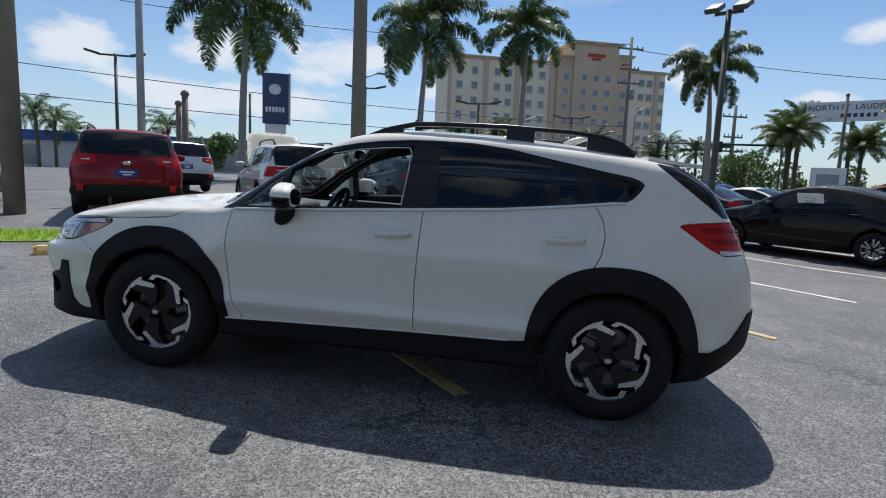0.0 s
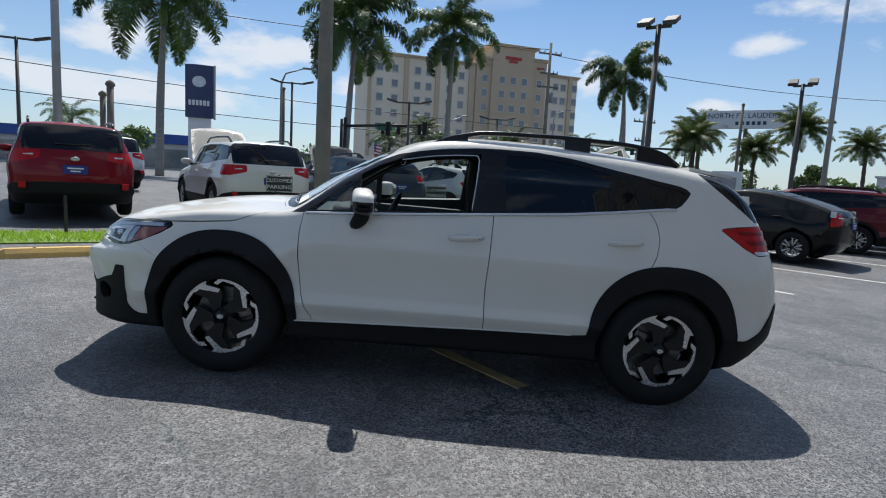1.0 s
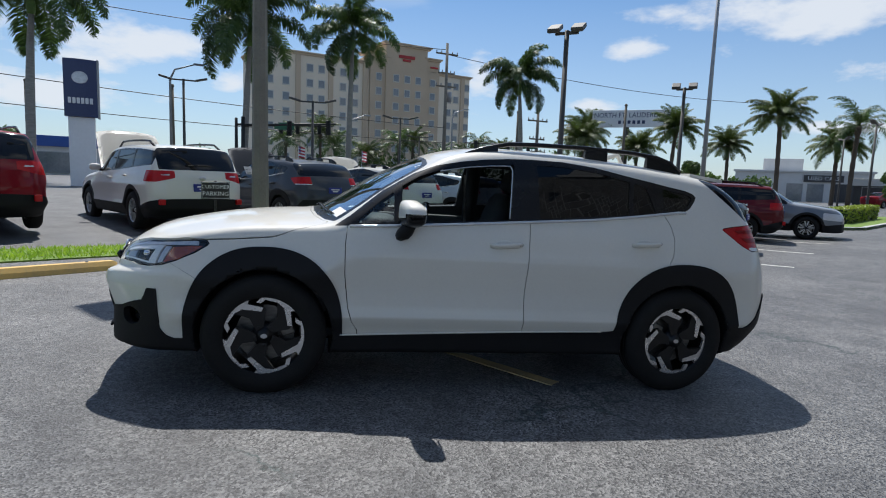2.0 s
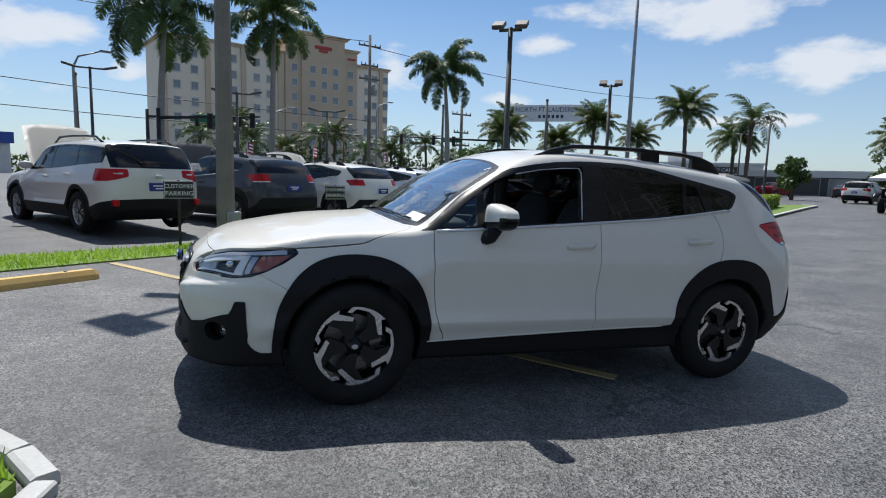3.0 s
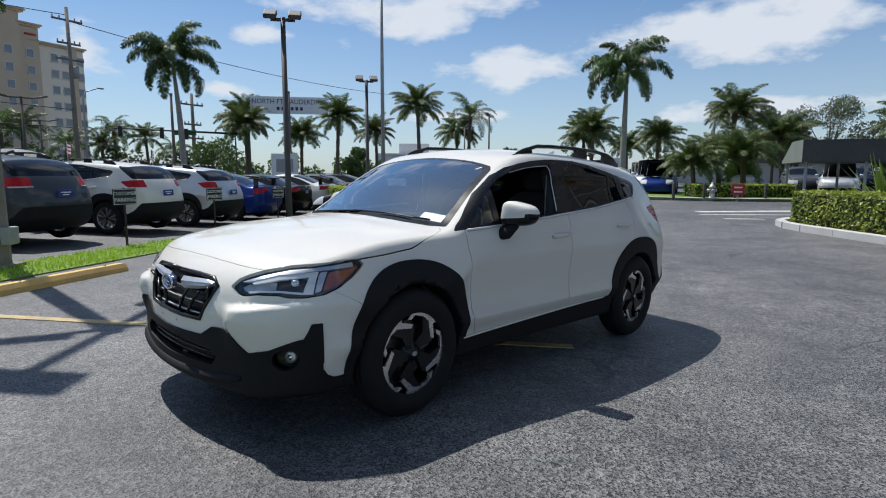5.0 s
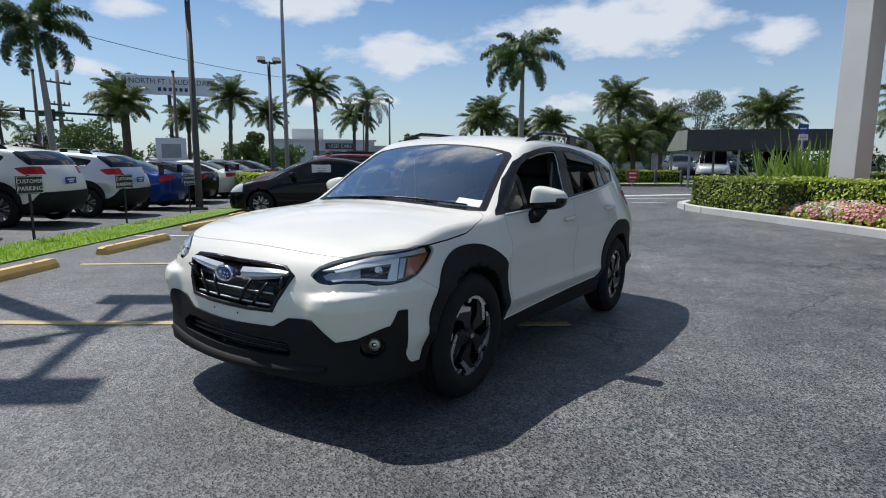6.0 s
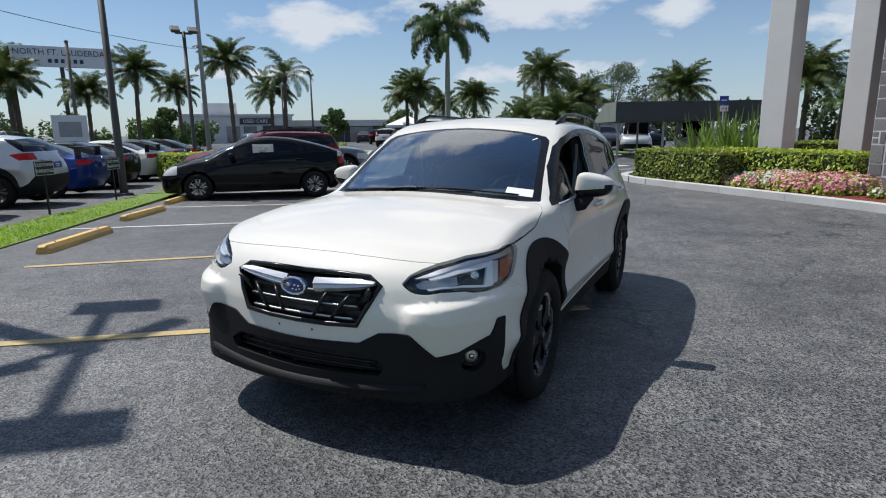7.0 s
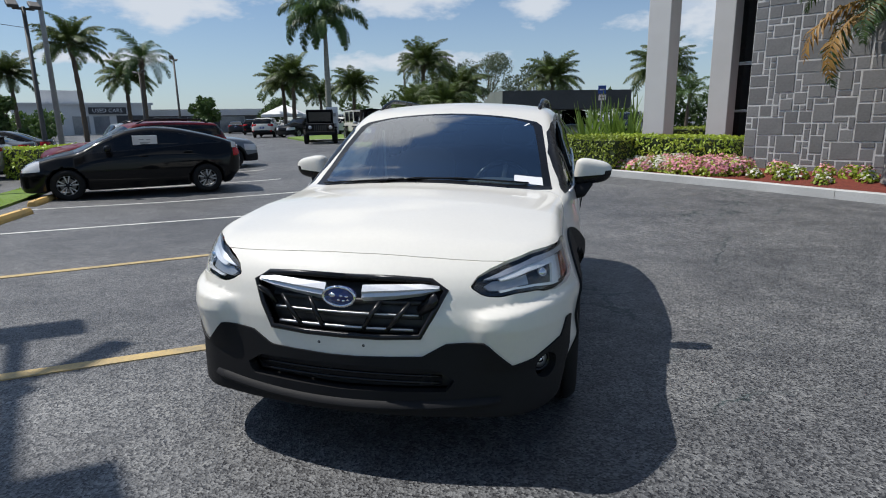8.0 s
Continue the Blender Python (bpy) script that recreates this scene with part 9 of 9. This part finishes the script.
def traffic_mast(x, y, h, ax_, L_, lights, label):
    root = empty_at("traffic_signal", at_ground(x, y, ax_))
    bm = bmesh.new(); tube(bm, [(0, 0, -0.1), (0, 0, h + 0.6)], [0.17, 0.13], 10)
    part("pole", bm, M["signal"], root, smooth=True)
    bm = bmesh.new(); tube(bm, [(0, 0, h), (L_, 0, h + 0.35)], [0.11, 0.06], 8)
    part("mast_arm", bm, M["signal"], root, smooth=True)
    for u in lights:
        bm = bmesh.new(); box(bm, L_ * u - 0.17, -0.14, h - 0.75 + 0.35 * u, L_ * u + 0.17, 0.14, h + 0.35 * u + 0.25, 0.03)
        hd = part("signal_head", bm, M["signal"], root, "black signal head")
        for k in range(3):
            bm = bmesh.new(); lathe(bm, [(0.001, 0.0), (0.10, 0.0), (0.11, 0.10)], 10, Matrix.Translation((L_ * u, -0.14, h - 0.57 + 0.35 * u + 0.32 * k)) @ Matrix.Rotation(math.pi / 2, 4, "X"))
            part("visor", bm, M["signal"], hd)
    bm = bmesh.new(); box(bm, L_ * 0.38, -0.05, h - 0.2, L_ * 0.55, -0.02, h + 0.3)
    part("street_sign", bm, M["street_green"], root, "green street sign")
    return tagged(root, label, "traffic signal", "traffic signals")


traffic_mast(-8.8, 50.8, 5.2, 5, 8.6, (0.45, 0.62, 0.85), "black traffic signal mast over the road")
traffic_mast(24.5, 50.2, 5.2, 150, 12.5, (0.45, 0.62, 0.9), "black traffic signal mast over the road")
traffic_mast(-6.6, 38.5, 4.3, -8, 6.4, (0.5, 0.92), "black traffic signal mast over the road")


def street_light(x, y, h, turn):
    root = empty_at("street_lamp", at_ground(x, y, turn))
    bm = bmesh.new(); tube(bm, [(0, 0, -0.1), (0, 0, h - 1.2), (0.3, 0, h - 0.5), (1.6, 0, h)], [0.11, 0.08, 0.06, 0.04], 8)
    part("pole", bm, M["pole_grey"], root, smooth=True)
    bm = bmesh.new(); box(bm, 1.5, -0.13, h - 0.05, 2.15, 0.13, h + 0.08, 0.04)
    part("lamp_head", bm, M["pole_grey"], root)
    return tagged(root, "far cobra-head street lamp", "street lamp")


street_light(-11.5, 39.4, 8.3, 20)
street_light(1.0, 46.2, 6.6, 30)
street_light(13.0, 60.0, 9.5, 20)


def name_sign():
    """Long white board on a dark post: the place name is lettered, the trade name below it drawn as bars."""
    p0, p1 = (29.9, 59.9), (37.0, 54.75)
    m, L_ = frame_m(p0, p1, 8.17)
    root = empty_at("dealer_sign", m)
    bm = bmesh.new(); box(bm, 0, -0.2, 0, L_, 0.2, 1.95, 0.05)
    part("board", bm, M["sign_white"], root)
    words("lettering", "NORTH FT. LAUDERDALE", 0.79, Matrix.Translation((L_ / 2, -0.215, 1.34)) @ Matrix.Rotation(math.pi / 2, 4, "X") @ Matrix.Diagonal((0.92, 1, 1, 1)), M["sign_navy"], root, "navy lettering", 0.012)
    for k in range(6):
        bm = bmesh.new()
        x = L_ * 0.34 + k * L_ * 0.06
        box(bm, x, -0.23, 0.38, x + L_ * 0.036, -0.19, 0.76, 0.03)
        part("sign_bar", bm, M["sign_navy"], root, "navy bar in place of a trade name")
    bm = bmesh.new(); box(bm, L_ * 0.46 - 0.18, -0.14, -8.4, L_ * 0.46 + 0.18, 0.14, 0.02, 0.02)
    part("post", bm, M["pole_dark"], root)
    return tagged(root, "long white dealer sign board on a dark post", "sign")


name_sign()


def pylon_sign():
    z = gz(-12, 26)
    root = empty_at("pylon_sign", Matrix.Translation((-12.35, 26.55, z - 0.28)) @ rot_z(radians(14)))
    bm = bmesh.new()
    n = 10
    out = []
    for i in range(n + 1):
        x = -0.68 + 1.36 * i / n
        out.append((x, -0.16 - 0.14 * (1 - (x / 0.68) ** 2)))
    out += [(0.68, 0.16), (-0.68, 0.16)]
    slab(bm, out, 3.55, 6.2)
    part("cabinet", bm, M["sign_navy"], root, "curved navy sign cabinet")
    bm = bmesh.new(); box(bm, 0.68, -0.17, 3.5, 0.76, 0.17, 6.25, 0.02)
    part("edge_trim", bm, M["pole_grey"], root)
    bm = bmesh.new(); box(bm, -0.55, -0.12, -0.1, 0.55, 0.12, 3.54, 0.02)
    part("pedestal", bm, M["sign_white"], root, "white pedestal")
    bm = bmesh.new(); lathe(bm, [(0.001, 0.0), (0.30, 0.0), (0.33, -0.03)], 20, Matrix.Translation((0, -0.315, 5.35)) @ Matrix.Rotation(math.pi / 2, 4, "X") @ Matrix.Diagonal((1, 0.9, 1, 1)))
    part("emblem", bm, M["satin"], root, "pale oval emblem")
    for k in range(6):
        bm = bmesh.new(); box(bm, -0.5 + k * 0.175, -0.33, 4.15, -0.5 + k * 0.175 + 0.13, -0.27, 4.42, 0.02)
        part("sign_bar", bm, M["sign_white"], root, "white bar in place of a trade name")
    return tagged(root, "navy pylon sign on a white pedestal", "sign")


pylon_sign()


def customer_sign(x, y, turn, h=0.70):
    root = empty_at("parking_sign", at_ground(x, y, turn, 0.05))
    bm = bmesh.new(); box(bm, -0.02, -0.012, -0.1, 0.02, 0.012, h + 0.3, 0.004)
    part("stake", bm, M["sign_black"], root)
    bm = bmesh.new(); box(bm, -0.225, -0.032, h, 0.225, -0.012, h + 0.285, 0.006)
    part("board", bm, M["sign_black"], root)
    for z, tx, s in ((h + 0.197, "CUSTOMER", 0.086), (h + 0.085, "PARKING", 0.098)):
        words("lettering", tx, s, Matrix.Translation((0, -0.034, z)) @ Matrix.Rotation(math.pi / 2, 4, "X"), M["sign_white"], root, "white lettering", 0.002)
    bm = bmesh.new()
    for a in ((-0.216, h + 0.010, 0.216, h + 0.016), (-0.216, h + 0.269, 0.216, h + 0.275), (-0.216, h + 0.016, -0.210, h + 0.269), (0.210, h + 0.016, 0.216, h + 0.269)):
        box(bm, a[0], -0.0345, a[1], a[2], -0.031, a[3])
    part("border", bm, M["sign_white"], root, "thin white border")
    return tagged(root, "small black customer parking sign on a stake in the grass", "sign", "customer parking signs")


for x, y in ((-2.77, 5.95), (0.0, 8.02), (2.45, 9.85), (5.2, 11.8)):
    customer_sign(x, y, 18)
bm = bmesh.new(); box(bm, -0.02, -0.012, -0.1, 0.02, 0.012, 0.55, 0.004, m=at_ground(*sn(-2.1, 6.2), 18))
tagged(part("stake", bm, M["sign_black"]), "bare black sign stake in the grass", "stake")


def hydrant(x, y):
    root = empty_at("fire_hydrant", at_ground(x, y, 30, 0.1))
    bm = bmesh.new(); lathe(bm, [(0.16, 0.0), (0.16, 0.05), (0.11, 0.07), (0.105, 0.45), (0.14, 0.47), (0.14, 0.51), (0.11, 0.55), (0.06, 0.62), (0.035, 0.64), (0.035, 0.70), (0.001, 0.70)], 16)
    part("barrel", bm, M["hydrant"], root, smooth=True)
    for a in (0, math.pi / 2, math.pi, -math.pi / 2):
        bm = bmesh.new(); lathe(bm, [(0.055, 0.08), (0.055, 0.19), (0.03, 0.20), (0.001, 0.20)], 10, Matrix.Translation((0, 0, 0.36)) @ rot_z(a) @ Matrix.Rotation(math.pi / 2, 4, "Y"))
        part("outlet", bm, M["hydrant"], root, smooth=True)
    return tagged(root, "silver painted fire hydrant on the far island", "hydrant")


hydrant(22.3, 5.7)


def small_board(name, x, y, w, h, z, turn, mat_, label, bars=2, mark=None):
    root = empty_at(name, at_ground(x, y, turn, 0.05))
    bm = bmesh.new(); tube(bm, [(0, 0.02, -0.1), (0, 0.02, z + h)], 0.025, 6); part("post", bm, M["pole_grey"], root)
    bm = bmesh.new(); box(bm, -w / 2, -0.02, z, w / 2, 0.0, z + h, 0.006); part("board", bm, mat_, root)
    for k in range(bars):
        bm = bmesh.new(); q = z + h * (0.3 + 0.4 * k / max(1, bars - 1) if bars > 1 else 0.5)
        box(bm, -w * 0.32, -0.026, q - h * 0.07, w * 0.32, -0.018, q + h * 0.07); part("sign_bar", bm, mark or M["paper"], root)
    return tagged(root, label, "sign")


small_board("notice_sign", 22.4, 4.7, 0.50, 0.45, 0.25, -60, M["sign_red"], "small red notice board on the far island")
small_board("parking_sign", 20.8, -1.72, 0.32, 0.32, 2.22, -75, M["blue_band"], "blue accessible parking sign on a post", 1)
small_board("parking_notice", 20.78, -1.74, 0.30, 0.22, 1.96, -75, M["paper"], "small white parking notice on a post", 1, M["pole_grey"])
small_board("directory_sign", 25.2, 44.9, 2.4, 2.2, 1.0, -35, M["sign_white"], "pale directory board with four lines of lettering", 4, M["pole_grey"])
small_board("banner_sign", 28.5, 13.5, 0.7, 1.5, 0.5, -60, M["sign_white"], "narrow white sign on the far grass", 2, M["pole_grey"])
for k in range(5):
    x, y = 21.2 + 0.9 * k, 6.9 - 0.95 * k
    bm = bmesh.new(); lathe(bm, [(0.06, -0.05), (0.06, 0.62), (0.04, 0.67), (0.001, 0.68)], 10, at_ground(x, y, 0, 0.1))
    tagged(part("bollard", bm, M["pole_dark"], smooth=True), "short dark bollard on the far island", "bollard", "island bollards")


def jeep(x, y, heading, paint, label):
    """A boxy open utility car."""
    root = empty_at("jeep", Matrix.Translation((x, y, gz(x, y))) @ rot_z(radians(heading - 180)))
    bm = bmesh.new(); box(bm, -1.95, -0.78, 0.55, 1.95, 0.78, 1.12, 0.06); part("body", bm, paint, root)
    bm = bmesh.new(); box(bm, -0.55, -0.72, 1.12, 1.85, 0.72, 1.82, 0.10); part("hard_top", bm, M["pane_black"], root)
    bm = bmesh.new(); box(bm, -0.60, -0.74, 1.78, 1.88, 0.74, 1.88, 0.05); part("roof", bm, paint, root)
    for xx in (-0.58, 0.55, 1.82):
        for yy in (-0.72, 0.72):
            bm = bmesh.new(); box(bm, xx - 0.05, yy - 0.03, 1.1, xx + 0.05, yy + 0.03, 1.82, 0.01); part("pillar", bm, paint, root)
    bm = bmesh.new(); box(bm, -2.08, -0.80, 0.50, -1.93, 0.80, 0.68, 0.03); part("bumper", bm, M["cladding"], root)
    for k in range(7):
        bm = bmesh.new(); box(bm, -1.965, -0.33 + k * 0.1, 0.72, -1.945, -0.27 + k * 0.1, 1.02); part("grille_slot", bm, M["sign_black"], root)
    for yy in (-0.55, 0.55):
        bm = bmesh.new(); lathe(bm, [(0.10, 0.0), (0.09, 0.03), (0.001, 0.04)], 14, Matrix.Translation((-1.95, yy, 0.9)) @ Matrix.Rotation(-math.pi / 2, 4, "Y")); part("headlamp", bm, M["lens_white"], root, smooth=True)
    for xx in (-1.25, 1.25):
        for s in (-1, 1):
            bm = bmesh.new(); box(bm, xx - 0.52, s * 0.84 - 0.10, 0.82, xx + 0.52, s * 0.84 + 0.06, 0.92, 0.03); part("mudguard", bm, M["cladding"], root)
            wheel_parts(root, xx, s * 0.80, s, 0.40, 0.40, 0.25, 0.23, "plain", False)
    return tagged(root, label, "car", "utility cars in the far lot")


jeep(27.4, 13.8, 205, M["paint_black"], "black boxy utility car in the far lot")
jeep(46.5, 19.6, 215, M["paint_white"], "white boxy utility car in the far lot")
jeep(31.9, 12.9, 215, M["paint_white"], "white boxy utility car near the far island")
